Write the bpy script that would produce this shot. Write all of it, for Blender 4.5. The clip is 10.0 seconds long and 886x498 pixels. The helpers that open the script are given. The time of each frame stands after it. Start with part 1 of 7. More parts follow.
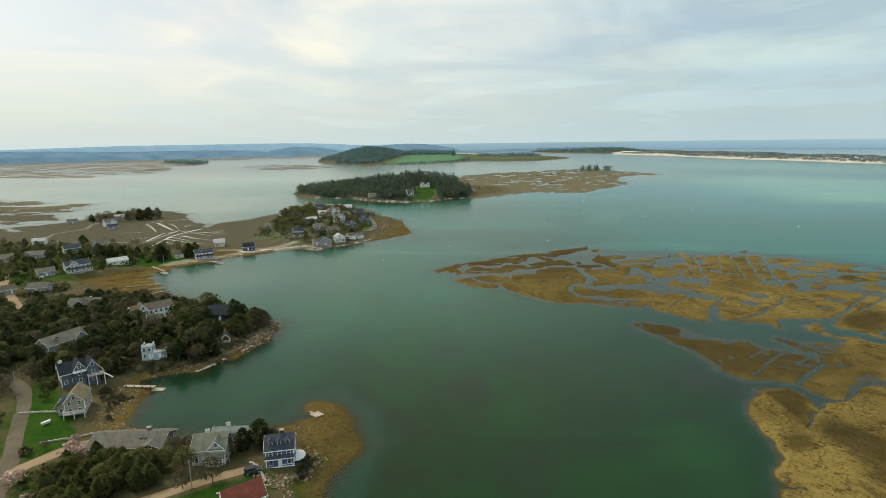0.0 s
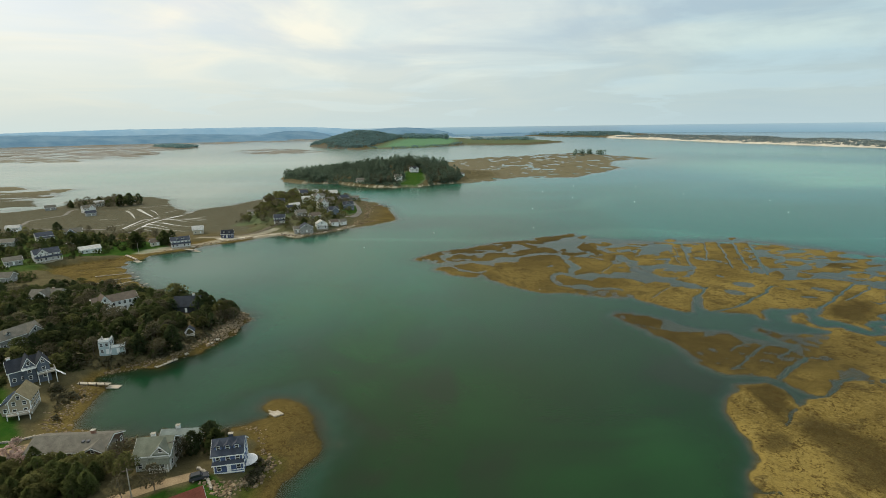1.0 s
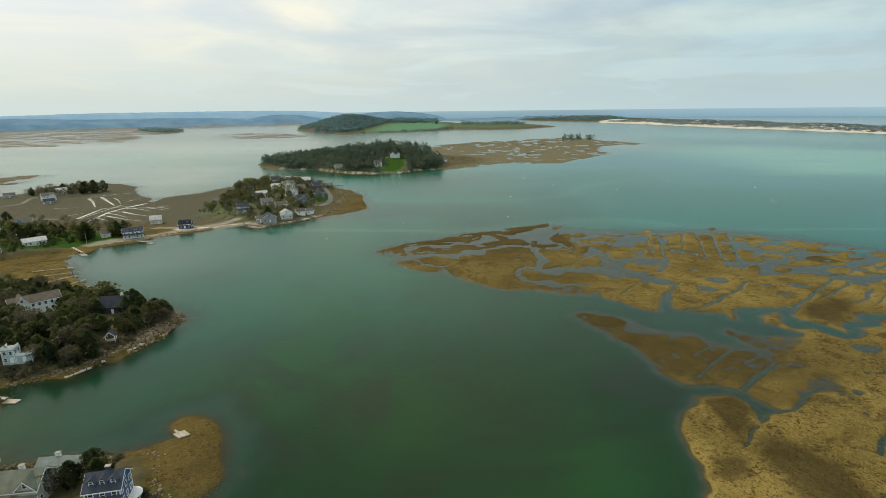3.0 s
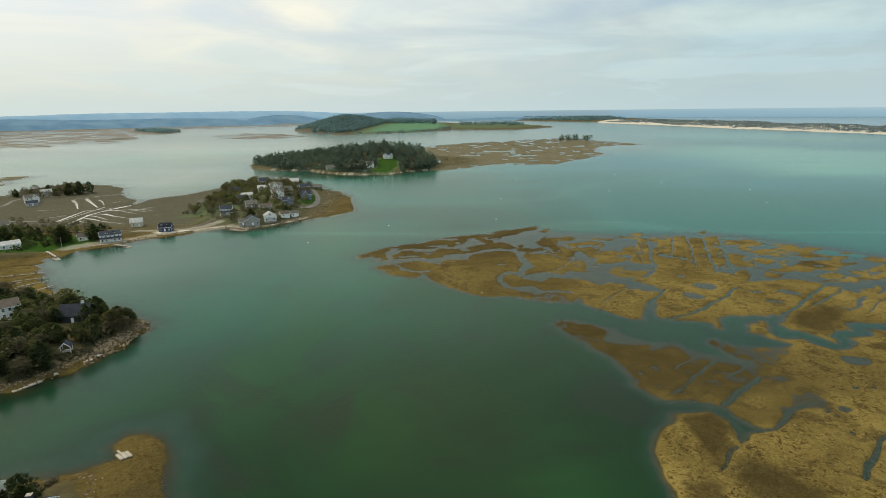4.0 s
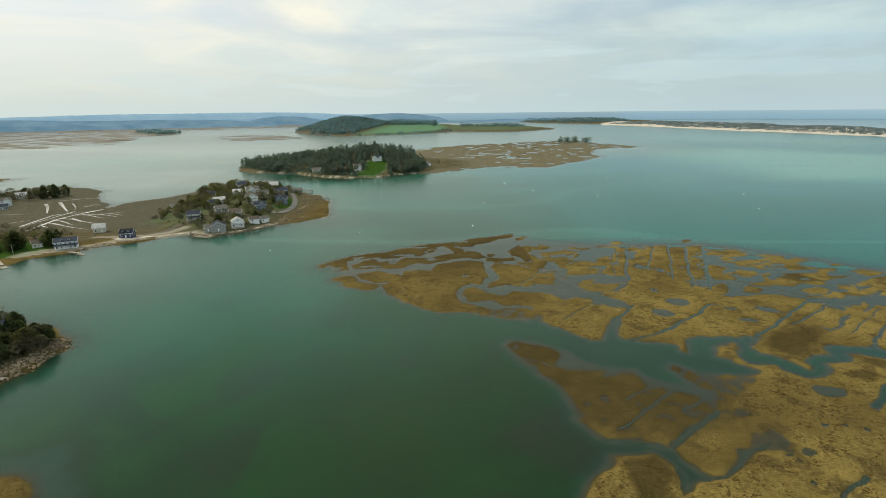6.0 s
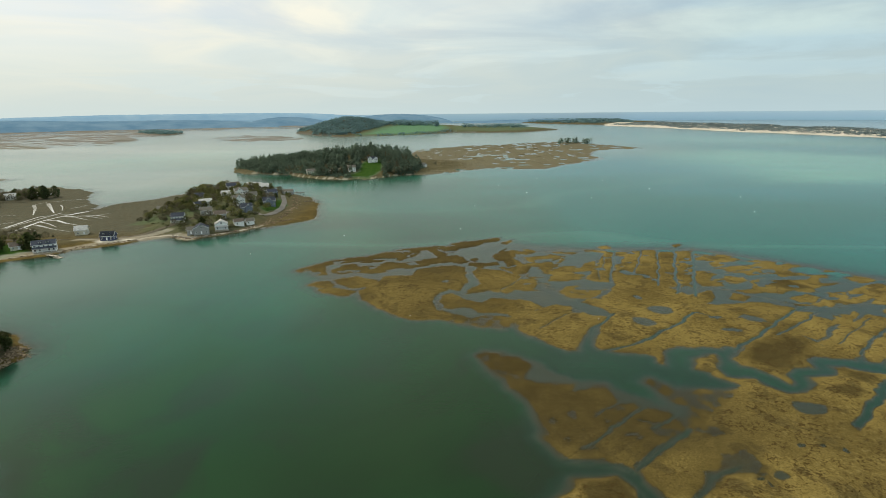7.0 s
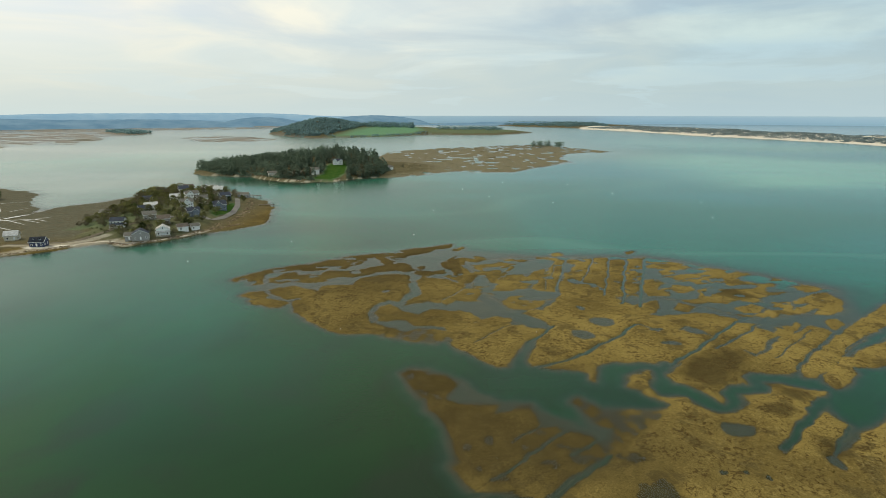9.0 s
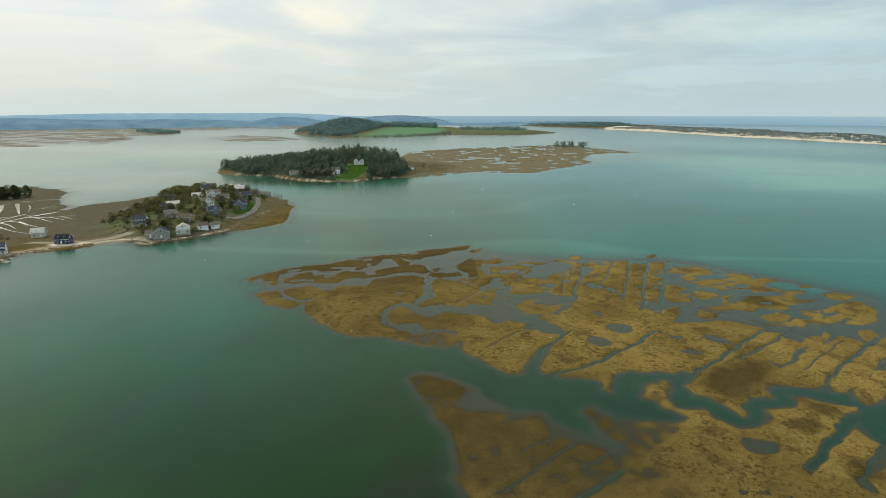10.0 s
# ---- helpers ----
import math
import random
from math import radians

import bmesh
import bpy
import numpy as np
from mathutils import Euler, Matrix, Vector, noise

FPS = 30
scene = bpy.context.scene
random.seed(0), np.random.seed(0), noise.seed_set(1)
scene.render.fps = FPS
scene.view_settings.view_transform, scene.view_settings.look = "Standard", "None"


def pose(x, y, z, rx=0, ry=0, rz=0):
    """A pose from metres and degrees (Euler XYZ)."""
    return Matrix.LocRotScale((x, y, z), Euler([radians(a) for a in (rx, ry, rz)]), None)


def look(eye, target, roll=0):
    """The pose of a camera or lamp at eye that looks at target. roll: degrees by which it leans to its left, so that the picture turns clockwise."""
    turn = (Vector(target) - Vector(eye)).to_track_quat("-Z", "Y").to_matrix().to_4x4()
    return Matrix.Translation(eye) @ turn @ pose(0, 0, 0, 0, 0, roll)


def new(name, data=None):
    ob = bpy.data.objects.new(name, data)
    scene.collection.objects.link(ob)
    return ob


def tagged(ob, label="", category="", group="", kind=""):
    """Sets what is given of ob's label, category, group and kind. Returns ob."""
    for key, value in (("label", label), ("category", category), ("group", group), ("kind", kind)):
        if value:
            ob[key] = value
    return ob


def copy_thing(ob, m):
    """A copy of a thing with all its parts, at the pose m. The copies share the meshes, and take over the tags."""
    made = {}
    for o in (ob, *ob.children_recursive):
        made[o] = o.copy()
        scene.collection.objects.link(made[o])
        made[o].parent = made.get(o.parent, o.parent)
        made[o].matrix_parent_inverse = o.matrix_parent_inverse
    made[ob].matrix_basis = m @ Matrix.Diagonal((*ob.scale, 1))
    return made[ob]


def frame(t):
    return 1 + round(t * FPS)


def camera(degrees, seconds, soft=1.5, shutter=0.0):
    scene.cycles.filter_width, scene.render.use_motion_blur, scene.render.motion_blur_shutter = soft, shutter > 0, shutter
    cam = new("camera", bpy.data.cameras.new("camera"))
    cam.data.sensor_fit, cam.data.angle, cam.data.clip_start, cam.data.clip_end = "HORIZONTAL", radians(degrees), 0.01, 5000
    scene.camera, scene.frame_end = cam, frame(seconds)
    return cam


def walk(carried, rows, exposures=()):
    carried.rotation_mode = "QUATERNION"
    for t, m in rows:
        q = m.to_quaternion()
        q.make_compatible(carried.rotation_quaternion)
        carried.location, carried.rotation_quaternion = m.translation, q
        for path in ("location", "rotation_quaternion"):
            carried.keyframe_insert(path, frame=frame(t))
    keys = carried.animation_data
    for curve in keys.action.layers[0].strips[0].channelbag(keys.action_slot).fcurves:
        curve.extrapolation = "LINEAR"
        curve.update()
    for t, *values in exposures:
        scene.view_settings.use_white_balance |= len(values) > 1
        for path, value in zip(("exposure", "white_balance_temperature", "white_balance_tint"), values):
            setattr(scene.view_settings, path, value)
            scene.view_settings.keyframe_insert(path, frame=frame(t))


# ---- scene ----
cam = camera(80.1, 10.0, 0.6)
PATH = [
    (0, (-38.149, -34.182, 86.604), (-38.184, -32.223, 86.203), -0.8),
    (0.5, (-33.494, -29.481, 86.63), (-33.521, -27.526, 86.207), -0.8),
    (1, (-28.906, -24.895, 86.662), (-28.924, -22.948, 86.203), -0.8),
    (1.5, (-24.355, -20.341, 86.709), (-24.364, -18.404, 86.212), -0.7),
    (2, (-19.772, -15.748, 86.79), (-19.773, -13.817, 86.27), -0.7),
    (2.5, (-14.932, -11.182, 86.826), (-14.928, -9.25, 86.31), -0.7),
    (4, (1.009, 2.207, 86.8), (1.012, 4.14, 86.286), -0.7),
    (4.5, (6.702, 6.692, 86.799), (6.701, 8.625, 86.287), -0.7),
    (5, (12.706, 11.161, 86.817), (12.699, 13.094, 86.306), -0.6),
    (5.5, (18.993, 15.512, 86.826), (18.981, 17.446, 86.316), -0.6),
    (7, (38.629, 27.52, 87.005), (38.594, 29.454, 86.499), -0.6),
    (7.5, (44.968, 30.875, 87.087), (44.928, 32.809, 86.582), -0.5),
    (8, (50.552, 33.864, 87.219), (50.536, 35.8, 86.716), -0.3),
    (8.5, (55.021, 36.507, 87.356), (55.025, 38.444, 86.855), -0.1),
    (9, (58.264, 38.863, 87.445), (58.306, 40.799, 86.945), -0.0),
    (9.5, (60.478, 40.99, 87.442), (60.528, 42.926, 86.943), 0.0),
    (10, (62.189, 42.934, 87.393), (62.146, 44.87, 86.893), 0.0),
]
walk(cam, [(t, look(eye, target, roll)) for t, eye, target, roll in PATH], exposures=[(0, 0.08), (2, 0.05), (10, 0.05)])

# ---- sky and sun: thin bright overcast, brightest to the west ----
SUN_AZ, SUN_EL = radians(-62), radians(46)
SUN_DIR = Vector((math.sin(SUN_AZ) * math.cos(SUN_EL), math.cos(SUN_AZ) * math.cos(SUN_EL), math.sin(SUN_EL)))
sun_data = bpy.data.lights.new("sun", "SUN")
sun_data.energy, sun_data.angle, sun_data.color = 2.1, radians(12), (1.0, 0.90, 0.68)
sun = new("sun", sun_data)
sun.matrix_world = look(SUN_DIR * 900, (0, 0, 0))


def link(tree, a, b):
    tree.links.new(a, b)


def node(tree, kind, **inputs):
    n = tree.nodes.new(kind)
    for key, value in inputs.items():
        n.inputs[key.replace("_", " ")].default_value = value
    return n


def maths(tree, op, a, b=None, clamp=False):
    n = tree.nodes.new("ShaderNodeMath")
    n.operation, n.use_clamp = op, clamp
    for k, v in enumerate((a, b)):
        if v is None:
            continue
        if isinstance(v, (int, float)):
            n.inputs[k].default_value = v
        else:
            link(tree, v, n.inputs[k])
    return n.outputs[0]


def ramp(tree, fac, *stops):
    n = tree.nodes.new("ShaderNodeValToRGB")
    while len(n.color_ramp.elements) < len(stops):
        n.color_ramp.elements.new(1.0)
    for e, (at, c) in zip(n.color_ramp.elements, stops):
        e.position = at
        e.color = (*c, 1) if isinstance(c, tuple) else (c, c, c, 1)
    link(tree, fac, n.inputs[0])
    return n.outputs[0]


def blend(tree, fac, a, b, how="MIX"):
    n = tree.nodes.new("ShaderNodeMix")
    n.data_type, n.blend_type, n.clamp_factor = "RGBA", how, True
    for k, v in ((0, fac), (6, a), (7, b)):
        if isinstance(v, (int, float)):
            n.inputs[k].default_value = v
        elif isinstance(v, tuple):
            n.inputs[k].default_value = (*v, 1)
        else:
            link(tree, v, n.inputs[k])
    return n.outputs[2]


def noise_tex(tree, vec, scale, detail=4.0, rough=0.55, distort=0.0):
    n = node(tree, "ShaderNodeTexNoise", Scale=scale, Detail=detail, Roughness=rough, Distortion=distort)
    if vec is not None:
        link(tree, vec, n.inputs["Vector"])
    return n.outputs["Fac"]


def make_sky():
    world = bpy.data.worlds.new("sky")
    scene.world = world
    world.use_nodes = True
    t = world.node_tree
    t.nodes.clear()
    out = t.nodes.new("ShaderNodeOutputWorld")
    coord = t.nodes.new("ShaderNodeTexCoord")
    sep = t.nodes.new("ShaderNodeSeparateXYZ")
    link(t, coord.outputs["Generated"], sep.inputs[0])
    x, y, z = sep.outputs
    up = maths(t, "MAXIMUM", z, 0.0)
    clear = t.nodes.new("ShaderNodeTexSky")
    clear.sky_type, clear.sun_disc = "NISHITA", False
    clear.sun_elevation, clear.sun_rotation = SUN_EL, SUN_AZ
    clear.air_density, clear.dust_density = 1.0, 2.0
    blue = node(t, "ShaderNodeBackground", Strength=0.11)
    link(t, clear.outputs[0], blue.inputs[0])
    # cloud layer seen from below: flattens towards the horizon
    flat = maths(t, "ADD", up, 0.10)
    comb = t.nodes.new("ShaderNodeCombineXYZ")
    link(t, maths(t, "DIVIDE", x, flat), comb.inputs[0])
    link(t, maths(t, "DIVIDE", y, flat), comb.inputs[1])
    big = noise_tex(t, comb.outputs[0], 0.55, 7.0, 0.55, 0.6)
    small = noise_tex(t, comb.outputs[0], 0.80, 6.0, 0.50, 0.9)
    dot = t.nodes.new("ShaderNodeVectorMath")
    dot.operation = "DOT_PRODUCT"
    link(t, coord.outputs["Generated"], dot.inputs[0])
    dot.inputs[1].default_value = SUN_DIR
    near_sun = dot.outputs["Value"]
    glow = ramp(t, near_sun, (0.10, (0.60, 0.775, 0.805)), (0.42, (0.86, 0.90, 0.85)), (0.72, (1.03, 0.97, 0.84)))
    shade = ramp(t, small, (0.36, (0.84, 0.91, 0.96)), (0.50, (0.98, 0.99, 0.97)), (0.64, (1.15, 1.08, 0.97)))
    cloud = blend(t, 1.0, glow, shade, "MULTIPLY")
    white = node(t, "ShaderNodeBackground", Strength=1.0)
    haze = ramp(t, near_sun, (0.0, (0.48, 0.61, 0.64)), (0.65, (0.63, 0.72, 0.69)))
    low = ramp(t, up, (0.0, 1.0), (0.16, 0.35), (0.42, 0.0))
    link(t, blend(t, low, cloud, haze), white.inputs[0])
    cover = maths(t, "MAXIMUM", ramp(t, big, (0.40, 0.50), (0.58, 1.0)), ramp(t, up, (0.0, 1.0), (0.30, 0.0)))
    mixer = t.nodes.new("ShaderNodeMixShader")
    link(t, cover, mixer.inputs[0])
    link(t, blue.outputs[0], mixer.inputs[1])
    link(t, white.outputs[0], mixer.inputs[2])
    link(t, mixer.outputs[0], out.inputs[0])


make_sky()


# ---- materials ----
def principled(name, rough=0.8, spec=0.3, metal=0.0):
    m = bpy.data.materials.new(name)
    m.use_nodes = True
    t = m.node_tree
    p = t.nodes["Principled BSDF"]
    p.inputs["Roughness"].default_value = rough
    p.inputs["Specular IOR Level"].default_value = spec
    p.inputs["Metallic"].default_value = metal
    return m, t, p


def add_bump(t, p, height, strength, distance):
    b = node(t, "ShaderNodeBump", Strength=strength, Distance=distance)
    link(t, height, b.inputs["Height"])
    link(t, b.outputs[0], p.inputs["Normal"])


def surface(name, a, b, coarse=0.3, fine=4.0, rough=0.8, bump=0.3, dist=0.05, vary=0.0, spec=0.3, metal=0.0, stretch=None):
    """Two colours mixed by a coarse noise, broken up by a fine one; vary shifts the value from object to object."""
    m, t, p = principled(name, rough, spec, metal)
    vec = t.nodes.new("ShaderNodeTexCoord").outputs["Object"]
    if stretch:
        mp = t.nodes.new("ShaderNodeMapping")
        mp.inputs["Scale"].default_value = stretch
        link(t, vec, mp.inputs[0])
        vec = mp.outputs[0]
    grain = noise_tex(t, vec, fine, 5.0, 0.65)
    col = blend(t, ramp(t, noise_tex(t, vec, coarse, 4.0), (0.35, 0.0), (0.65, 1.0)), a, b)
    col = blend(t, 1.0, col, ramp(t, grain, (0.25, 0.70), (0.75, 1.25)), "MULTIPLY")
    if vary:
        info = t.nodes.new("ShaderNodeObjectInfo")
        col = blend(t, 1.0, col, ramp(t, info.outputs["Random"], (0.0, 1.0 - vary), (1.0, 1.0 + vary)), "MULTIPLY")
    link(t, col, p.inputs["Base Color"])
    if bump:
        add_bump(t, p, grain, bump, dist)
    return m


def leafy(name, a, b, vary=0.25, rough=0.75, even=0.0, glow=0.66):
    """Foliage or twigs: each clump and each tree of its own tone."""
    m, t, p = principled(name, rough, 0.02)
    geo = t.nodes.new("ShaderNodeNewGeometry")
    info = t.nodes.new("ShaderNodeObjectInfo")
    col = blend(t, ramp(t, geo.outputs["Random Per Island"], (0.0, even), (1.0, 1.0 - even)), a, b)
    col = blend(t, 1.0, col, ramp(t, info.outputs["Random"], (0.0, 1.0 - vary), (1.0, 1.0 + vary)), "MULTIPLY")
    n = noise_tex(t, geo.outputs["Position"], 0.035, 3.0)
    col = blend(t, 1.0, col, ramp(t, n, (0.3, 0.75), (0.7, 1.25)), "MULTIPLY")
    link(t, col, p.inputs["Base Color"])
    # daylight comes through leaves and twigs
    thin = node(t, "ShaderNodeBsdfTranslucent")
    link(t, col, thin.inputs[0])
    both = node(t, "ShaderNodeMixShader")
    both.inputs[0].default_value = glow
    link(t, p.outputs[0], both.inputs[1])
    link(t, thin.outputs[0], both.inputs[2])
    out = [n for n in t.nodes if n.type == "OUTPUT_MATERIAL"][0]
    link(t, both.outputs[0], out.inputs[0])
    return m


def make_ground_material():
    m, t, p = principled("ground", 0.95, 0.03)
    geo = t.nodes.new("ShaderNodeNewGeometry")
    pos = geo.outputs["Position"]
    sep = t.nodes.new("ShaderNodeSeparateXYZ")
    link(t, pos, sep.inputs[0])
    z = sep.outputs[2]
    zone = t.nodes.new("ShaderNodeAttribute")
    zone.attribute_name = "zone"
    rgb = t.nodes.new("ShaderNodeSeparateColor")
    link(t, zone.outputs["Color"], rgb.inputs[0])
    lawn, sand, wood = rgb.outputs
    # salt marsh: dead golden cordgrass, browner and darker in patches
    wide = noise_tex(t, pos, 0.030, 5.0, 0.6, 0.8)
    mid = noise_tex(t, pos, 0.16, 5.0, 0.65, 0.5)
    tuft = noise_tex(t, pos, 1.1, 6.0, 0.80, 1.6)
    fleck = noise_tex(t, pos, 0.85, 3.0, 0.60, 0.9)
    dry = t.nodes.new("ShaderNodeAttribute")
    dry.attribute_name = "gold"
    brown = blend(t, ramp(t, wide, (0.38, 0.0), (0.62, 1.0)), (0.050, 0.038, 0.014), (0.076, 0.058, 0.021))
    golden = blend(t, ramp(t, wide, (0.36, 0.0), (0.58, 1.0)), (0.160, 0.118, 0.035), (0.236, 0.176, 0.053))
    grass = blend(t, dry.outputs["Fac"], brown, golden)
    patch = noise_tex(t, pos, 0.085, 6.0, 0.66, 0.8)
    grass = blend(t, ramp(t, patch, (0.53, 0.0), (0.60, 0.70)), grass, (0.074, 0.057, 0.022))
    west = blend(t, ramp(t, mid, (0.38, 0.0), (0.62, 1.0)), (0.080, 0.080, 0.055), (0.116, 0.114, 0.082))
    # flats beyond 1250 m turn greyer: distance haze put into the colour
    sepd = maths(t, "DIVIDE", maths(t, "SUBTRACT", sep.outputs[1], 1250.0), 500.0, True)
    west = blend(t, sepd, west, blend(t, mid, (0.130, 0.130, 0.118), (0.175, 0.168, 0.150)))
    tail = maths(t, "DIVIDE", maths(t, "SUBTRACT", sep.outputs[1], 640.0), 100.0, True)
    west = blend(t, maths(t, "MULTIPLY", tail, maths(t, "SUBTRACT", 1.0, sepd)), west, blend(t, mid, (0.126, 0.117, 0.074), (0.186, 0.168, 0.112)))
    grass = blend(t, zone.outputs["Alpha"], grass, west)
    grass = blend(t, 1.0, grass, ramp(t, tuft, (0.34, 0.62), (0.45, 0.94), (0.55, 1.06), (0.68, 1.35)), "MULTIPLY")
    flecked = maths(t, "MULTIPLY", ramp(t, fleck, (0.41, 0.85), (0.48, 0.0)), ramp(t, mid, (0.42, 0.05), (0.55, 1.0)))
    flecked = maths(t, "MULTIPLY", flecked, ramp(t, z, (0.08, 0.0), (0.22, 1.0)))
    grass = blend(t, flecked, grass, (0.058, 0.038, 0.013))
    pale = maths(t, "MULTIPLY", ramp(t, fleck, (0.56, 0.0), (0.68, 0.5)), maths(t, "MULTIPLY", dry.outputs["Fac"], ramp(t, z, (0.08, 0.0), (0.22, 1.0))))
    grass = blend(t, pale, grass, (0.27, 0.212, 0.085))
    grass = blend(t, ramp(t, z, (0.0, 0.35), (0.12, 0.0)), grass, (0.036, 0.026, 0.009))
    floor_col = blend(t, ramp(t, mid, (0.35, 0.0), (0.65, 1.0)), (0.076, 0.066, 0.034), (0.116, 0.102, 0.054))
    lawn_col = blend(t, ramp(t, mid, (0.35, 0.0), (0.7, 1.0)), (0.020, 0.066, 0.008), (0.048, 0.088, 0.014))
    sand_col = blend(t, ramp(t, mid, (0.35, 0.0), (0.65, 1.0)), (0.66, 0.63, 0.56), (0.48, 0.43, 0.34))
    col = blend(t, wood, grass, floor_col)
    # far meadow green is paled, haze included in the colour
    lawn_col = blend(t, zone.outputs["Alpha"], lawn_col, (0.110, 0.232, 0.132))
    col = blend(t, lawn, col, lawn_col)
    col = blend(t, sand, col, sand_col)
    fine = noise_tex(t, pos, 2.2, 4.0, 0.7)
    col = blend(t, 1.0, col, ramp(t, fine, (0.3, 0.75), (0.7, 1.2)), "MULTIPLY")
    # tidal mud at the water's edge, then the bed below
    mud = ramp(t, maths(t, "MULTIPLY", maths(t, "ADD", z, 0.55), 1.0), (0.05, 1.0), (0.38, 0.40), (0.58, 0.0))
    col = blend(t, maths(t, "MULTIPLY", mud, maths(t, "SUBTRACT", 1.0, sand)), col, blend(t, mid, (0.056, 0.049, 0.025), (0.086, 0.074, 0.041)))
    deep = ramp(t, maths(t, "MULTIPLY", z, -0.5), (0.10, 0.0), (0.75, 1.0))
    col = blend(t, maths(t, "MULTIPLY", deep, maths(t, "SUBTRACT", 1.0, sand)), col, (0.020, 0.040, 0.016))
    link(t, col, p.inputs["Base Color"])
    add_bump(t, p, tuft, 0.5, 0.35)
    return m


def make_water_material():
    m = bpy.data.materials.new("water")
    m.use_nodes = True
    t = m.node_tree
    t.nodes.clear()
    out = t.nodes.new("ShaderNodeOutputMaterial")
    geo = t.nodes.new("ShaderNodeNewGeometry")
    pos = geo.outputs["Position"]
    bed = t.nodes.new("ShaderNodeAttribute")
    bed.attribute_name = "bed"
    rgb = t.nodes.new("ShaderNodeSeparateColor")
    link(t, bed.outputs["Color"], rgb.inputs[0])
    depth, flat, bright = rgb.outputs
    big = noise_tex(t, pos, 0.0085, 5.0, 0.5, 1.2)
    mid = noise_tex(t, pos, 0.022, 4.0, 0.5, 1.0)
    col = blend(t, ramp(t, big, (0.38, 0.0), (0.62, 1.0)), (0.003, 0.022, 0.005), (0.004, 0.046, 0.008))
    col = blend(t, ramp(t, mid, (0.50, 0.0), (0.66, 0.75)), col, (0.009, 0.022, 0.010))
    col = blend(t, ramp(t, flat, (0.0, 0.0), (0.45, 1.0)), col, (0.008, 0.114, 0.078))
    col = blend(t, ramp(t, flat, (0.35, 0.0), (0.95, 1.0)), col, (0.017, 0.158, 0.176))
    green = t.nodes.new("ShaderNodeAttribute")
    green.attribute_name = "green"
    col = blend(t, maths(t, "MULTIPLY", green.outputs["Fac"], ramp(t, mid, (0.35, 1.0), (0.60, 0.25))), col, (0.012, 0.074, 0.017))
    # weed patches, plus dark shore reflections painted into the water colour
    weed_reflection = t.nodes.new("ShaderNodeAttribute")
    weed_reflection.attribute_name = "weed_reflection"
    col = blend(t, weed_reflection.outputs["Fac"], col, (0.009, 0.020, 0.008))
    silt = t.nodes.new("ShaderNodeAttribute")
    silt.attribute_name = "silt"
    col = blend(t, silt.outputs["Fac"], col, blend(t, mid, (0.012, 0.070, 0.044), (0.024, 0.092, 0.066)))
    mud = t.nodes.new("ShaderNodeAttribute")
    mud.attribute_name = "mud"
    col = blend(t, mud.outputs["Fac"], col, blend(t, mid, (0.050, 0.078, 0.058), (0.070, 0.092, 0.072)))
    # pale sky sheen on distant water, mixed into its body colour
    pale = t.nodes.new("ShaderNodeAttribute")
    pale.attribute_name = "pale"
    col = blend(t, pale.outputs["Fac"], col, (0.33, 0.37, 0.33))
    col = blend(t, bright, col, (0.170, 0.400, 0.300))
    # open sea paled blue to meet the hazy backdrop
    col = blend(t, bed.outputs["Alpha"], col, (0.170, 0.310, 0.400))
    body = node(t, "ShaderNodeBsdfDiffuse")
    link(t, col, body.inputs[0])
    clear = node(t, "ShaderNodeBsdfTransparent", Color=(0.78, 0.80, 0.68, 1))
    murk = node(t, "ShaderNodeMixShader")
    # turbid water hides the bed within about a metre
    link(t, maths(t, "SUBTRACT", 1.0, maths(t, "POWER", 0.015, maths(t, "MULTIPLY", depth, 1.5))), murk.inputs[0])
    link(t, clear.outputs[0], murk.inputs[1])
    link(t, body.outputs[0], murk.inputs[2])
    # small wind ripples, ruffled in patches
    ruffle = noise_tex(t, pos, 0.011, 4.0, 0.5, 1.5)
    ripple = noise_tex(t, pos, 0.9, 3.0, 0.6)
    bump = node(t, "ShaderNodeBump", Distance=0.12)
    link(t, ramp(t, ruffle, (0.35, 0.12), (0.65, 0.45)), bump.inputs["Strength"])
    link(t, ripple, bump.inputs["Height"])
    gloss = node(t, "ShaderNodeBsdfGlossy", Roughness=0.15)
    link(t, bump.outputs[0], gloss.inputs["Normal"])
    fres = node(t, "ShaderNodeFresnel", IOR=1.33)
    link(t, bump.outputs[0], fres.inputs["Normal"])
    mixer = t.nodes.new("ShaderNodeMixShader")
    link(t, maths(t, "MULTIPLY", fres.outputs[0], 0.80), mixer.inputs[0])
    link(t, murk.outputs[0], mixer.inputs[1])
    link(t, gloss.outputs[0], mixer.inputs[2])
    link(t, mixer.outputs[0], out.inputs[0])
    return m


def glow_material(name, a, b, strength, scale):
    """Distance seen through miles of bright air: haze put into colour and emission."""
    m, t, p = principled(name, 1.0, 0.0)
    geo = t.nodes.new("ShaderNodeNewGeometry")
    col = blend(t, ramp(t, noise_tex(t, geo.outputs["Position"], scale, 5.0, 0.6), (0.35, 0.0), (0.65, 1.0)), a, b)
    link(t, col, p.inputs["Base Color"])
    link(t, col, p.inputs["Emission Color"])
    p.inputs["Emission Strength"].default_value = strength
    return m


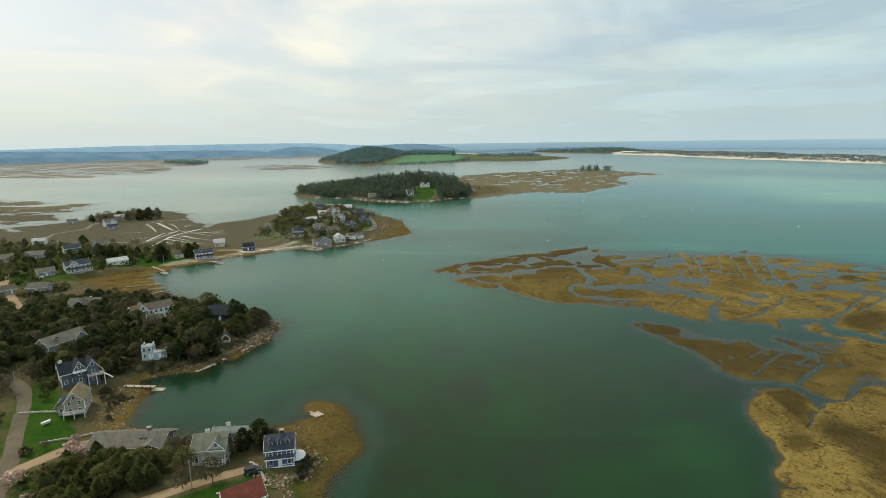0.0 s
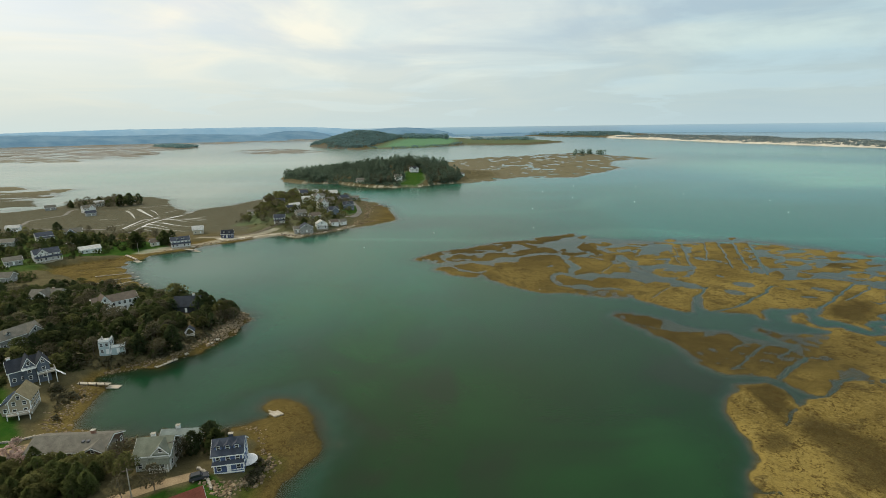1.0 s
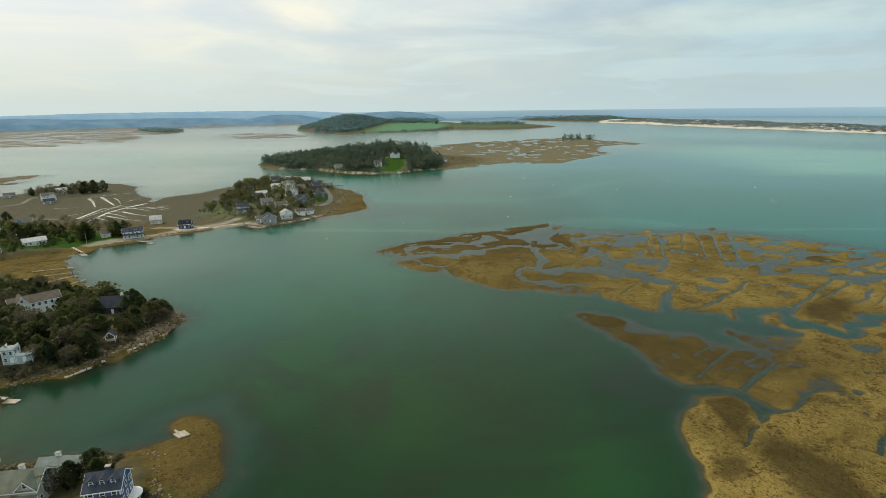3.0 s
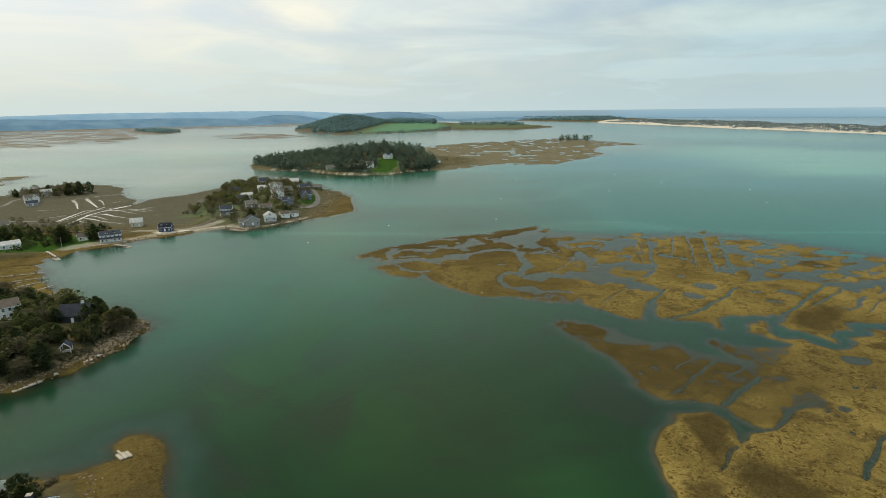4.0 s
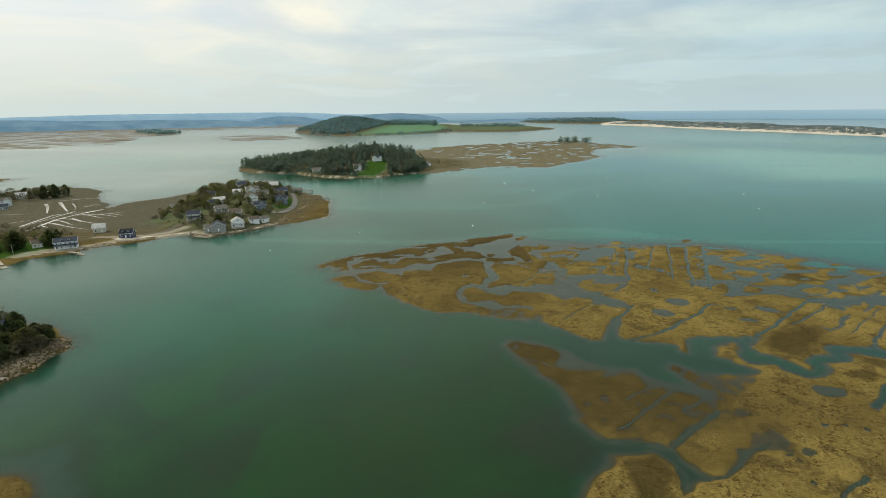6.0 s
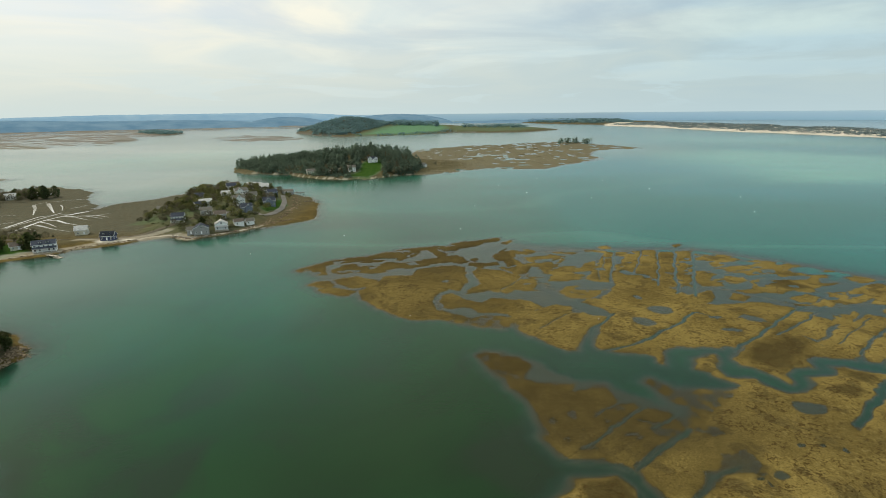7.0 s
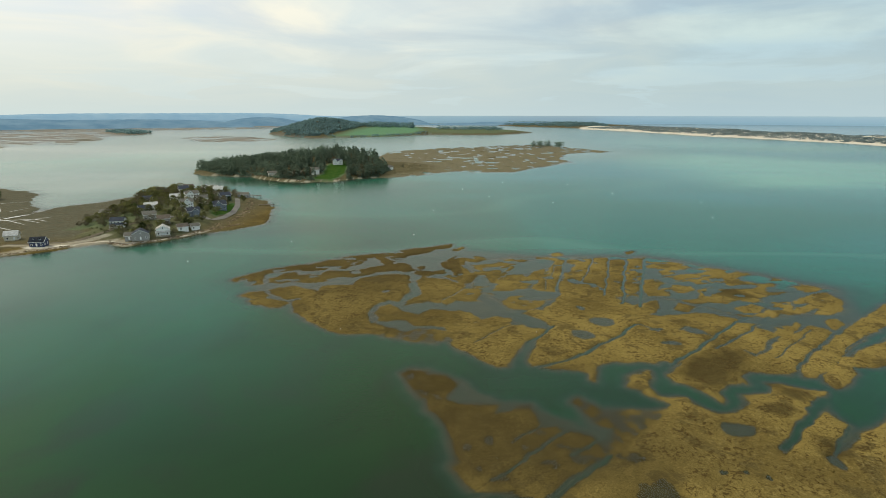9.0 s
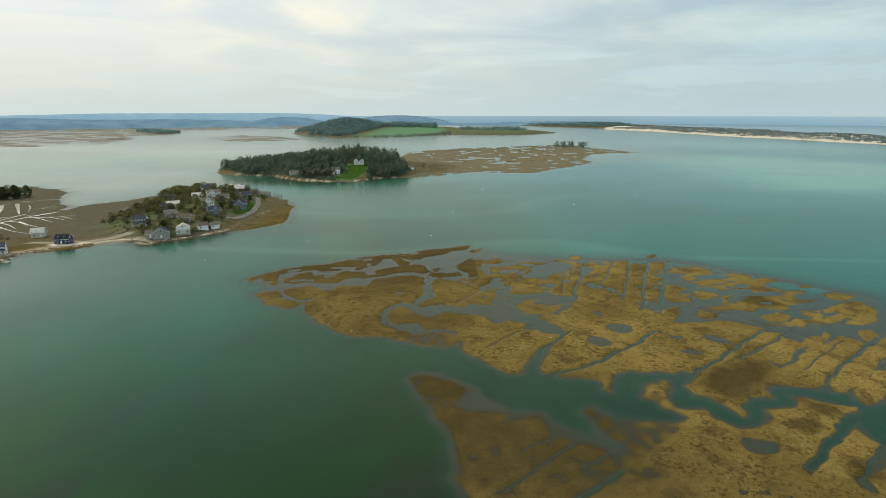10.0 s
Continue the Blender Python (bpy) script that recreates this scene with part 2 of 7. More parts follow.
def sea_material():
    """Open sea that pales towards the horizon: haze painted by height, self-lit."""
    m, t, p = principled("hazy_far_sea", 1.0, 0.0)
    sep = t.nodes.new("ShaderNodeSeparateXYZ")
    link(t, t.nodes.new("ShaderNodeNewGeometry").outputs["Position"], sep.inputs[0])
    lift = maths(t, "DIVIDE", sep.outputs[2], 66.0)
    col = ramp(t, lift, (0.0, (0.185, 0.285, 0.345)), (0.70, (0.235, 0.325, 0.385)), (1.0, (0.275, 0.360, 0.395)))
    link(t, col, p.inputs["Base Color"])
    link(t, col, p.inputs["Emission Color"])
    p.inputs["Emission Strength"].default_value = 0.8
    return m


M_GROUND = make_ground_material()
M_WATER = make_water_material()
M_SEA = sea_material()
M_HILL = glow_material("hazy_far_hill", (0.075, 0.140, 0.200), (0.112, 0.180, 0.236), 0.58, 0.010)
M_HILL2 = glow_material("hazy_farther_hill", (0.140, 0.235, 0.320), (0.18, 0.27, 0.34), 0.6, 0.006)
M_PINE = leafy("pine_needles", (0.050, 0.074, 0.034), (0.080, 0.102, 0.046), even=0.15)
M_CEDAR = leafy("cedar_leaves", (0.056, 0.080, 0.028), (0.088, 0.108, 0.042), even=0.15)
M_TWIG = leafy("bare_twigs", (0.106, 0.102, 0.066), (0.148, 0.140, 0.092), even=0.1)
M_BUD = leafy("spring_buds", (0.112, 0.124, 0.046), (0.162, 0.168, 0.070), even=0.1)
# island needles are paled: the haze before them is put into the colour
M_ISLE = leafy("hazy_island_pine_needles", (0.122, 0.188, 0.140), (0.166, 0.222, 0.165), even=0.2, glow=0.6)
M_JUNIPER = leafy("juniper_leaves", (0.064, 0.082, 0.034), (0.096, 0.110, 0.047), even=0.15)
M_NEAR_PINE = leafy("near_pine_needles", (0.088, 0.112, 0.040), (0.122, 0.142, 0.054), even=0.15, glow=0.62)
M_NEAR_CEDAR = leafy("near_cedar_leaves", (0.108, 0.114, 0.044), (0.146, 0.146, 0.060), even=0.15, glow=0.62)
M_BLOSSOM = leafy("blossom", (0.42, 0.30, 0.28), (0.62, 0.50, 0.46))
# scrub and far wood carry distance haze in their blue-grey colours
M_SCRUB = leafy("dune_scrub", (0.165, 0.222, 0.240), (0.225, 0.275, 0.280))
M_FARWOOD = leafy("hazy_distant_wood", (0.150, 0.262, 0.285), (0.182, 0.292, 0.300), 0.1, glow=0.6)
M_BARK = surface("bark", (0.10, 0.080, 0.060), (0.17, 0.14, 0.11), 0.8, 9.0, 0.9, 0.6, 0.05)
M_ROCK = leafy("granite", (0.105, 0.080, 0.050), (0.29, 0.225, 0.155), 0.1, 0.9, glow=0.0)
M_ROAD = surface("road_gravel", (0.094, 0.080, 0.054), (0.132, 0.114, 0.080), 0.15, 3.0, 0.95, 0.3)
M_TARMAC = surface("road_asphalt", (0.13, 0.125, 0.115), (0.18, 0.17, 0.155), 0.15, 3.0, 0.9, 0.2)
M_PLANK = surface("weathered_planks", (0.34, 0.30, 0.24), (0.48, 0.43, 0.36), 0.5, 6.0, 0.85, 0.4, 0.02, 0.15, stretch=(1, 6, 1))
M_PILE = surface("wet_piles", (0.07, 0.055, 0.04), (0.13, 0.10, 0.075), 0.6, 5.0, 0.8, 0.4)
M_GLASS = surface("window_glass", (0.03, 0.035, 0.04), (0.05, 0.055, 0.06), 0.5, 2.0, 0.08, 0.0, spec=0.8)
M_TRIM = surface("white_trim", (0.82, 0.82, 0.81), (0.88, 0.88, 0.87), 0.7, 5.0, 0.6, 0.05)
M_BRICK = surface("chimney_brick", (0.24, 0.12, 0.085), (0.32, 0.18, 0.13), 1.2, 8.0, 0.9, 0.4)
M_HULL = surface("white_hull", (0.72, 0.73, 0.74), (0.80, 0.80, 0.80), 0.8, 4.0, 0.35, 0.0, spec=0.5)
M_SOLAR = surface("solar_glass", (0.05, 0.08, 0.14), (0.08, 0.11, 0.18), 0.8, 4.0, 0.15, 0.0, spec=0.6)
M_STONE = surface("field_stone", (0.30, 0.27, 0.23), (0.42, 0.39, 0.34), 0.9, 4.0, 0.9, 0.5)
M_TARP = surface("blue_tarpaulin", (0.03, 0.07, 0.40), (0.04, 0.10, 0.50), 0.8, 4.0, 0.5, 0.2)


def paint(name, c, rough=0.75):
    return surface(name, tuple(v * 0.88 for v in c), tuple(min(1, v * 1.08) for v in c), 0.5, 5.0, rough, 0.25, 0.02, 0.06, stretch=(1, 1, 5))


def shingle(name, c):
    return surface(name, tuple(v * 0.82 for v in c), tuple(min(1, v * 1.15) for v in c), 0.6, 6.0, 0.9, 0.5, 0.03, 0.10, spec=0.1)


WALLS = {
    "blue": paint("blue_clapboard", (0.085, 0.125, 0.25)),
    "sage": paint("sage_clapboard", (0.46, 0.46, 0.40)),
    "dusk": paint("dusk_blue_clapboard", (0.11, 0.13, 0.165)),
    "tan": paint("tan_shingle", (0.36, 0.31, 0.23)),
    "brown": paint("brown_boards", (0.13, 0.085, 0.06)),
    "white": paint("white_clapboard", (0.84, 0.84, 0.82)),
    "ice": paint("pale_blue_clapboard", (0.44, 0.53, 0.55)),
    "grey": paint("grey_shingle", (0.33, 0.325, 0.31)),
    "slate": paint("slate_blue_clapboard", (0.17, 0.20, 0.25)),
    "black": paint("dark_clapboard", (0.045, 0.050, 0.06)),
    "navy": paint("navy_clapboard", (0.06, 0.075, 0.14)),
    "cream": paint("cream_clapboard", (0.60, 0.56, 0.46)),
}
ROOFS = {
    "slate": shingle("slate_roof", (0.055, 0.064, 0.085)),
    "grey": shingle("grey_roof", (0.150, 0.142, 0.122)),
    "sage": shingle("pale_green_roof", (0.165, 0.178, 0.140)),
    "aqua": shingle("pale_aqua_roof", (0.21, 0.245, 0.235)),
    "tan": shingle("olive_tan_roof", (0.22, 0.185, 0.115)),
    "red": shingle("red_roof", (0.15, 0.050, 0.036)),
    "pale": shingle("pale_roof", (0.46, 0.46, 0.45)),
    "brown": shingle("brown_roof", (0.14, 0.115, 0.095)),
    "black": shingle("black_roof", (0.036, 0.042, 0.054)),
}


# ---- small mesh tools ----
def mesh_of(name, verts, faces, material, smooth=False):
    me = bpy.data.meshes.new(name)
    me.from_pydata(verts, [], faces)
    me.materials.append(material)
    if smooth:
        me.polygons.foreach_set("use_smooth", [True] * len(me.polygons))
    me.update()
    return me


def part(name, data, parent, label="", at=None):
    ob = new(name, data)
    ob.parent = parent
    if at is not None:
        ob.matrix_basis = at
    if label:
        ob["label"] = label
    return ob


def boxes(items):
    """Verts and faces of axis boxes (x0, y0, z0, x1, y1, z1)."""
    v, f = [], []
    for x0, y0, z0, x1, y1, z1 in items:
        k = len(v)
        v += [(x0, y0, z0), (x1, y0, z0), (x1, y1, z0), (x0, y1, z0), (x0, y0, z1), (x1, y0, z1), (x1, y1, z1), (x0, y1, z1)]
        f += [(k, k + 3, k + 2, k + 1), (k + 4, k + 5, k + 6, k + 7), (k, k + 1, k + 5, k + 4), (k + 1, k + 2, k + 6, k + 5), (k + 2, k + 3, k + 7, k + 6), (k + 3, k, k + 4, k + 7)]
    return v, f


def box_mesh(name, material, *items):
    return mesh_of(name, *boxes(items), material)


def tube(points, radii, sides=6):
    v, f = [], []
    for (x, y, z), r in zip(points, radii):
        for k in range(sides):
            a = 2 * math.pi * k / sides
            v.append((x + r * math.cos(a), y + r * math.sin(a), z))
    n = len(points)
    for i in range(n - 1):
        for k in range(sides):
            k2 = (k + 1) % sides
            f.append((i * sides + k, i * sides + k2, (i + 1) * sides + k2, (i + 1) * sides + k))
    f.append(tuple(range((n - 1) * sides, n * sides)))
    return v, f


def merged(*lots):
    v, f = [], []
    for lv, lf in lots:
        k = len(v)
        v += list(lv)
        f += [tuple(i + k for i in face) for face in lf]
    return v, f


# ---- the lie of the land ----
def lattice(i, j, seed):
    s = np.sin(i * 127.1 + j * 311.7 + seed * 74.7) * 43758.5453
    return s - np.floor(s)


def vnoise(x, y, size, seed):
    x, y = x / size, y / size
    i, j = np.floor(x), np.floor(y)
    u, v = x - i, y - j
    u, v = u * u * (3 - 2 * u), v * v * (3 - 2 * v)
    a, b, c, d = lattice(i, j, seed), lattice(i + 1, j, seed), lattice(i, j + 1, seed), lattice(i + 1, j + 1, seed)
    return a + (b - a) * u + (c - a) * v + (a - b - c + d) * u * v


def fbm(x, y, size, seed, octaves=3):
    total, amp, s = 0.0, 0.5, 0.0
    for k in range(octaves):
        total = total + amp * vnoise(x, y, size / 2**k, seed + 11 * k)
        s, amp = s + amp, amp / 2
    return total / s


def spread(lo, hi, step, grow, near, far):
    """Grid lines: even between lo and hi, ever wider out to near and far."""
    mid = list(np.arange(lo, hi, step))
    up, s = [mid[-1]], step
    while up[-1] < far:
        s *= grow
        up.append(up[-1] + s)
    down, s = [mid[0]], step
    while down[-1] > near:
        s *= grow
        down.append(down[-1] - s)
    return np.array(down[:0:-1] + mid + up[1:])


GX = spread(-150, 205, 0.85, 1.027, -4700, 4700)
GY = spread(82, 370, 0.85, 1.019, -300, 4850)
X, Y = np.meshgrid(GX, GY)
far_off = np.clip((np.hypot(X, Y) - 450) / 500, 0, 1)
w1 = (fbm(X, Y, 11, 3) - 0.5) * 6.5 + (fbm(X, Y, 4.2, 13) - 0.5) * 3.6
w2 = (fbm(X, Y, 11, 8) - 0.5) * 6.5 + (fbm(X, Y, 4.2, 18) - 0.5) * 3.6
WX = X + w1 + far_off * (fbm(X, Y, 90, 21) - 0.5) * 60
WY = Y + w2 + far_off * (fbm(X, Y, 90, 27) - 0.5) * 90
MX, MY = X + 0.5 * w1, Y + 0.5 * w2
H = -2.3 + 1.2 * (fbm(X, Y, 120, 5) - 0.5) - 1.0 * np.clip(np.hypot(X - 0, Y - 150) / 2500, 0, 1)
ZONE = {k: np.zeros_like(X) for k in ("lawn", "sand", "wood")}


def inward(pts, margin, x=WX, y=WY):
    """Distance inside (+) or outside (-) an outline, where it is nearer than margin; and where that is."""
    p = np.array(pts, float)
    lo, hi = p.min(0) - margin, p.max(0) + margin
    where = np.nonzero((x > lo[0]) & (x < hi[0]) & (y > lo[1]) & (y < hi[1]))
    px, py = x[where], y[where]
    best, odd = np.full(px.shape, 1e12), np.zeros(px.shape, bool)
    for (ax, ay), (bx, by) in zip(p, np.roll(p, -1, 0)):
        ex, ey = bx - ax, by - ay
        u = np.clip(((px - ax) * ex + (py - ay) * ey) / max(ex * ex + ey * ey, 1e-9), 0, 1)
        best = np.minimum(best, (px - ax - u * ex) ** 2 + (py - ay - u * ey) ** 2)
        cross = (ay > py) != (by > py)
        odd ^= cross & (px < ex * (py - ay) / (ey if abs(ey) > 1e-9 else 1e-9) + ax)
    return where, np.where(odd, 1, -1) * np.sqrt(best)


def along(pts, margin, x=X, y=Y):
    p = np.array(pts, float)
    lo, hi = p.min(0) - margin, p.max(0) + margin
    where = np.nonzero((x > lo[0]) & (x < hi[0]) & (y > lo[1]) & (y < hi[1]))
    px, py = x[where], y[where]
    best = np.full(px.shape, 1e12)
    for (ax, ay), (bx, by) in zip(p[:-1], p[1:]):
        ex, ey = bx - ax, by - ay
        u = np.clip(((px - ax) * ex + (py - ay) * ey) / max(ex * ex + ey * ey, 1e-9), 0, 1)
        best = np.minimum(best, (px - ax - u * ex) ** 2 + (py - ay - u * ey) ** 2)
    return where, np.sqrt(best)


def marsh(*pts, top=0.42, steep=0.35, skirt=0.09, holes=None):
    where, d = inward(pts, 25)
    d = d + 1.3
    h = np.where(d > 0, np.minimum(top, 0.02 + d * steep), 0.02 + d * skirt)
    if holes:
        size, level, turn = holes
        x, y = X[where], Y[where]
        c, s = math.cos(turn), math.sin(turn)
        n = fbm((x * c + y * s) / 2.3, -x * s + y * c, size, 41)
        h = np.where(d > -1, np.minimum(h, (level - n) * 6.0), h)
    H[where] = np.maximum(H[where], h)


def lobe(*pts, top=0.38, steep=0.30, skirt=0.26, grow=0.2, rough=0.0):
    """A lobe of marsh turf with a soft bank and a shelf of mud before it."""
    where, d = inward(pts, 12, MX, MY)
    d = d + grow
    if rough:
        top = top + rough * (fbm(X[where], Y[where], 16, 133) - 0.5)
    h = np.where(d > 0, np.minimum(top, 0.02 + d * steep), 0.02 + d * skirt)
    H[where] = np.maximum(H[where], h)


def lace(*pts, size=7.0, level=0.55):
    """Small pans and winding gaps worn through thin turf."""
    where, d = inward(pts, 3)
    n = fbm(X[where] / 1.5, Y[where] / 1.2, size, 141, 3)
    H[where] = np.where(d > 0, np.minimum(H[where], -0.30 + np.clip((level - n) * 9, 0, 1)), H[where])


BARE = np.zeros_like(X)


def brown(*pts, soft=4.0):
    """Trampled brown thatch and bare peat in the grass."""
    where, d = inward(pts, soft)
    BARE[where] = np.maximum(BARE[where], np.clip(d / soft + 0.5, 0, 1))


def land(*pts, top=3.0, steep=0.2, skirt=0.10):
    where, d = inward(pts, 30)
    roll = 0.75 + 0.5 * fbm(X[where], Y[where], 35, 61)
    h = np.where(d > 0, top * roll * (1 - np.exp(-d * steep / top)), d * skirt)
    H[where] = np.maximum(H[where], h)


def rise(x, y, rx, ry, up, turn=0.0):
    c, s = math.cos(radians(turn)), math.sin(radians(turn))
    u, v = ((X - x) * c + (Y - y) * s) / rx, (-(X - x) * s + (Y - y) * c) / ry
    H[...] += np.where(H > -0.2, up * np.exp(-(u * u + v * v)) * np.clip((H + 0.2) / 0.8, 0, 1), 0)


def lower(*pts, to=0.45):
    where, d = inward(pts, 6)
    k = np.clip(d / 4 + 0.5, 0, 1)
    H[where] = H[where] * (1 - k) + np.minimum(H[where], to + 0.2 * (fbm(X[where], Y[where], 14, 71) - 0.5)) * k


def cut(width, depth, *pts):
    where, d = along(pts, width * 2 + 4, X + 0.45 * w1, Y + 0.45 * w2)
    d = d + (vnoise(X[where], Y[where], 6, 77) - 0.5) * max(0, width - 1.2) * 0.4
    H[where] = np.minimum(H[where], np.maximum(-depth, -0.28 + (d - width / 2 + 0.3) * (0.8 if width < 2.2 else 0.6)))


def pool(x, y, rx, ry, depth=0.16, turn=0.0):
    c, s = math.cos(radians(turn)), math.sin(radians(turn))
    u, v = ((MX - x) * c + (MY - y) * s) / rx, (-(MX - x) * s + (MY - y) * c) / ry
    r = np.sqrt(u * u + v * v)
    H[...] = np.where(r < 1.6, np.minimum(H, -depth + np.maximum(r - 0.75, 0) * 1.2), H)


def zone(kind, *pts, soft=3.0, amount=1.0):
    where, d = inward(pts, soft)
    ZONE[kind][where] = np.maximum(ZONE[kind][where], amount * np.clip(d / soft + 0.5, 0, 1))


def zone_line(kind, width, *pts, amount=1.0):
    where, d = along(pts, width, WX, WY)
    ZONE[kind][where] = np.maximum(ZONE[kind][where], amount * np.clip((width / 2 - d) / 2 + 0.5, 0, 1))


def awash(*pts, to=-0.1, soft=14.0):
    where, d = inward(pts, soft)
    k = np.clip(d / soft + 0.5, 0, 1)
    H[where] = np.minimum(H[where], H[where] * (1 - k) + (to + 0.30 * (fbm(X[where], Y[where], 13, 87) - 0.5)) * k)


def shoal(*pts, to=-0.3, soft=12.0):
    where, d = inward(pts, soft)
    k = np.clip(d / soft + 0.5, 0, 1)
    H[where] = np.maximum(H[where], H[where] * (1 - k) + (to + 0.25 * (fbm(X[where], Y[where], 16, 83) - 0.5)) * k)


# ---- salt marsh east of the channel, lobe by lobe ----
# western tip: a thin outer rim and a lace of islets in silty shallows
lobe((-49.5, 312.7), (-43.6, 323.3), (-37.5, 330), (-32.2, 334.6), (-24.8, 338.1), (-17.1, 341.7), (-8.1, 348), (1.3, 354.4), (7.6, 359.8), (17.9, 363.9),
     (28.6, 366.6), (39.5, 368), (46.7, 375.3), (54.2, 381.3), (61.9, 386), (71.8, 390.7), (70.2, 381.2), (61.7, 376.6), (56.1, 369.3), (48.8, 363.6), (41.7, 359.5),
     (30.9, 359.6), (22.2, 356.9), (12, 353), (5.9, 346.6), (-3.3, 340.4), (-12.2, 334.5), (-21.1, 329.9), (-30, 326.5), (-35.2, 322.2), (-39.6, 315.8),
     (-46.9, 309.7), top=0.3, grow=0.3)
lobe((-42.5, 320), (-39.1, 324.4), (-34.9, 320), (-30.7, 304.6), (-34.6, 304.6), (-39.2, 309.6), top=0.28, grow=0.5)
lobe((-29.3, 313.6), (-26.1, 317.8), (-24.6, 324.3), (-20.9, 326.5), (-17, 320.9), (-17.8, 313.5), (-15.5, 319.8), (-11.2, 322), (-6, 319.8), (-1.6, 321.9),
     (1, 309.3), (-3.5, 307.3), (-9.8, 308.4), (-17.7, 309.5), (-23.1, 306.5), (-27, 307.5), top=0.28, grow=0.5)
lobe((-17.5, 328.7), (-12.5, 335.6), (-6.7, 340.4), (2.7, 345.3), (8.9, 350.4), (11.4, 358.4), (15.7, 358.3), (18.7, 350.3), (16.1, 342.7), (10.4, 339.1),
     (7.9, 333.1), (0.2, 335.5), (-4.9, 330.9), (-11, 328.6), top=0.28, grow=0.5)
lobe((-3.6, 324.1), (0.4, 328.6), (8.8, 327.3), (16.6, 329.6), (24.3, 335.3), (30.6, 340.1), (32.6, 335.3), (28.3, 327.2), (22.5, 320.6), (14.9, 317.4),
     (6.9, 318.6), (1.5, 313.4), top=0.28, grow=0.5)
lobe((22.1, 358.3), (27.5, 358.2), (30.4, 351.5), (35.2, 347.6), (34, 340.1), (29.1, 341.4), (26.3, 350.2), top=0.28, grow=0.5)
lobe((32.2, 356.8), (38.1, 359.5), (42.5, 358.1), (41, 351.4), (35, 351.5), top=0.28, grow=0.5)
lobe((26.4, 330.6), (32.3, 340.1), (40.6, 343.7), (44.1, 340), (49.4, 329.3), (43.9, 325.9), (37.9, 329.4), (33.2, 327.1), (26.9, 325), top=0.28, grow=0.5)
lobe((37.4, 373.8), (46.6, 379.8), (56.1, 381.3), (58, 373.7), (50.6, 367.9), (43.3, 365.1), top=0.28, grow=0.5)
lobe((50.3, 335.1), (52.6, 337.5), (54.6, 335.1), (52.3, 330.4), top=0.28, grow=0.5)
lobe((72.2, 375), (79.1, 382.6), (80.6, 382.6), (75.8, 372), top=0.28, grow=0.5)
lobe((68.3, 352.5), (74, 359.2), (79.8, 355.1), (77.3, 339.7), (73.9, 339.7), (78.6, 325.7), (83.4, 318), (79.3, 306.7), (75.3, 302.8), (72.1, 308.8), (65.3, 316),
     (60.7, 320.3), (55.9, 318.2), (48.9, 322.6), (50.4, 328.1), (59.2, 325.8), (65.8, 330.3), (64.5, 342.3), top=0.28, grow=0.5)
lobe((80.9, 356.4), (88.2, 357.7), (91.7, 351), (85.2, 344.6), (80.9, 347.2), top=0.28, grow=0.5)
lobe((82.4, 332.5), (87.3, 338.4), (90.5, 331.3), (86.8, 326.7), top=0.28, grow=0.5)
lobe((-25.3, 296.1), (-19.8, 299.8), (-14.3, 301.6), (-7.3, 296.9), (-1.5, 294.1), (-2.7, 286.2), (-7, 282.9), (-11.3, 281.3), (-15.8, 284.6), (-19.8, 288.9),
     top=0.28, grow=0.5)
lobe((-36.1, 287.3), (-33.5, 291.7), (-28.3, 293.4), (-22.7, 288.1), (-24.9, 282.2), (-29.9, 283), top=0.28, grow=0.5)
lobe((-29.2, 279.8), (-23.8, 283), (-17.7, 281.3), (-10.7, 276.4), (-13.1, 271), (-17.6, 271), (-24.1, 274.9), top=0.28, grow=0.5)
# the brown lobe behind the tip
lobe((-8.4, 277.2), (-4.7, 281.2), (-3.7, 287.1), (0.6, 294.1), (0.8, 300.5), (7.8, 303.4), (16.8, 303.3), (18.6, 313.2), (26, 317.4), (33.6, 321.6), (39.9, 321.5),
     (45.5, 318.3), (47, 307.9), (45.3, 303.1), (47.1, 291.9), (44.5, 285), (42.1, 276.8), (37.9, 279.3), (34, 275.3), (30.4, 270.7), (29, 263.3), (30.8, 253.7),
     (35, 248.5), (38.8, 245.3), (39.7, 242.3), (38.6, 238.7), (33.4, 238.8), (26.4, 239.4), (21.5, 240.6), (14.8, 245.5), (7.5, 251.9), (1.1, 258.6), (-4.4, 265.7))
lobe((32, 261.9), (34.5, 269.2), (39.6, 272.9), (45.3, 265.4), (51.9, 260.3), (58.3, 266.8), (67.4, 264.5), (71.4, 265.2), (75.1, 263), (78.5, 258.1), (79.4, 254.7),
     (74.5, 249.5), (71.2, 245.1), (68.5, 239.1), (65, 240.9), (62.9, 246.4), (59.3, 247.1), (56.9, 247.1), (52, 246.5), (49.6, 248.4), (47, 253.6), (43.2, 254.9),
     (38.4, 251.7), (34.5, 253.7), top=0.22)
lobe((49.7, 309.9), (54.3, 317.1), (60.5, 312.9), (66.7, 310.8), (71.8, 304.8), (76.7, 300.9), (73.2, 293.5), (68.6, 289.1), (64.1, 280.7), (61.2, 275.1),
     (57.1, 278.3), (51.7, 275.2), (46.3, 272.9), (47.5, 279.2), (54.4, 289.2), (51.4, 298.3), top=0.25)
lobe((71.1, 291.8), (76.3, 295.3), (82.1, 295.3), (82.8, 288.2), (79.3, 280.6), (81.6, 276.5), (76.2, 276.6), (69.5, 278.2), (65.1, 272.7), (63.1, 276.7),
     (67, 284.9), top=0.25)
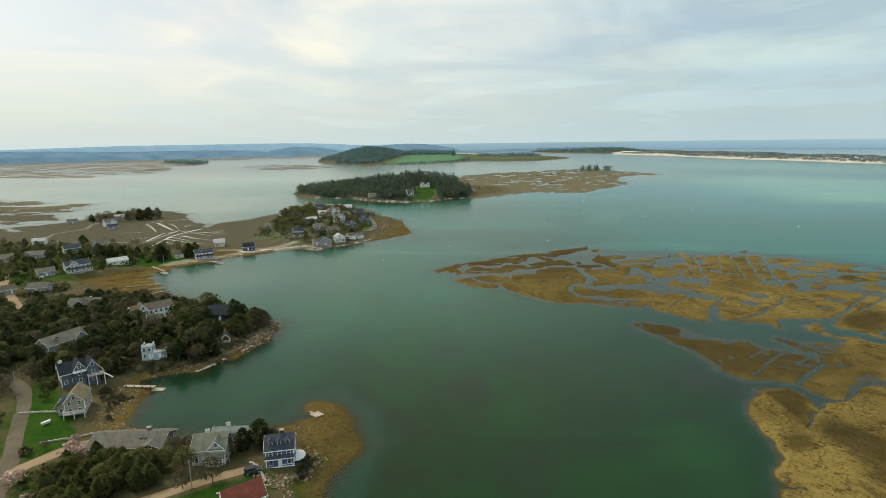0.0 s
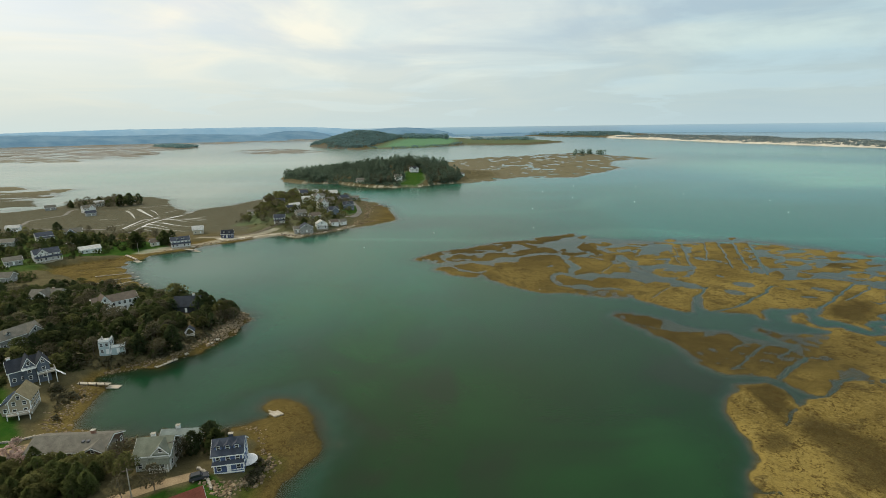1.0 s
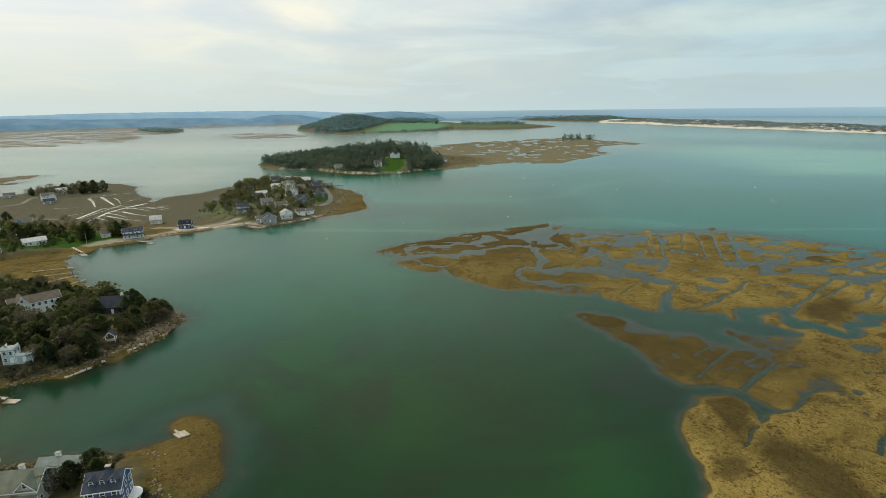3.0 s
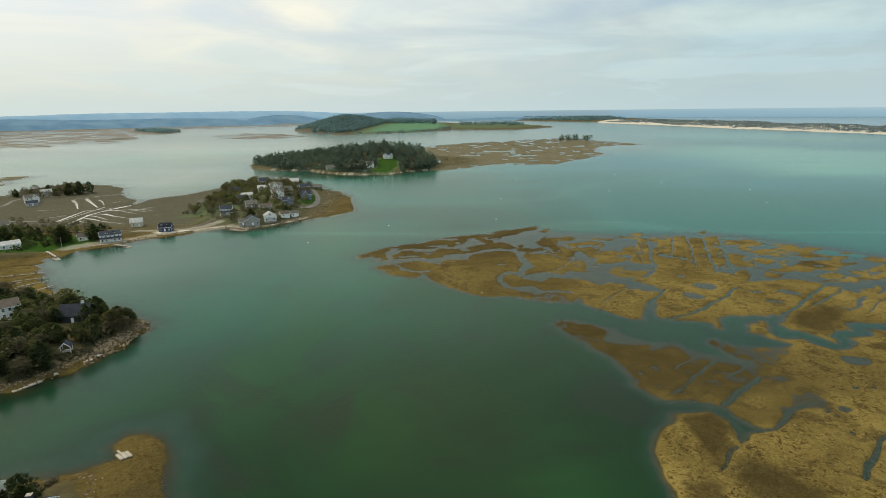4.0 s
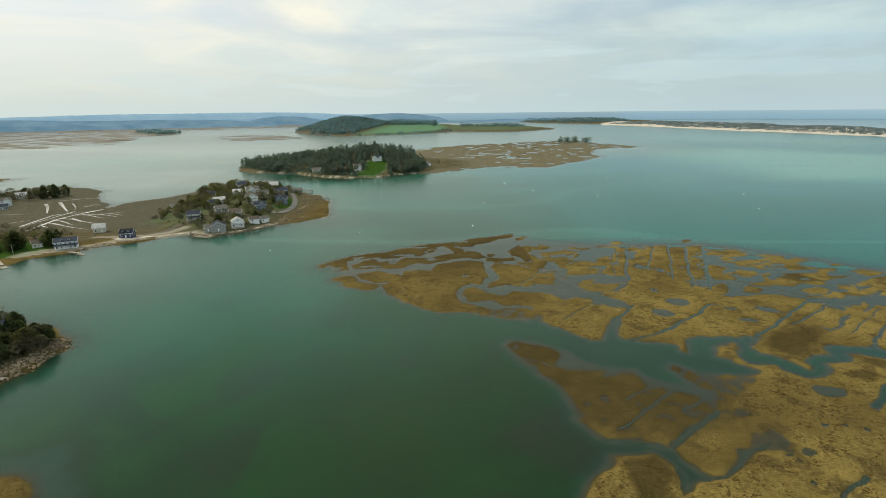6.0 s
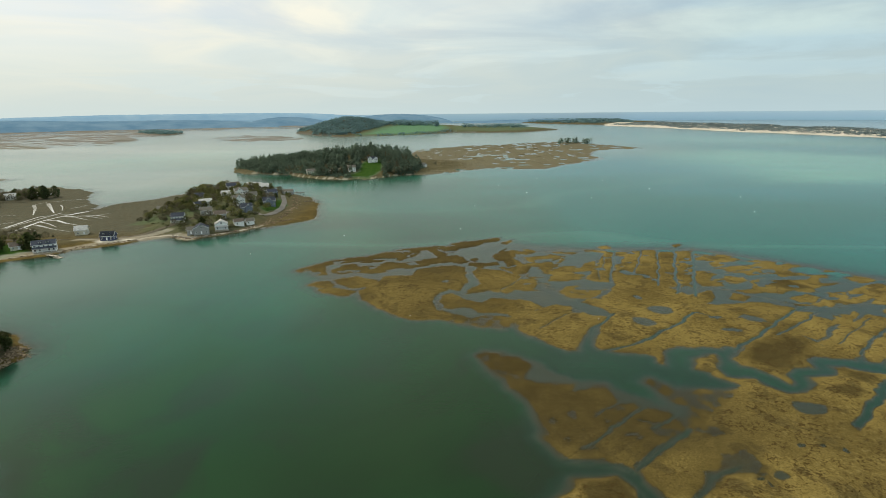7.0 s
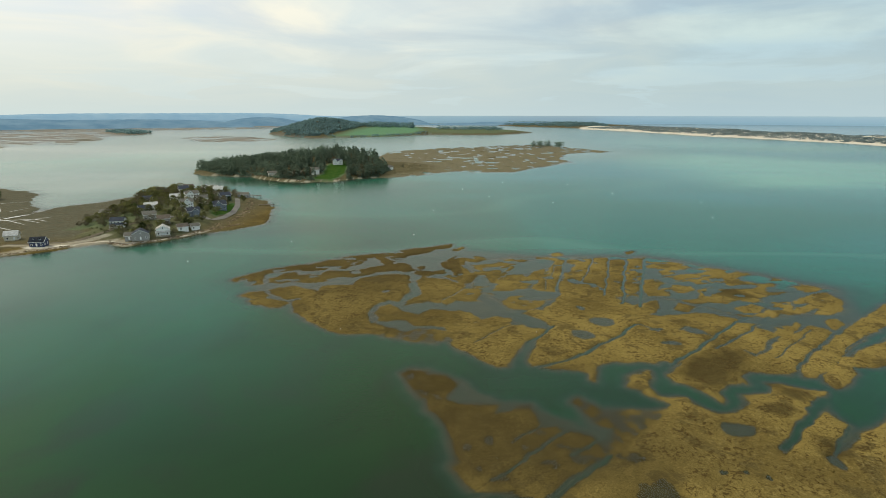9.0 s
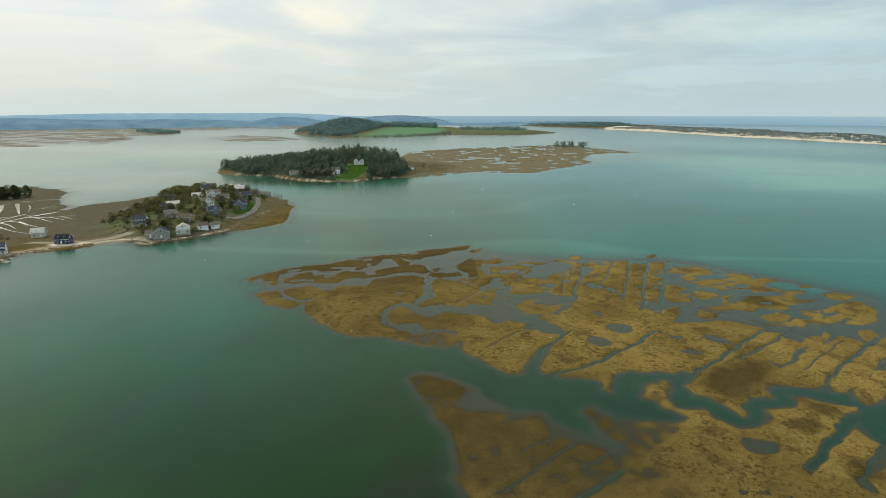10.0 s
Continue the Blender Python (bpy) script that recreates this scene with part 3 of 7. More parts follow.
lobe((33.4, 238.8), (40.6, 236.4), (46.4, 235.2), (52.2, 232.4), (59, 230.2), (64.6, 231.8), (68.3, 236.2), (66.2, 240.3), (59.2, 243.4), (52.1, 243.4),
     (46.2, 240.4), (40, 245.3), top=0.02, steep=0.1)
# wedge between the two creeks
lobe((67.9, 237.4), (72.6, 247), (79.3, 253.4), (86, 257.3), (91.9, 254.6), (93.6, 250), (96.7, 246.8), (101, 243.7), (103.3, 243.7), (106.5, 241.8), (101.7, 236),
     (97.5, 232.1), (93.6, 229.5), (90.2, 222.7), (87.1, 216.4), (84.6, 210), (82.5, 209.6), (79.3, 212.7), (75.5, 216.5), (71.6, 220.4), (67.2, 225.4),
     (66.1, 229.1))
# the middle marsh, north and south of its long ditch
lobe((94.4, 210.8), (93.6, 214.5), (95.8, 221.2), (98.9, 227.8), (101.5, 234.9), (106.2, 240.6), (108.8, 243.6), (107.3, 250.6), (103.1, 254.5), (99.1, 260),
     (103.4, 265), (109.1, 264.9), (116.7, 274.7), (121.6, 286.1), (126.2, 302.4), (133.1, 317.6), (138.9, 315.4), (139, 307.2), (132.7, 291.3), (137.6, 290.4),
     (142, 286), (148.4, 284.3), (148.8, 273.7), (152.7, 269.8), (166, 275.9), (163.4, 266.8), (156.5, 259.6), (140.2, 257), (124.8, 212.9), (120.6, 209.8),
     (116.4, 206.3), (112.9, 198.2), (112.1, 200.2), (112.8, 204.2), (109.5, 206.4), (104.7, 207.3), (99, 208.6))
lobe((137.7, 257), (148.1, 257.6), (153.7, 258.9), (160.1, 256.2), (166.7, 256.8), (177.2, 260.2), (184.1, 258.7), (190.5, 251.9), (190.3, 247.4), (198.7, 246.1),
     (192.8, 239.5), (185, 234.4), (177.9, 230), (168.9, 223.8), (163.6, 219.8), (157.3, 216), (151.2, 214.1), (145.2, 210.1), (142.7, 213.7), (138.6, 211.5),
     (134, 212.9), (129.6, 212), (122.5, 212.5))
lobe((142.8, 206.2), (139.5, 202), (139.3, 197.2), (142.5, 196.1), (144, 193.4), (146.2, 190.5), (147.1, 186.9), (148.5, 184.5), (150.7, 185.9), (149.9, 190.4),
     (156.2, 195.2), (162.5, 197.9), (162.3, 195.9), (163.4, 201.1), (169, 203.9), (176.4, 203), (181.4, 201.8), (187.2, 205.9), (189.2, 210.3), (186.6, 212.6),
     (181, 210.3), (177.3, 212.6), (176, 217.3), (175.7, 222.2), (176.4, 227.3), (170, 223.8), (163.6, 219.8), (158.1, 217.4), (152.2, 214.1), (148.4, 210.5))
lobe((173.5, 226.8), (183.9, 234.4), (195, 241.3), (198.4, 239.5), (196.9, 234.3), (188.5, 226.7), (179, 217.8), (176.5, 221.7), top=0.25)
# ditched strips to the east
lobe((177.7, 214.9), (187.5, 222.1), (198.8, 231), (210.6, 238.2), (219.5, 244.1), (223.1, 239.3), (222.4, 235.3), (211.8, 227.1), (202, 219.6), (192.2, 210.3),
     (187.7, 208.1), (183.1, 210.3), (178.5, 211.2))
lobe((191.7, 208.1), (199.6, 214.8), (214, 227.1), (229.2, 238.1), (241.1, 247.1), (251.8, 254.9), (295.1, 283.2), (268.6, 253.4), (234.8, 234), (223, 224.4),
     (207.2, 212.4), (196.6, 203.8), (187.9, 198.5), (184.9, 199.7), (186.7, 203.8))
lobe((192.6, 199.7), (200.1, 205.8), (209.2, 212.4), (222, 218.5), (257.4, 240.9), (229.9, 210), (211.7, 205.8), (207.1, 205.8), (203.7, 200.8), (194.8, 193.9),
     (189.7, 192), (188.8, 194.7))
lobe((109.1, 296), (117.9, 312.5), (126.2, 328.7), (135.1, 348), (138.9, 346.7), (128.7, 312.4), (120.4, 290.5), (113.6, 292.3), grow=0.6)
lobe((131.8, 312.3), (141.8, 334.4), (148.6, 350.5), (158.1, 351.7), (150.8, 334.3), (140.5, 310.2), (138.6, 312.3), grow=0.6)
lobe((133.6, 291.3), (142.6, 312.3), (151.8, 334.3), (159.2, 351.7), (167.3, 353), (161.7, 334.2), (152.8, 312.2), (143.7, 286.8), (136.8, 287.8), grow=0.6)
lobe((143.9, 284.3), (155, 312.2), (160.1, 320.6), (165.7, 319.4), (159.7, 302.2), (151.2, 283.4), grow=0.6)
lobe((161.6, 331.8), (168.7, 347.7), (175.3, 347.7), (171.4, 334.1), (167, 323.8), (159.6, 323.9), grow=0.6)
lobe((154.7, 286.8), (165.2, 312.1), (178.1, 345.1), (186.3, 347.6), (177.1, 322.6), (163.2, 291.1), (158.6, 285), grow=0.6)
lobe((166.4, 291.9), (174.1, 308), (180, 308.9), (180.3, 302), (172, 290.1), (166.6, 287.5), grow=0.6)
# broken northern fringe
lobe((183.3, 334), (190.9, 338.8), (194.2, 333.9), (188.1, 328.2), top=0.22, grow=0.5)
lobe((188.3, 324.8), (196.3, 328.1), (194.7, 320.3), (186.6, 317.1), top=0.22, grow=0.5)
lobe((184.9, 300.1), (193, 301), (192.2, 292.6), (183.6, 287.4), (181.2, 290.1), top=0.22, grow=0.5)
lobe((193.2, 290), (203.4, 295.3), (212.2, 295.2), (218.4, 293.3), (219.9, 286.3), (223, 279.6), (216.1, 273.2), (211.3, 278.8), (204.9, 277.3), (196, 271),
     (191.9, 273.4), (189.3, 279), top=0.22, grow=0.5)
lobe((223.7, 316.8), (231.5, 321.1), (231.2, 314.7), (223.9, 310.6), top=0.22, grow=0.5)
lobe((190.2, 311.9), (197.2, 312.9), (192.3, 305.8), top=0.22, grow=0.5)
lobe((168.7, 264.5), (176.7, 272.7), (180.4, 268.1), (174.1, 261.6), top=0.22, grow=0.5)
lobe((198.3, 264.3), (208.9, 270.2), (211.6, 266.4), (204.4, 258.6), (198.1, 258.6), top=0.22, grow=0.5)
lobe((203.4, 253.2), (213.1, 264.2), (222.1, 270.1), (229.8, 272.3), (223, 263.4), (215.4, 257.8), (207.3, 253.2), top=0.22, grow=0.5)
lobe((226.3, 263.4), (235.1, 267.7), (241.9, 275.4), (241.5, 279.4), (249.7, 284.4), (256.7, 284.3), (253.5, 271.4), (243.3, 261.1), (235.3, 256.3), (230.8, 256.4),
     (241.1, 267), (233.3, 263.3), (226.9, 259.8), top=0.22, grow=0.5)
lobe((196.6, 234.9), (204.9, 243), (208.4, 243.6), (206.2, 238.2), (200.2, 233.7), top=0.22, grow=0.5)
lobe((228.8, 247.2), (234.6, 249.7), (232.9, 244), (225.9, 239.3), top=0.22, grow=0.5)
lobe((91.5, 302.7), (95.5, 314.7), (103.4, 318.9), (110.5, 314.6), (115.3, 323.1), (121.5, 329.8), (120.9, 317.7), (113.6, 306.4), (106.3, 299.7), (99.2, 292.4),
     (93.4, 292.5), top=0.22, grow=0.5)
lobe((98.6, 332.4), (103.1, 338.3), (106, 333.5), (101.4, 326.6), top=0.22, grow=0.5)
lobe((134, 362.8), (140.1, 365.6), (140.5, 360), (134.5, 357.3), top=0.22, grow=0.5)
lobe((184.3, 366.7), (189.1, 369.5), (188.1, 365.2), (183.1, 362.4), top=0.22, grow=0.5)
lobe((207, 307.7), (214.7, 310.7), (213.1, 306.7), (206.1, 303.8), top=0.22, grow=0.5)
lobe((195.9, 229.9), (214.5, 247.3), (214.7, 244.8), (198.1, 229.9), top=0.22, grow=0.5)
lobe((91.2, 276.5), (95.9, 280.5), (102.4, 278), (111.6, 276.3), (108.6, 268.6), (101.3, 265), (95, 266.5), (93, 270.2), top=0.05, steep=0.1)
# southern marsh: the brown half-drowned west, then the grass
lobe((47.6, 204.6), (50.5, 208), (56.5, 206.7), (61.4, 202.5), (65.2, 197.7), (63.1, 192.7), (60.8, 187.4), (65.2, 186), (70.6, 186), (78.4, 183.9), (76.1, 180),
     (72.4, 177.8), (78.5, 179), (82.1, 180), (84.5, 183.5), (87.8, 184.2), (88.7, 174.4), (90.2, 170.1), (95, 169.8), (105.6, 158.3), (99.5, 140.9),
     (83.8, 141.8), (79.1, 144.9), (75.1, 145.7), (69.6, 144.9), (68.3, 146.3), (65.9, 150.5), (63.4, 155), (64.3, 158.5), (63.1, 163.5), (62.7, 171.6),
     (61.3, 176.1), (58, 182.4), (56.3, 187.4), (50.8, 194.7), top=0.05, steep=0.07, skirt=0.2, rough=0.13)
lobe((78.6, 158.4), (88, 170.9), (93.7, 170.9), (94.9, 169.2), (97.5, 170), (99.8, 169.5), (102.3, 167.2), (103.1, 164.6), (105.9, 163.8), (108.7, 167.2),
     (110.8, 170.8), (107.1, 172), (105.5, 174.9), (104.5, 179.9), (102.7, 185.1), (104.3, 186.5), (107, 182.4), (109.4, 178.9), (113.3, 180.4), (118.5, 180.4),
     (125.8, 179.1), (131.8, 181), (138, 168.4), (123.2, 140.8), (83.6, 141), (76.4, 144.9), top=0.05, steep=0.07, skirt=0.2, rough=0.13)
lobe((113.5, 167.2), (124.3, 175.7), (132.7, 182.9), (129.5, 185.6), (127.2, 188.8), (125.9, 192.4), (123.3, 194.3), (125.9, 200.1), (130.6, 204.1),
     (133.8, 205.8), (132.6, 200), (129.4, 194.2), (129.9, 188.8), (132.4, 186.3), (137.2, 187), (138.8, 182.9), (141, 180.3), (144.4, 177.1), (149, 177.7),
     (153.5, 179.6), (157.8, 183.5), (158.3, 187.6), (162.1, 187.9), (166.1, 188.6), (169.4, 192.2), (169.7, 196.3), (173.7, 195.9), (177.5, 193.2),
     (181, 190.3), (184.3, 189.5), (177.8, 183.4), (171.8, 178.6), (165, 172.5), (158.7, 167), (152.1, 160.5), (137.7, 140.8), (108.7, 140.9), (114.8, 147.1),
     (108.8, 151.4), (115.3, 158.2), (109.5, 160.7), steep=0.10)
lobe((156, 161.7), (161.9, 166.9), (171, 174), (177.3, 177.9), (177.6, 173.9), (178.8, 171), (173.8, 166.9), (170.1, 163.5), (165.4, 159.9), (165.4, 158),
     (171.1, 160.4), (179.6, 166.6), (204.7, 180), (169.2, 140.6), (136.3, 140.8), (143.8, 151.2))
# its southern half across the tidal creek
lobe((84.4, 141.2), (84.5, 137.5), (86, 135.9), (86.5, 132.5), (89.4, 131), (93.1, 132.4), (97.5, 136), (100.5, 139.9), (100.5, 142.6), (105.8, 144.8), (110, 157.7),
     (103.1, 157.8), (98, 153), (89.9, 147.1), top=0.12, steep=0.1)
lobe((36.8, 71.5), (42.2, 81.2), (43.5, 83.8), (46.1, 84.6), (45.6, 87.5), (46.6, 90.1), (50.3, 93.8), (52.6, 96.3), (53.8, 99.5), (53.8, 103.1), (54.4, 107.4),
     (53.8, 112.1), (54.8, 117), (57.9, 125.8), (59.9, 128.9), (64.4, 133.6), (70.4, 137.3), (77.6, 138), (80.8, 133.8), (80.6, 127.9), (79.4, 122), (90, 111.8),
     (93.1, 100), (68.3, 71.5))
lobe((78.1, 122.5), (83.2, 124.7), (83.8, 127.4), (88.1, 128.7), (92.5, 130), (96.8, 133.5), (102.8, 137.2), (109.1, 141.1), (113, 141.1), (114.1, 139.2),
     (120, 141), (127.8, 145), (148.5, 157.1), (174.3, 160), (113.7, 96), (66.2, 96.5))
# the tip is eaten into a lace of silty pans
lace((-49, 313), (-31, 335), (8, 360), (32, 366), (56, 382), (78, 388), (92, 352), (72, 312), (46, 326), (20, 322), (0, 312), (-12, 303), (-34, 298), size=5.0, level=0.70)
lace((84, 300), (88, 350), (190, 352), (250, 300), (252, 268), (205, 262), (176, 284), (120, 300), size=5.0, level=0.66)
# bits of turf awash along the northern fringe
marsh((84, 300), (84, 345), (110, 352), (190, 352), (240, 310), (260, 290), (240, 262), (196, 256), (190, 268), (176, 282), (120, 285), (95, 270),
      top=0.10, skirt=0.05, holes=(6, 0.41, 0.2))
shoal((-46, 313), (-10, 347), (70, 389), (130, 350), (190, 350), (255, 285), (250, 245), (190, 214), (140, 212), (112, 220), (85, 220), (40, 240), (-10, 268), (-35, 286), soft=18)
# turf edges are gnawed and ragged
H += np.where((X > -60) & (Y < 430) & (Y > 60), 0.34 * (fbm(X, Y, 3.2, 77, 3) - 0.5) * np.exp(-((H / 0.22) ** 2)), 0)
shoal((52, 206), (66, 202), (90, 182), (110, 168), (150, 178), (180, 190), (180, 150), (64, 150), (56, 190), to=-0.22, soft=6)
# creeks, ditches and pannes
cut(1.4, 0.7, (89, 215.4), (94.4, 227.8), (98.6, 232.1), (103.1, 237.2), (108, 243), (109.7, 245.5))
cut(0.7, 0.4, (74.2, 229.6), (92.1, 248.1))
cut(0.7, 0.4, (63.2, 278.3), (74.8, 295.3))
cut(1, 0.5, (32.4, 249.8), (29.3, 260.5), (30.2, 267.7), (34.1, 274.5), (38.5, 278.5))
cut(1.5, 0.5, (93.8, 208.2), (101.7, 211.7), (109.7, 214.4), (116.3, 219.1), (124, 226.6), (134, 235.8), (145, 246.5))
cut(0.9, 0.4, (141.4, 243.4), (146.2, 246.5), (150, 244), (151.8, 239.8))
cut(1.5, 0.5, (143.6, 209.7), (150.6, 215.1), (161.1, 223.3), (174.2, 235.6), (188.4, 247.5), (196.6, 253.9))
cut(1.1, 0.4, (167, 222.3), (177.9, 230), (190.4, 239.5), (206.5, 253.8))
cut(0.7, 0.4, (184.4, 213.9), (201.1, 227.7), (216.1, 239.9))
cut(1, 0.5, (185.6, 205.1), (194.5, 212), (211.8, 227.1), (227.3, 238.7), (245.2, 252.2))
cut(0.7, 0.4, (212.9, 217.1), (235.7, 235.2))
cut(0.8, 0.4, (161.2, 239.7), (166.7, 243.9), (169.2, 240.2), (171.3, 234.5), (174.2, 235.6))
cut(1.2, 0.4, (121.2, 291.4), (126.8, 307.3), (135.5, 334.4), (143.4, 357.2))
cut(0.9, 0.4, (136.7, 302.4), (146.7, 325.1), (159.7, 357.1))
cut(1.1, 0.4, (143.1, 284.3), (150.5, 302.3), (160.1, 328.4), (170.4, 357))
cut(1.4, 0.4, (148.3, 272.1), (160, 302.2), (170.2, 328.3), (182.4, 359.6))
cut(1.6, 0.5, (155.3, 268.3), (165.6, 292.8), (178.4, 322.6), (191.5, 352.8))
cut(0.7, 0.4, (115.3, 293.2), (122.5, 312.4), (132.3, 340.5))
cut(0.7, 0.4, (80.5, 165.5), (89.2, 172.6), (91.7, 175))
cut(1, 0.4, (72.2, 149.8), (80.6, 157), (88.9, 164.1), (96.8, 170.3))
cut(1, 0.4, (94.5, 159.1), (100.2, 162.8), (105.4, 167))
cut(1.4, 0.45, (83.6, 141), (90.5, 147), (98.8, 153.7), (104.2, 158.8))
cut(3, 0.6, (152.4, 160.5), (157.2, 164.3), (164.4, 170.5), (172.8, 177.6), (181.9, 185.4))
cut(1.2, 0.5, (179, 170.5), (171.7, 164.2), (164.2, 158))
cut(1.6, 0.6, (66.1, 144.5), (72.2, 143.6), (80.4, 142.4), (82.8, 138.8), (82.2, 133.7), (81.8, 129), (80.7, 126.1))
cut(1.1, 0.5, (82.2, 129), (87.1, 129.4), (92.5, 131.2), (97.5, 134.8), (103, 138.8), (110.3, 143))
cut(1, 0.4, (83.6, 142.3), (90.9, 149.1), (101.9, 157.2))
cut(0.7, 0.4, (68.9, 113.4), (73.8, 118.4), (78.1, 122.5))
cut(0.7, 0.4, (112, 138.4), (114.3, 138.4), (114.8, 135.8))
cut(1.4, 0.45, (100.5, 109.9), (109.4, 116.7), (119.4, 125.1), (126.2, 129.6))
cut(0.7, 0.4, (71.6, 116.2), (78.8, 122))
cut(0.7, 0.35, (44.5, 84.6), (46.9, 84.6), (49.6, 85.5), (50.3, 83.9))
pool(131.1, 250.4, 6.0, 5.3, 0.2, 0)
pool(120.3, 236.5, 4.6, 6.3, 0.2, 0)
pool(126.7, 267, 2.1, 2.7, 0.2, 0)
pool(152.3, 228, 4.7, 2.5, 0.2, 0)
pool(167.2, 239.1, 4.4, 3.4, 0.2, 0)
pool(151.4, 241.5, 2.9, 1.7, 0.2, 0)
pool(94.9, 250, 3.4, 3.4, 0.2, 0)
pool(102.8, 246.8, 4.1, 3.3, 0.2, 0)
pool(146.9, 169.8, 3.6, 3.1, 0.2, 0)
pool(130.7, 152.2, 1.1, 1.1, 0.2, 0)
pool(136.5, 151.5, 1.1, 1.1, 0.2, 0)
pool(141.4, 149.1, 1.2, 1.3, 0.2, 0)
pool(195.5, 285.6, 1.5, 2.5, 0.2, 0)
pool(77.7, 288.2, 2.2, 1.5, 0.2, 0)
pool(35.6, 292, 2.5, 2.3, 0.2, 0)
pool(156, 278.4, 3.3, 5.3, 0.2, 0)
pool(162.6, 282.5, 2.4, 7.8, 0.2, 0)
pool(205.2, 242.4, 1.2, 1.9, 0.2, 0)
pool(162.7, 154.5, 2.0, 3.5, 0.2, 0)
pool(145, 169.7, 4.1, 2.9, 0.2, 0)
pool(119.5, 139.1, 2.7, 1.7, 0.2, 0)
pool(112.1, 128.1, 1.1, 1.2, 0.2, 0)
# silty half-drowned hollows
awash((104.5, 144), (110.4, 149.7), (115.8, 154.3), (120.5, 153.6), (119.1, 146.6), (119, 141.8), (113.8, 141.1), (109.6, 141.9), (103.1, 137.7), (98.2, 134.8),
      to=-0.06, soft=5)
awash((103, 147.2), (111.2, 153.6), (119.8, 158.2), (121.4, 155.4), (118.9, 147.1), (117.9, 140.9), (100.8, 140.9), to=0.01, soft=5)

# ---- the western shore: near neck, wooded head, strand and point ----
land((-147, 140), (-147, 133), (-146, 126), (-145, 118), (-140, 113), (-131, 111), (-120, 109), (-110, 110), (-101, 113), (-91, 115), (-85, 119),
     (-88, 125), (-87, 130), (-81, 131), (-75, 125), (-70, 116), (-66, 110), (-64, 105), (-66, 101), (-69, 98), (-69, 91), (-69, 81), (-72, 40),
     (-110, -120), (-700, -120), (-700, 150), top=3.4, steep=0.30)
land((-147, 140), (-154, 142), (-155, 148), (-147, 153), (-138, 156), (-133, 164), (-128, 171), (-125, 179), (-123, 189), (-122, 205), (-127, 212),
     (-134, 216), (-143, 224), (-157, 228), (-172, 235), (-183, 241), (-193, 251), (-203, 261), (-215, 273), (-229, 289), (-241, 304), (-245, 317),
     (-240, 326), (-300, 360), (-700, 360), (-700, 120), (-160, 120), top=5.0, steep=0.30)
marsh((-240, 323), (-239, 337), (-229, 342), (-220, 349), (-214, 364), (-200, 374), (-188, 380), (-179, 395), (-166, 399), (-149, 389), (-140, 398),
      (-126, 412), (-114, 430), (-95, 443), (-80, 466), (-91, 528), (-110, 572), (-135, 600), (-165, 640), (-200, 650), (-235, 640), (-255, 610),
      (-267, 571), (-290, 546), (-299, 523), (-319, 540), (-353, 577), (-376, 608), (-415, 648), (-449, 669), (-480, 640), (-478, 578), (-510, 550),
      (-541, 540), (-650, 480), (-1100, 420), (-1100, 250), (-350, 250), top=0.6)
land((-196, 402), (-166, 402), (-150, 393), (-128, 414), (-114, 438), (-112, 480), (-116, 530), (-132, 582), (-165, 628), (-215, 628), (-240, 590),
     (-228, 500), (-215, 440), top=5.5, steep=0.3)
land((-238, 338), (-226, 350), (-222, 366), (-206, 378), (-190, 390), (-215, 398), (-260, 392), (-300, 385), (-300, 340), top=2.2, steep=0.25)
land((-300, 280), (-262, 330), (-268, 372), (-330, 410), (-420, 440), (-700, 400), (-700, 200), top=5.0, steep=0.2)
land((-400, 540), (-395, 600), (-430, 640), (-465, 630), (-470, 560), (-440, 500), (-410, 500), top=3.0, steep=0.2)
lower((-285, 300), (-262, 318), (-240, 325), (-225, 288), (-200, 255), (-186, 240), (-196, 236), (-220, 250), (-250, 268), (-280, 285))
lower((-92, 122), (-85, 119), (-88, 125), (-87, 132), (-80, 133), (-72, 124), (-62, 108), (-60, 100), (-66, 92), (-66, 70), (-76, 70), (-78, 88), (-78, 97), (-84, 108))
lower((-158, 146), (-150, 142), (-143, 134), (-143, 118), (-150, 120), (-152, 130), to=0.5)
lower((-240, 345), (-70, 345), (-70, 660), (-540, 680), (-560, 420), (-300, 398), (-230, 402), (-215, 420), (-232, 500), (-250, 600), (-215, 635),
      (-165, 632), (-135, 590), (-112, 530), (-108, 480), (-112, 440), (-128, 408), (-165, 396), (-190, 376), to=0.6)
rise(-165, 190, 38, 32, 2.0, 30)
rise(-215, 170, 60, 40, 2.0)
rise(-172, 545, 40, 75, 4.5)
rise(-150, 470, 30, 40, 1.5)
cut(6, 0.5, (-303, 535), (-300, 505), (-299, 488))
for k in range(9):
    cut(1.2, 0.3, (-243 + k * 5, 302 - k * 6), (-262 + k * 6, 296 - k * 6.5))
# back-bay flats to the west
marsh((-900, 870), (-756, 800), (-726, 806), (-668, 776), (-676, 742), (-716, 730), (-900, 790), holes=(12, 0.60, 0.1))
marsh((-900, 790), (-700, 722), (-676, 728), (-640, 704), (-615, 728), (-566, 704), (-552, 676), (-577, 670), (-605, 666), (-600, 640), (-640, 636), (-900, 700), holes=(12, 0.60, 0.1))
marsh((-900, 690), (-620, 626), (-595, 618), (-602, 656), (-560, 650), (-526, 616), (-512, 582), (-536, 571), (-570, 568), (-900, 620), holes=(12, 0.62, 0.1))
marsh((-622, 752), (-578, 747), (-574, 730), (-603, 724), top=0.2)
cut(9, 0.5, (-620, 560), (-560, 557), (-530, 530), (-490, 500))
cut(5, 0.5, (-600, 535), (-545, 520), (-515, 500))
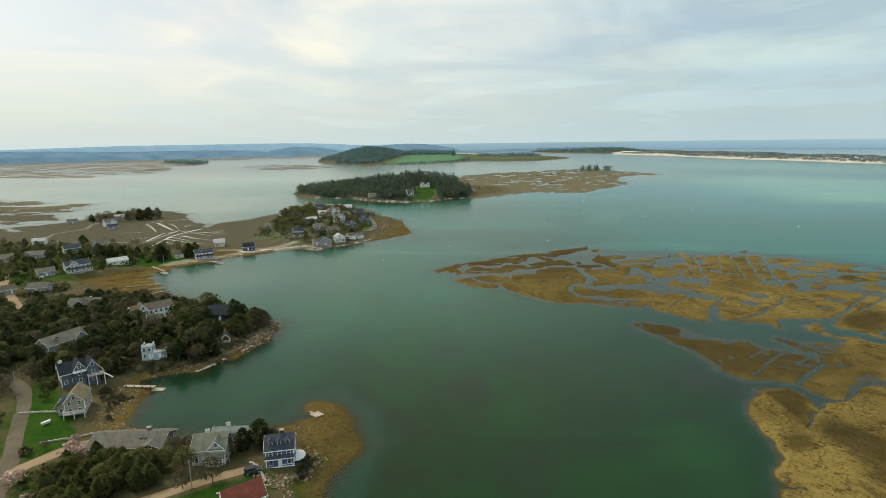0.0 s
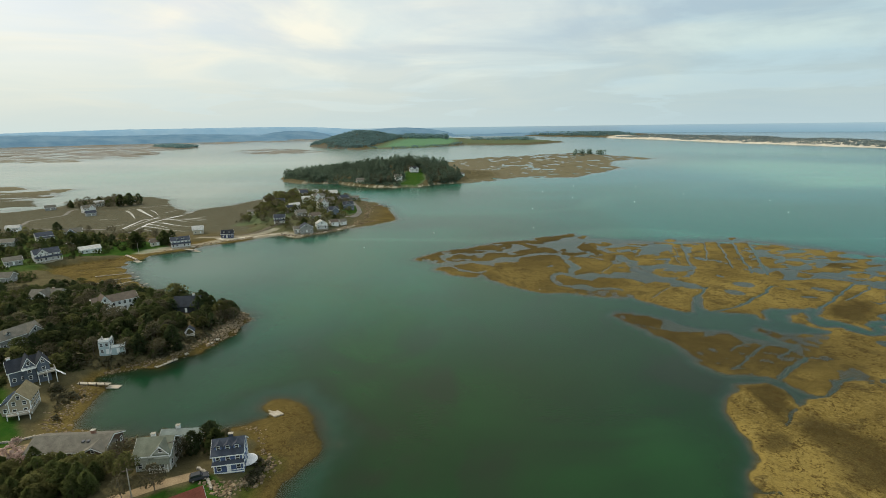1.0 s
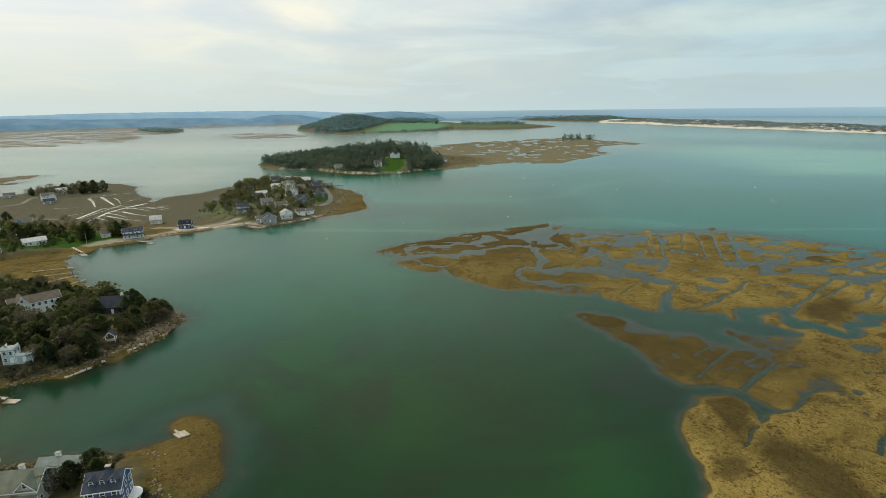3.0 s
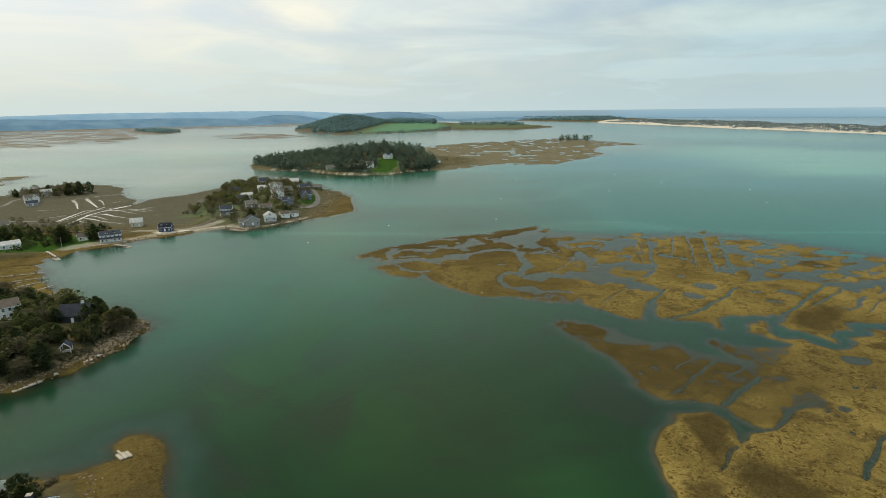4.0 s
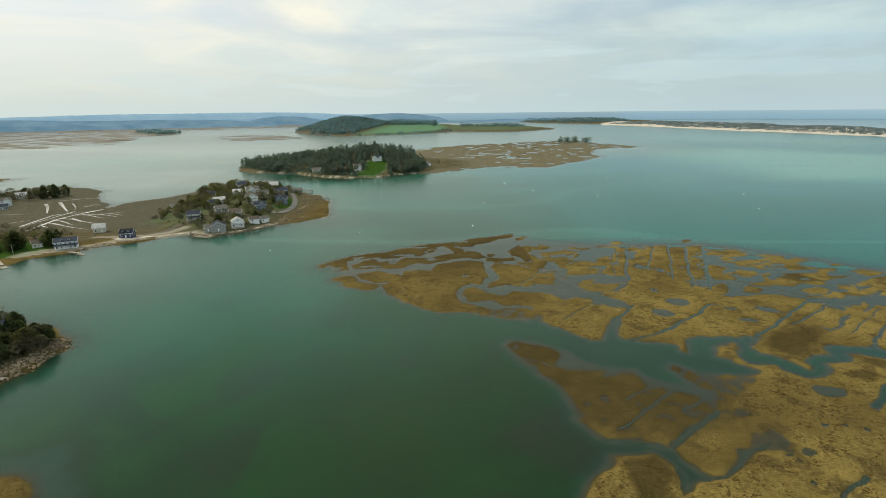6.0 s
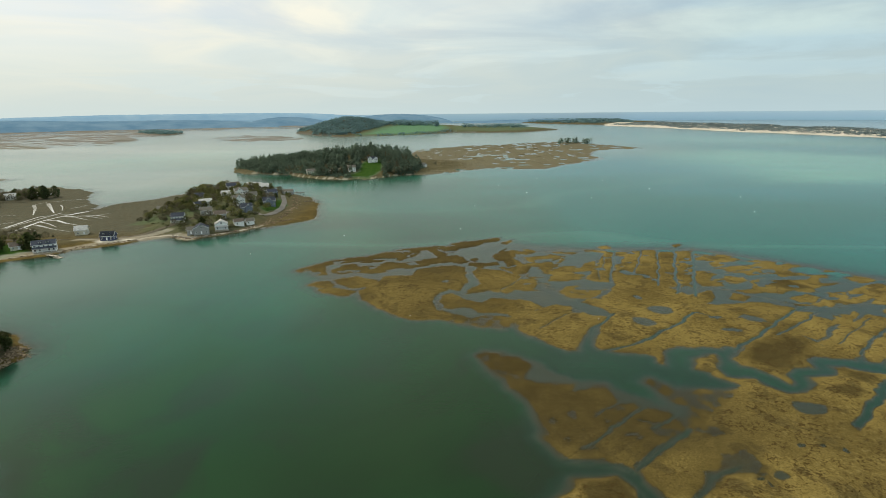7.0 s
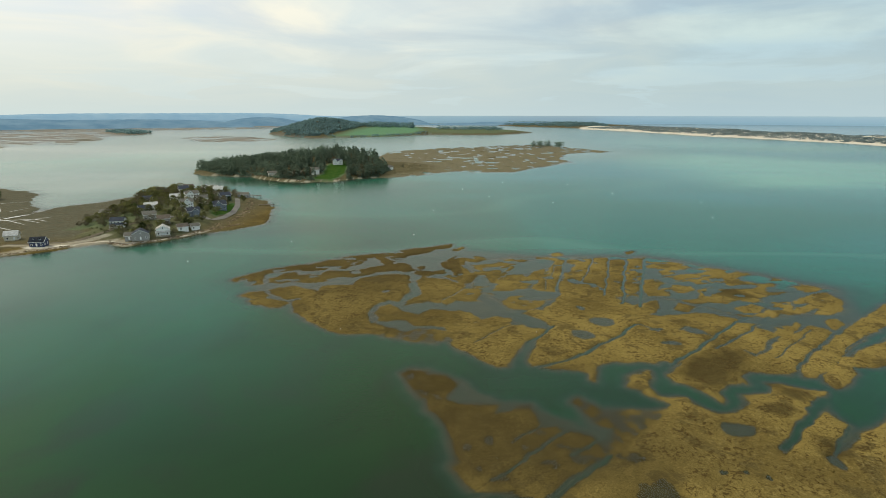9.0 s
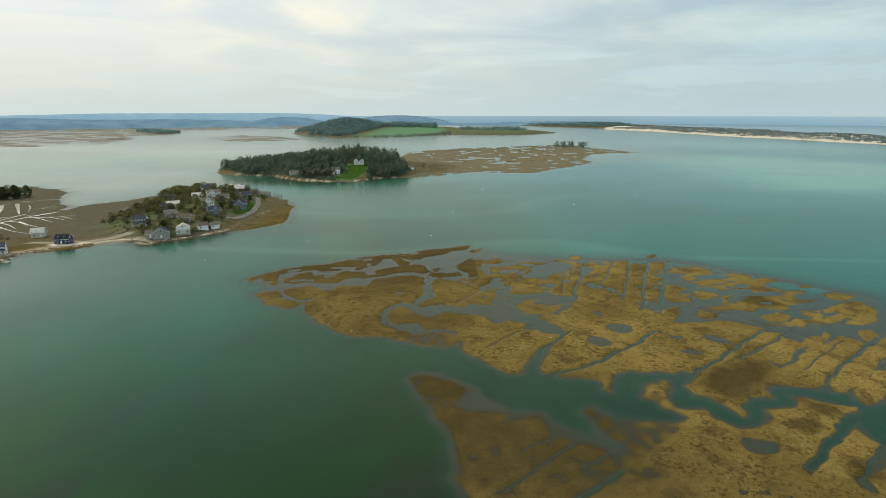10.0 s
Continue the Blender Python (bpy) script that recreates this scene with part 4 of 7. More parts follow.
marsh((-1250, 1461), (-1058, 1409), (-1063, 1545), (-952, 1576), (-998, 1758), (-1102, 1998), (-1183, 2472), (-1361, 2726), (-1707, 3000), (-2600, 3300),
      (-3200, 2600), (-2200, 1500), holes=(20, 0.53, 0.1))
marsh((-826, 1935), (-696, 1761), (-604, 1709), (-511, 1756), (-462, 1852), (-597, 2051), (-776, 2193), (-834, 2110), holes=(20, 0.57, 0.1))
marsh((-1500, 2700), (-1000, 3000), (-640, 3300), (-700, 3900), (-2400, 4200), (-2700, 3300), holes=(24, 0.49, 0.0))
land((-1303, 2386), (-1170, 2296), (-1183, 2480), (-1400, 2700), (-1479, 2600), top=4)
# wooded island and its marsh tail
marsh((-12, 780), (47, 812), (111, 846), (184, 855), (251, 905), (311, 1010), (329, 1151), (389, 1229), (463, 1275), (418, 1419), (410, 1500), (341, 1543),
      (258, 1531), (168, 1442), (75, 1388), (3, 1335), (-48, 1228), (-41, 940), top=0.5, holes=(7, 0.63, 0.0))
land((-299, 857), (-250, 804), (-186, 783), (-155, 752), (-96, 727), (-58, 736), (-12, 780), (-1, 833), (-30, 920), (-95, 1010), (-210, 1020), (-300, 960),
     (-317, 900), top=4, steep=0.35, skirt=0.6)
rise(-130, 890, 110, 80, 14)
rise(-75, 925, 75, 55, 11)
# drumlin island
land((-648, 2445), (-484, 2118), (-373, 1996), (-250, 2010), (-128, 2074), (-44, 2154), (49, 2301), (162, 2208), (302, 2225), (411, 2318), (532, 2493), (421, 2700),
     (363, 2916), (64, 3000), (-274, 3000), (-560, 2900), (-680, 2650), top=5)
rise(-420, 2420, 150, 260, 50)
rise(-130, 2540, 210, 230, 24)
rise(160, 2540, 200, 200, 8)
rise(330, 2520, 120, 120, 8)
# barrier beach with dunes, and the low neck behind it
land((882, 3034), (1021, 2654), (1091, 2229), (1167, 1964), (1228, 1756), (1278, 1552), (1314, 1364), (1360, 1000), (1900, 900), (1640, 1625), (1660, 1986), (1620, 2269),
     (1590, 2629), (1550, 3445), (1420, 4600), (1100, 4600), (913, 3345), top=7, steep=0.09)
land((496, 4003), (663, 3557), (913, 3145), (1000, 3200), (1450, 4650), (700, 4700), top=7)
H += np.where(H > 2.0, ZONE["sand"], 0)
zone("sand", (870, 3040), (1010, 2654), (1080, 2229), (1155, 1964), (1216, 1756), (1266, 1552), (1300, 1364), (1340, 1000), (1900, 900), (1660, 1625), (1680, 1986),
     (1640, 2269), (1610, 2629), (1200, 3445), (980, 3300), soft=20)
DUNE = ZONE["sand"] > 0.5
H += np.where(DUNE & (H > 1.5), 9 * np.clip(fbm(X, Y, 130, 91) - 0.45, 0, 1) * 2, 0)
# drowned sand flats in the sound
zone("sand", (430, 930), (498, 1124), (648, 1185), (764, 1083), (900, 1000), (900, 600), (526, 615), (447, 676), (439, 793), soft=160, amount=0.75)
zone("sand", (700, 1900), (1000, 1700), (1150, 1300), (900, 1250), (600, 1500), soft=260, amount=0.5)
zone("sand", (-600, 900), (-350, 1100), (-500, 1500), (-900, 1400), (-1000, 1000), soft=300, amount=0.45)
BRIGHT = 0.85 * np.clip(ZONE["sand"] * (H < -0.3) * np.clip(fbm(X * 0.35, Y, 150, 37, 4) * 3.4 - 0.75, 0, 1), 0, 1)
# haze over the far western flats, put in as a faint sand tint
zone("sand", (-1250, 1440), (-1040, 1390), (-930, 1576), (-1100, 2000), (-1360, 2740), (-640, 3290), (-700, 3900), (-2600, 4200), (-3200, 2600), (-2200, 1480), soft=40, amount=0.14)
zone("sand", (-840, 1940), (-696, 1745), (-600, 1690), (-440, 1852), (-776, 2210), soft=20, amount=0.14)
zone_line("sand", 1.6, (-236, 344), (-222, 356), (-205, 376), (-188, 384), (-180, 396))
zone_line("sand", 2, (-180, 398), (-166, 401), (-149, 391), (-138, 402), (-126, 414), (-112, 434))
zone_line("sand", 6, (-208, 383), (-192, 390))
zone_line("sand", 11, (-246, 342), (-222, 358), (-205, 380), (-188, 389), (-166, 401), (-150, 393), amount=0.34)
zone_line("sand", 7, (-225, 386), (-205, 390), (-188, 398), (-176, 412), amount=0.36)
zone_line("sand", 0.5, (-250, 806), (-186, 786), (-155, 755), (-96, 730), (-58, 739), (-12, 783))
FLAT = np.clip((Y - 190 + 0.25 * X) / 500, 0, 1) * np.clip(0.10 + 1.45 * fbm(X * 0.45, Y, 170, 31, 4), 0, 1)
# darker off island and point: their shore reflections put into the water colour
FLAT *= 1 - 0.95 * np.exp(-(((X + 170) / 150) ** 2 + ((Y - 735) / 45) ** 4))
FLAT *= 1 - 0.85 * np.exp(-(((X + 175) / 85) ** 4 + ((Y - 382) / 24) ** 4))
FLAT *= 1 - 0.5 * np.clip((-X - 150) / 150, 0, 1)
# the sky's grey reflection put into the water colour west of the point
SKY_SHEEN = np.clip(0.55 * np.clip((-X - 200) / 150, 0, 1) * (H < -0.3) * np.clip((Y - 420) / 150, 0, 1) * fbm(X * 0.4, Y, 200, 33, 4) * 2, 0, 1)
SKY_SHEEN = np.maximum(SKY_SHEEN, 0.42 * np.clip((Y - 950) / 250, 0, 1) * np.clip((650 - X) / 300, 0, 1) * (H < -0.3))
SKY_SHEEN = np.maximum(SKY_SHEEN, 0.5 * np.exp(-(((X - 190) / 230) ** 4 + ((Y - 1130) / 330) ** 4)) * (H < 0) * (H > -0.6))
BRIGHT = np.maximum(BRIGHT, 0.10 * np.clip(1 - np.abs(fbm(X * 0.4, Y, 230, 39, 3) - 0.52) * 34, 0, 1) * (Y > 300))
FLAT = np.maximum(FLAT, 0.06 * np.clip((Y - 150) / 50, 0, 1) * np.clip((X - 40) / 40, 0, 1))
FLAT = np.maximum(FLAT, 0.42 * np.clip((Y - 215) / 90, 0, 1) * np.clip((X - 20) / 120, 0, 1))
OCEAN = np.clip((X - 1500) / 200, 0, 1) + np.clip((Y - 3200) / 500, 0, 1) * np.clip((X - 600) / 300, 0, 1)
FLAT = np.maximum(FLAT, 0.30 * np.clip((60 - X) / 90, 0, 1) * np.clip((Y - 140) / 130, 0, 1) * np.clip(fbm(X, Y, 90, 49) * 2 - 0.3, 0, 1))
# silty water in the creeks, over the drowned marsh and in the coves
SILT = np.clip((H + 1.3) / 1.0, 0, 1) * (Y < 420) * (0.36 + 0.36 * (X < -60))
SILT = np.maximum(SILT, 0.60 * np.clip((-80 - X) / 60, 0, 1) * np.clip((420 - Y) / 120, 0, 1))
# clouded water over the drowned turf and in the ditches
MUDDY = 0.7 * np.clip((H + 0.50) / 0.2, 0, 1) * (X > -60) * (Y < 430)
# cove water under the trees, their dark reflection put into its colour
COVE = np.clip((178 - Y) / 20, 0, 1) * np.clip((-105 - X) / 20, 0, 1)
FLAT *= 1 - 0.9 * COVE
FLAT = np.maximum(FLAT, 0.34 * np.exp(-(((X + 108) / 62) ** 2 + ((Y - 232) / 55) ** 2)))
SKY_SHEEN = np.maximum(SKY_SHEEN, 0.16 * np.exp(-(((X + 195) / 60) ** 2 + ((Y - 300) / 50) ** 2)) * (H < -0.3))
SILT *= 1 - 0.75 * COVE
# greener water over the weed beds off the near marsh
GREEN = 0.26 * np.exp(-(((X - 8) / 32) ** 2 + ((Y - 108) / 40) ** 2))
for gx, gy, rx, ry in ((-72, 159, 26, 34), (26.4, 106.4, 14, 34), (-107.8, 221.3, 40, 30)):
    GREEN = np.maximum(GREEN, 0.48 * np.exp(-(((X - gx) / rx) ** 2 + ((Y - gy) / ry) ** 2)))
# dark weed on the bed off the neck, and dun water over the deeps
wx, wy = -46.9, 88.4
WEED_REFLECTION = 0.8 * np.exp(-(((X - wx) / 13) ** 2 + ((Y - wy) / 9) ** 2)) * np.clip(fbm(X, Y, 7, 57) * 3 - 0.9, 0, 1)
WEED_REFLECTION = np.maximum(WEED_REFLECTION, 0.45 * np.exp(-(((X - -1.4) / 26) ** 2 + ((Y - 126.7) / 40) ** 2)))
# dark shore reflections below the ledges and walls, painted into the water colour
ZONE["weed_reflection"] = np.zeros_like(H)
zone_line("weed_reflection", 9, (-152, 146), (-141, 151), (-132, 158), (-125, 168), (-121, 179), (-119, 190), amount=0.7)
zone_line("weed_reflection", 22, (-300, 845), (-252, 796), (-188, 775), (-155, 743), (-96, 718), (-56, 727), (-6, 774), amount=0.7)
zone_line("weed_reflection", 12, (-172, 392), (-150, 384), (-136, 393), (-122, 406), (-108, 428), amount=0.7)
zone_line("weed_reflection", 10, (-232, 338), (-216, 346), (-207, 364), (-196, 370), (-184, 378), amount=0.7)
WEED_REFLECTION = np.maximum(WEED_REFLECTION, ZONE.pop("weed_reflection") * (H < 0))
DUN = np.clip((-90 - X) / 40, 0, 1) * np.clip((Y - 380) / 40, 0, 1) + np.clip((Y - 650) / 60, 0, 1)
brown((67.5, 135.6), (77.4, 137.6), (81.1, 131.4), (76.4, 120.2), (69.8, 116.9), (69.9, 123.9), (67.8, 129.6), soft=3)
brown((56.1, 108.3), (62.9, 111.4), (67, 107.3), (64.7, 101.6), (57.6, 100.3), (54.5, 101.7), soft=4)
brown((76.7, 116.8), (83.4, 111.8), (86.5, 105.7), (88.6, 94.8), (76.7, 81.1), (70.3, 85.4), (69.4, 91.2), (70, 100.2), (69.6, 108.8), soft=5)
brown((142.4, 204.1), (154.8, 215.1), (169.2, 222.2), (173.9, 217.3), (160.8, 199.9), (148.1, 190.5), (144.4, 198), soft=6)
brown((168.2, 190.3), (177.5, 193.2), (181.5, 188.5), (176.1, 183.4), (170.2, 185.1), soft=3)
brown((158.2, 180.2), (168.6, 182.8), (169.2, 178.6), (162, 175.5), (157, 175.6), soft=3)
brown((163.9, 164.3), (168.8, 160.4), (167.3, 155.6), (161.2, 154.5), (160.2, 158), soft=3)
brown((192.6, 288.2), (211.7, 294.3), (220.4, 277.9), (205.3, 278.1), soft=4)
DROWNED = np.clip((122 - X) / 22, 0, 1) * np.clip((Y - 146) / 8, 0, 1) * np.clip((212 - Y) / 6, 0, 1)
GOLD = (0.52 + 0.38 * np.clip((X - 50) / 90, 0, 1) - 0.40 * np.clip((Y - 300) / 20, 0, 1) * (X < 75)) * (1 - 0.80 * DROWNED)
GOLD = np.maximum(GOLD, 0.95 * np.clip((142 - Y) / 10, 0, 1))
GOLD *= 1 - 0.32 * np.clip((Y - 144) / 6, 0, 1) * np.clip((188 - Y) / 14, 0, 1) * np.clip((165 - X) / 20, 0, 1)
GOLD = GOLD * (1 - 0.9 * BARE) * np.clip(0.55 + 1.5 * (fbm(X, Y, 34, 45) - 0.25), 0, 1) * (X > -60)
GOLD += np.clip((-60 - X) / 20, 0, 1) * (0.36 + 0.12 * ((Y > 228) & (Y < 350))) * (Y < 700)
# uplands are leaf litter and rough grass; lawns are cut green
ZONE["wood"] = np.clip((H - 1.0) / 0.8, 0, 1) * (1 - np.clip(ZONE["sand"] * 1.2, 0, 1))
zone("lawn", (-179, 117), (-189, 134), (-183, 140), (-166, 128), (-158, 116), (-150, 107), (-152, 101), (-151, 93), (-157, 93))
zone("lawn", (-200, 120), (-190, 122), (-168, 100), (-160, 86), (-190, 86))
zone("lawn", (-92, 88), (-84, 88), (-80, 84), (-86, 80), (-96, 84), soft=2)
zone("lawn", (-152, 84), (-146, 88), (-132, 70), (-138, 64), soft=3, amount=0.8)
zone("lawn", (-108, 78), (-96, 84), (-92, 80), (-100, 72), soft=2)
zone("lawn", (-79, 100), (-74, 98), (-74, 82), (-78, 76), (-80, 90), soft=4, amount=0.55)
zone("lawn", (-316, 335), (-285, 316), (-262, 326), (-243, 342), (-235, 356), (-262, 372), (-312, 379))
zone("lawn", (-330, 262), (-300, 262), (-276, 286), (-300, 312), (-340, 300), soft=6, amount=0.8)
zone("lawn", (-390, 300), (-330, 300), (-300, 320), (-330, 395), (-400, 390), amount=0.7)
zone("lawn", (-122, 480), (-117, 520), (-128, 545), (-136, 520), (-130, 485), soft=3)
zone("lawn", (-196, 410), (-150, 400), (-124, 420), (-118, 500), (-132, 580), (-165, 622), (-215, 620), (-225, 540), soft=10, amount=0.15)
zone("lawn", (-220, 440), (-190, 430), (-165, 450), (-190, 520), (-225, 490), soft=8, amount=0.35)
zone("lawn", (-94, 738), (-62, 738), (-60, 790), (-74, 840), (-96, 836), (-94, 780), soft=6)
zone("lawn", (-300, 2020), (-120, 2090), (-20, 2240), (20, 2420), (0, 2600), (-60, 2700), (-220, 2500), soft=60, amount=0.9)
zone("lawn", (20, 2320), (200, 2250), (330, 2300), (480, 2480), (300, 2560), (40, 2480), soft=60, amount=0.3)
H[...] = np.where(H > 0.25, H + 0.10 * (fbm(X, Y, 3.0, 97) - 0.5), H)
# no turf lies exactly at the water's level
H[...] = np.where(np.abs(H) < 0.035, np.where(H > -0.01, 0.035, -0.035), H)


DUN *= 1 - ZONE["lawn"] * (Y < 1500)


def gz(x, y):
    """Height of the ground."""
    i = int(np.clip(np.searchsorted(GX, x) - 1, 0, len(GX) - 2))
    j = int(np.clip(np.searchsorted(GY, y) - 1, 0, len(GY) - 2))
    u, v = (x - GX[i]) / (GX[i + 1] - GX[i]), (y - GY[j]) / (GY[j + 1] - GY[j])
    return float((H[j, i] * (1 - u) + H[j, i + 1] * u) * (1 - v) + (H[j + 1, i] * (1 - u) + H[j + 1, i + 1] * u) * v)


def make_ground():
    ny, nx = X.shape
    me = bpy.data.meshes.new("ground")
    k = np.arange(nx * ny).reshape(ny, nx)
    quads = np.stack([k[:-1, :-1], k[:-1, 1:], k[1:, 1:], k[1:, :-1]], -1).reshape(-1, 4)
    me.vertices.add(nx * ny)
    me.vertices.foreach_set("co", np.stack([X, Y, H], -1).astype(np.float32).ravel())
    me.loops.add(quads.size)
    me.loops.foreach_set("vertex_index", quads.astype(np.int32).ravel())
    me.polygons.add(len(quads))
    me.polygons.foreach_set("loop_start", np.arange(0, quads.size, 4, dtype=np.int32))
    me.polygons.foreach_set("use_smooth", np.ones(len(quads), bool))
    me.update(calc_edges=True)
    me.validate()
    at = me.attributes.new("zone", "FLOAT_COLOR", "POINT")
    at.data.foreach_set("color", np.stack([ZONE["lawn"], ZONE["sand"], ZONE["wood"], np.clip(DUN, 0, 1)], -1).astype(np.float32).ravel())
    gold = me.attributes.new("gold", "FLOAT", "POINT")
    gold.data.foreach_set("value", np.clip(GOLD, 0, 1).astype(np.float32).ravel())
    me.materials.append(M_GROUND)
    tagged(new("ground", me), "tidal ground of golden marsh grass, mud and upland", "ground", kind="structure")


make_ground()
def make_water():
    """The sheet of water at high tide; it carries its own depth and the pale flats under it."""
    ci = np.array([k for k in range(len(GX)) if (45 < GX[k] < 255) or k % 2 == 0 or k == len(GX) - 1])
    ri = np.array([k for k in range(len(GY)) if (120 < GY[k] < 360) or k % 2 == 0 or k == len(GY) - 1])
    x, y, h = X[np.ix_(ri, ci)], Y[np.ix_(ri, ci)], H[np.ix_(ri, ci)]
    ny, nx = x.shape
    k = np.arange(nx * ny).reshape(ny, nx)
    quads = np.stack([k[:-1, :-1], k[:-1, 1:], k[1:, 1:], k[1:, :-1]], -1).reshape(-1, 4)
    wet = h.ravel() < 0.35
    quads = quads[wet[quads].any(1)]
    me = bpy.data.meshes.new("water")
    me.vertices.add(nx * ny)
    me.vertices.foreach_set("co", np.stack([x, y, 0 * x], -1).astype(np.float32).ravel())
    me.loops.add(quads.size)
    me.loops.foreach_set("vertex_index", quads.astype(np.int32).ravel())
    me.polygons.add(len(quads))
    me.polygons.foreach_set("loop_start", np.arange(0, quads.size, 4, dtype=np.int32))
    me.update(calc_edges=True)
    at = me.attributes.new("bed", "FLOAT_COLOR", "POINT")
    pick = np.ix_(ri, ci)
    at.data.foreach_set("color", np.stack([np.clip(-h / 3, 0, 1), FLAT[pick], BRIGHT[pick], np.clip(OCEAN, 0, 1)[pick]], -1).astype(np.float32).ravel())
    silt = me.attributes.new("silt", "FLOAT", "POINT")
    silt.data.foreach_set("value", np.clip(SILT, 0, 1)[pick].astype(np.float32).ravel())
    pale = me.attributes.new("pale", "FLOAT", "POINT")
    pale.data.foreach_set("value", SKY_SHEEN[pick].astype(np.float32).ravel())
    weed_reflection = me.attributes.new("weed_reflection", "FLOAT", "POINT")
    weed_reflection.data.foreach_set("value", WEED_REFLECTION[pick].astype(np.float32).ravel())
    mud = me.attributes.new("mud", "FLOAT", "POINT")
    mud.data.foreach_set("value", np.clip(MUDDY, 0, 1)[pick].astype(np.float32).ravel())
    green = me.attributes.new("green", "FLOAT", "POINT")
    green.data.foreach_set("value", GREEN[pick].astype(np.float32).ravel())
    me.materials.append(M_WATER)
    tagged(new("water", me), "calm green tidal water under a pale sky", "water", kind="structure")


make_water()


# ---- distance ----
def sea_backdrop():
    v, f = [], []
    n = 48
    for k in range(n + 1):
        a = radians(-75 + 150 * k / n)
        for z in (-3, 63):
            v.append((4790 * math.sin(a), 4790 * math.cos(a), z))
        if k:
            f.append((2 * k - 2, 2 * k, 2 * k + 1, 2 * k - 1))
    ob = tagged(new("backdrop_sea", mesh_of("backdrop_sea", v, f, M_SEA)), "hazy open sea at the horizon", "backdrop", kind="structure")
    return ob


sea_backdrop()


def ridge(name, az0, az1, dist, depth, top, seed, material, label, lump=0.6, size=260):
    """A long low hill at the horizon, as a rounded bank with an uneven wooded crest."""
    n = int((az1 - az0) * 10)
    v, f = [], []
    prof = ((0.0, 0.0), (0.12, 0.45), (0.35, 0.85), (0.6, 1.0), (1.0, 0.0))
    for k in range(n + 1):
        u = k / n
        a = radians(az0 + (az1 - az0) * u)
        edge = math.sin(math.pi * min(1, max(0, u))) ** 0.6
        s = dist * a
        crest = top * edge * (1 - lump + 2 * lump * float(fbm(np.array([s]), np.array([0.0]), size * 4, seed, 2)[0]))
        crest += 5 * edge * float(fbm(np.array([s]), np.array([7.0]), 30, seed + 3, 3)[0])
        for q, h in prof:
            d = dist + q * depth
            v.append((d * math.sin(a), d * math.cos(a), -1 + crest * h))
        if k:
            for i in range(4):
                b = 5 * k + i
                f.append((b - 5, b, b + 1, b - 4))
    tagged(new(name, mesh_of(name, v, f, material)), label, "hill", kind="structure")


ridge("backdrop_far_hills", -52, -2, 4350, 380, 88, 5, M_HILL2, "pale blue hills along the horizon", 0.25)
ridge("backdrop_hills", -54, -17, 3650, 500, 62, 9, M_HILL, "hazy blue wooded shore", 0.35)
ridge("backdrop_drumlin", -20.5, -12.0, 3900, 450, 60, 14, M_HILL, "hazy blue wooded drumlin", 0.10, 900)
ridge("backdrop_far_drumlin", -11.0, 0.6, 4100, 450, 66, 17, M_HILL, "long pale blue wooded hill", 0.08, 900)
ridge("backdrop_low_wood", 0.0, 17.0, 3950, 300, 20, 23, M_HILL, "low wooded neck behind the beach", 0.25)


# ---- roads and paths ----
def strip(name, width, material, label, *pts, lift=0.06, step=2.0, taper=False):
    p = np.array(pts, float)
    seg = np.hypot(*np.diff(p, axis=0).T)
    s = np.concatenate([[0], np.cumsum(seg)])
    n = max(3, int(s[-1] / step))
    # smoothed centre line
    u = np.linspace(0, s[-1], n)
    cx, cy = np.interp(u, s, p[:, 0]), np.interp(u, s, p[:, 1])
    for _ in range(6):
        cx[1:-1] = (cx[:-2] + 2 * cx[1:-1] + cx[2:]) / 4
        cy[1:-1] = (cy[:-2] + 2 * cy[1:-1] + cy[2:]) / 4
    tx, ty = np.gradient(cx), np.gradient(cy)
    tl = np.hypot(tx, ty)
    v, f = [], []
    for k in range(n):
        w = width * (0.46 + 0.10 * float(vnoise(cx[k:k + 1], cy[k:k + 1], 6, 5)[0]))
        if taper:
            w *= (1.25 - 0.95 * k / n) * (0.8 + 0.4 * float(vnoise(cx[k:k + 1], cy[k:k + 1], 3.5, 6)[0]))
        for q in (-1.0, -0.5, 0.0, 0.5, 1.0):
            x, y = cx[k] - ty[k] / tl[k] * q * w, cy[k] + tx[k] / tl[k] * q * w
            z = max(gz(x + a, y + b) for a in (-1.3, 0, 1.3) for b in (-1.3, 0, 1.3))
            v.append((x, y, z + lift - (0.10 if abs(q) == 1 else 0)))
        if k:
            for i in range(4):
                b = 5 * k + i
                f.append((b - 5, b - 4, b + 1, b))
    return tagged(new(name, mesh_of(name, v, f, material, True)), label, "road", kind="structure")


strip("road", 4.2, M_ROAD, "pale worn lane along the neck", (-138, 62), (-152, 80), (-159, 93), (-169, 107), (-180, 124), (-188, 134), (-199, 140), (-230, 138))
M_DRIVE = surface("sandy_drive", (0.24, 0.18, 0.11), (0.33, 0.25, 0.16), 0.15, 3.0, 0.95, 0.3, spec=0.1)
strip("driveway", 4.0, M_DRIVE, "pale gravel driveway beside the lawn", (-156, 87), (-151, 93), (-149, 99), (-144, 104))
strip("driveway", 3.6, M_DRIVE, "sandy driveway below the blue house", (-118, 72), (-106, 80), (-98, 86), (-92, 89))
strip("road", 4.5, M_DRIVE, "pale sandy lane through the woods", (-250, 212), (-258, 219), (-283, 243), (-312, 272), (-330, 300), (-350, 318))
strip("road", 4.0, M_TARMAC, "narrow road across the marsh", (-330, 430), (-418, 439), (-438, 480), (-425, 511), (-441, 543), (-440, 556))
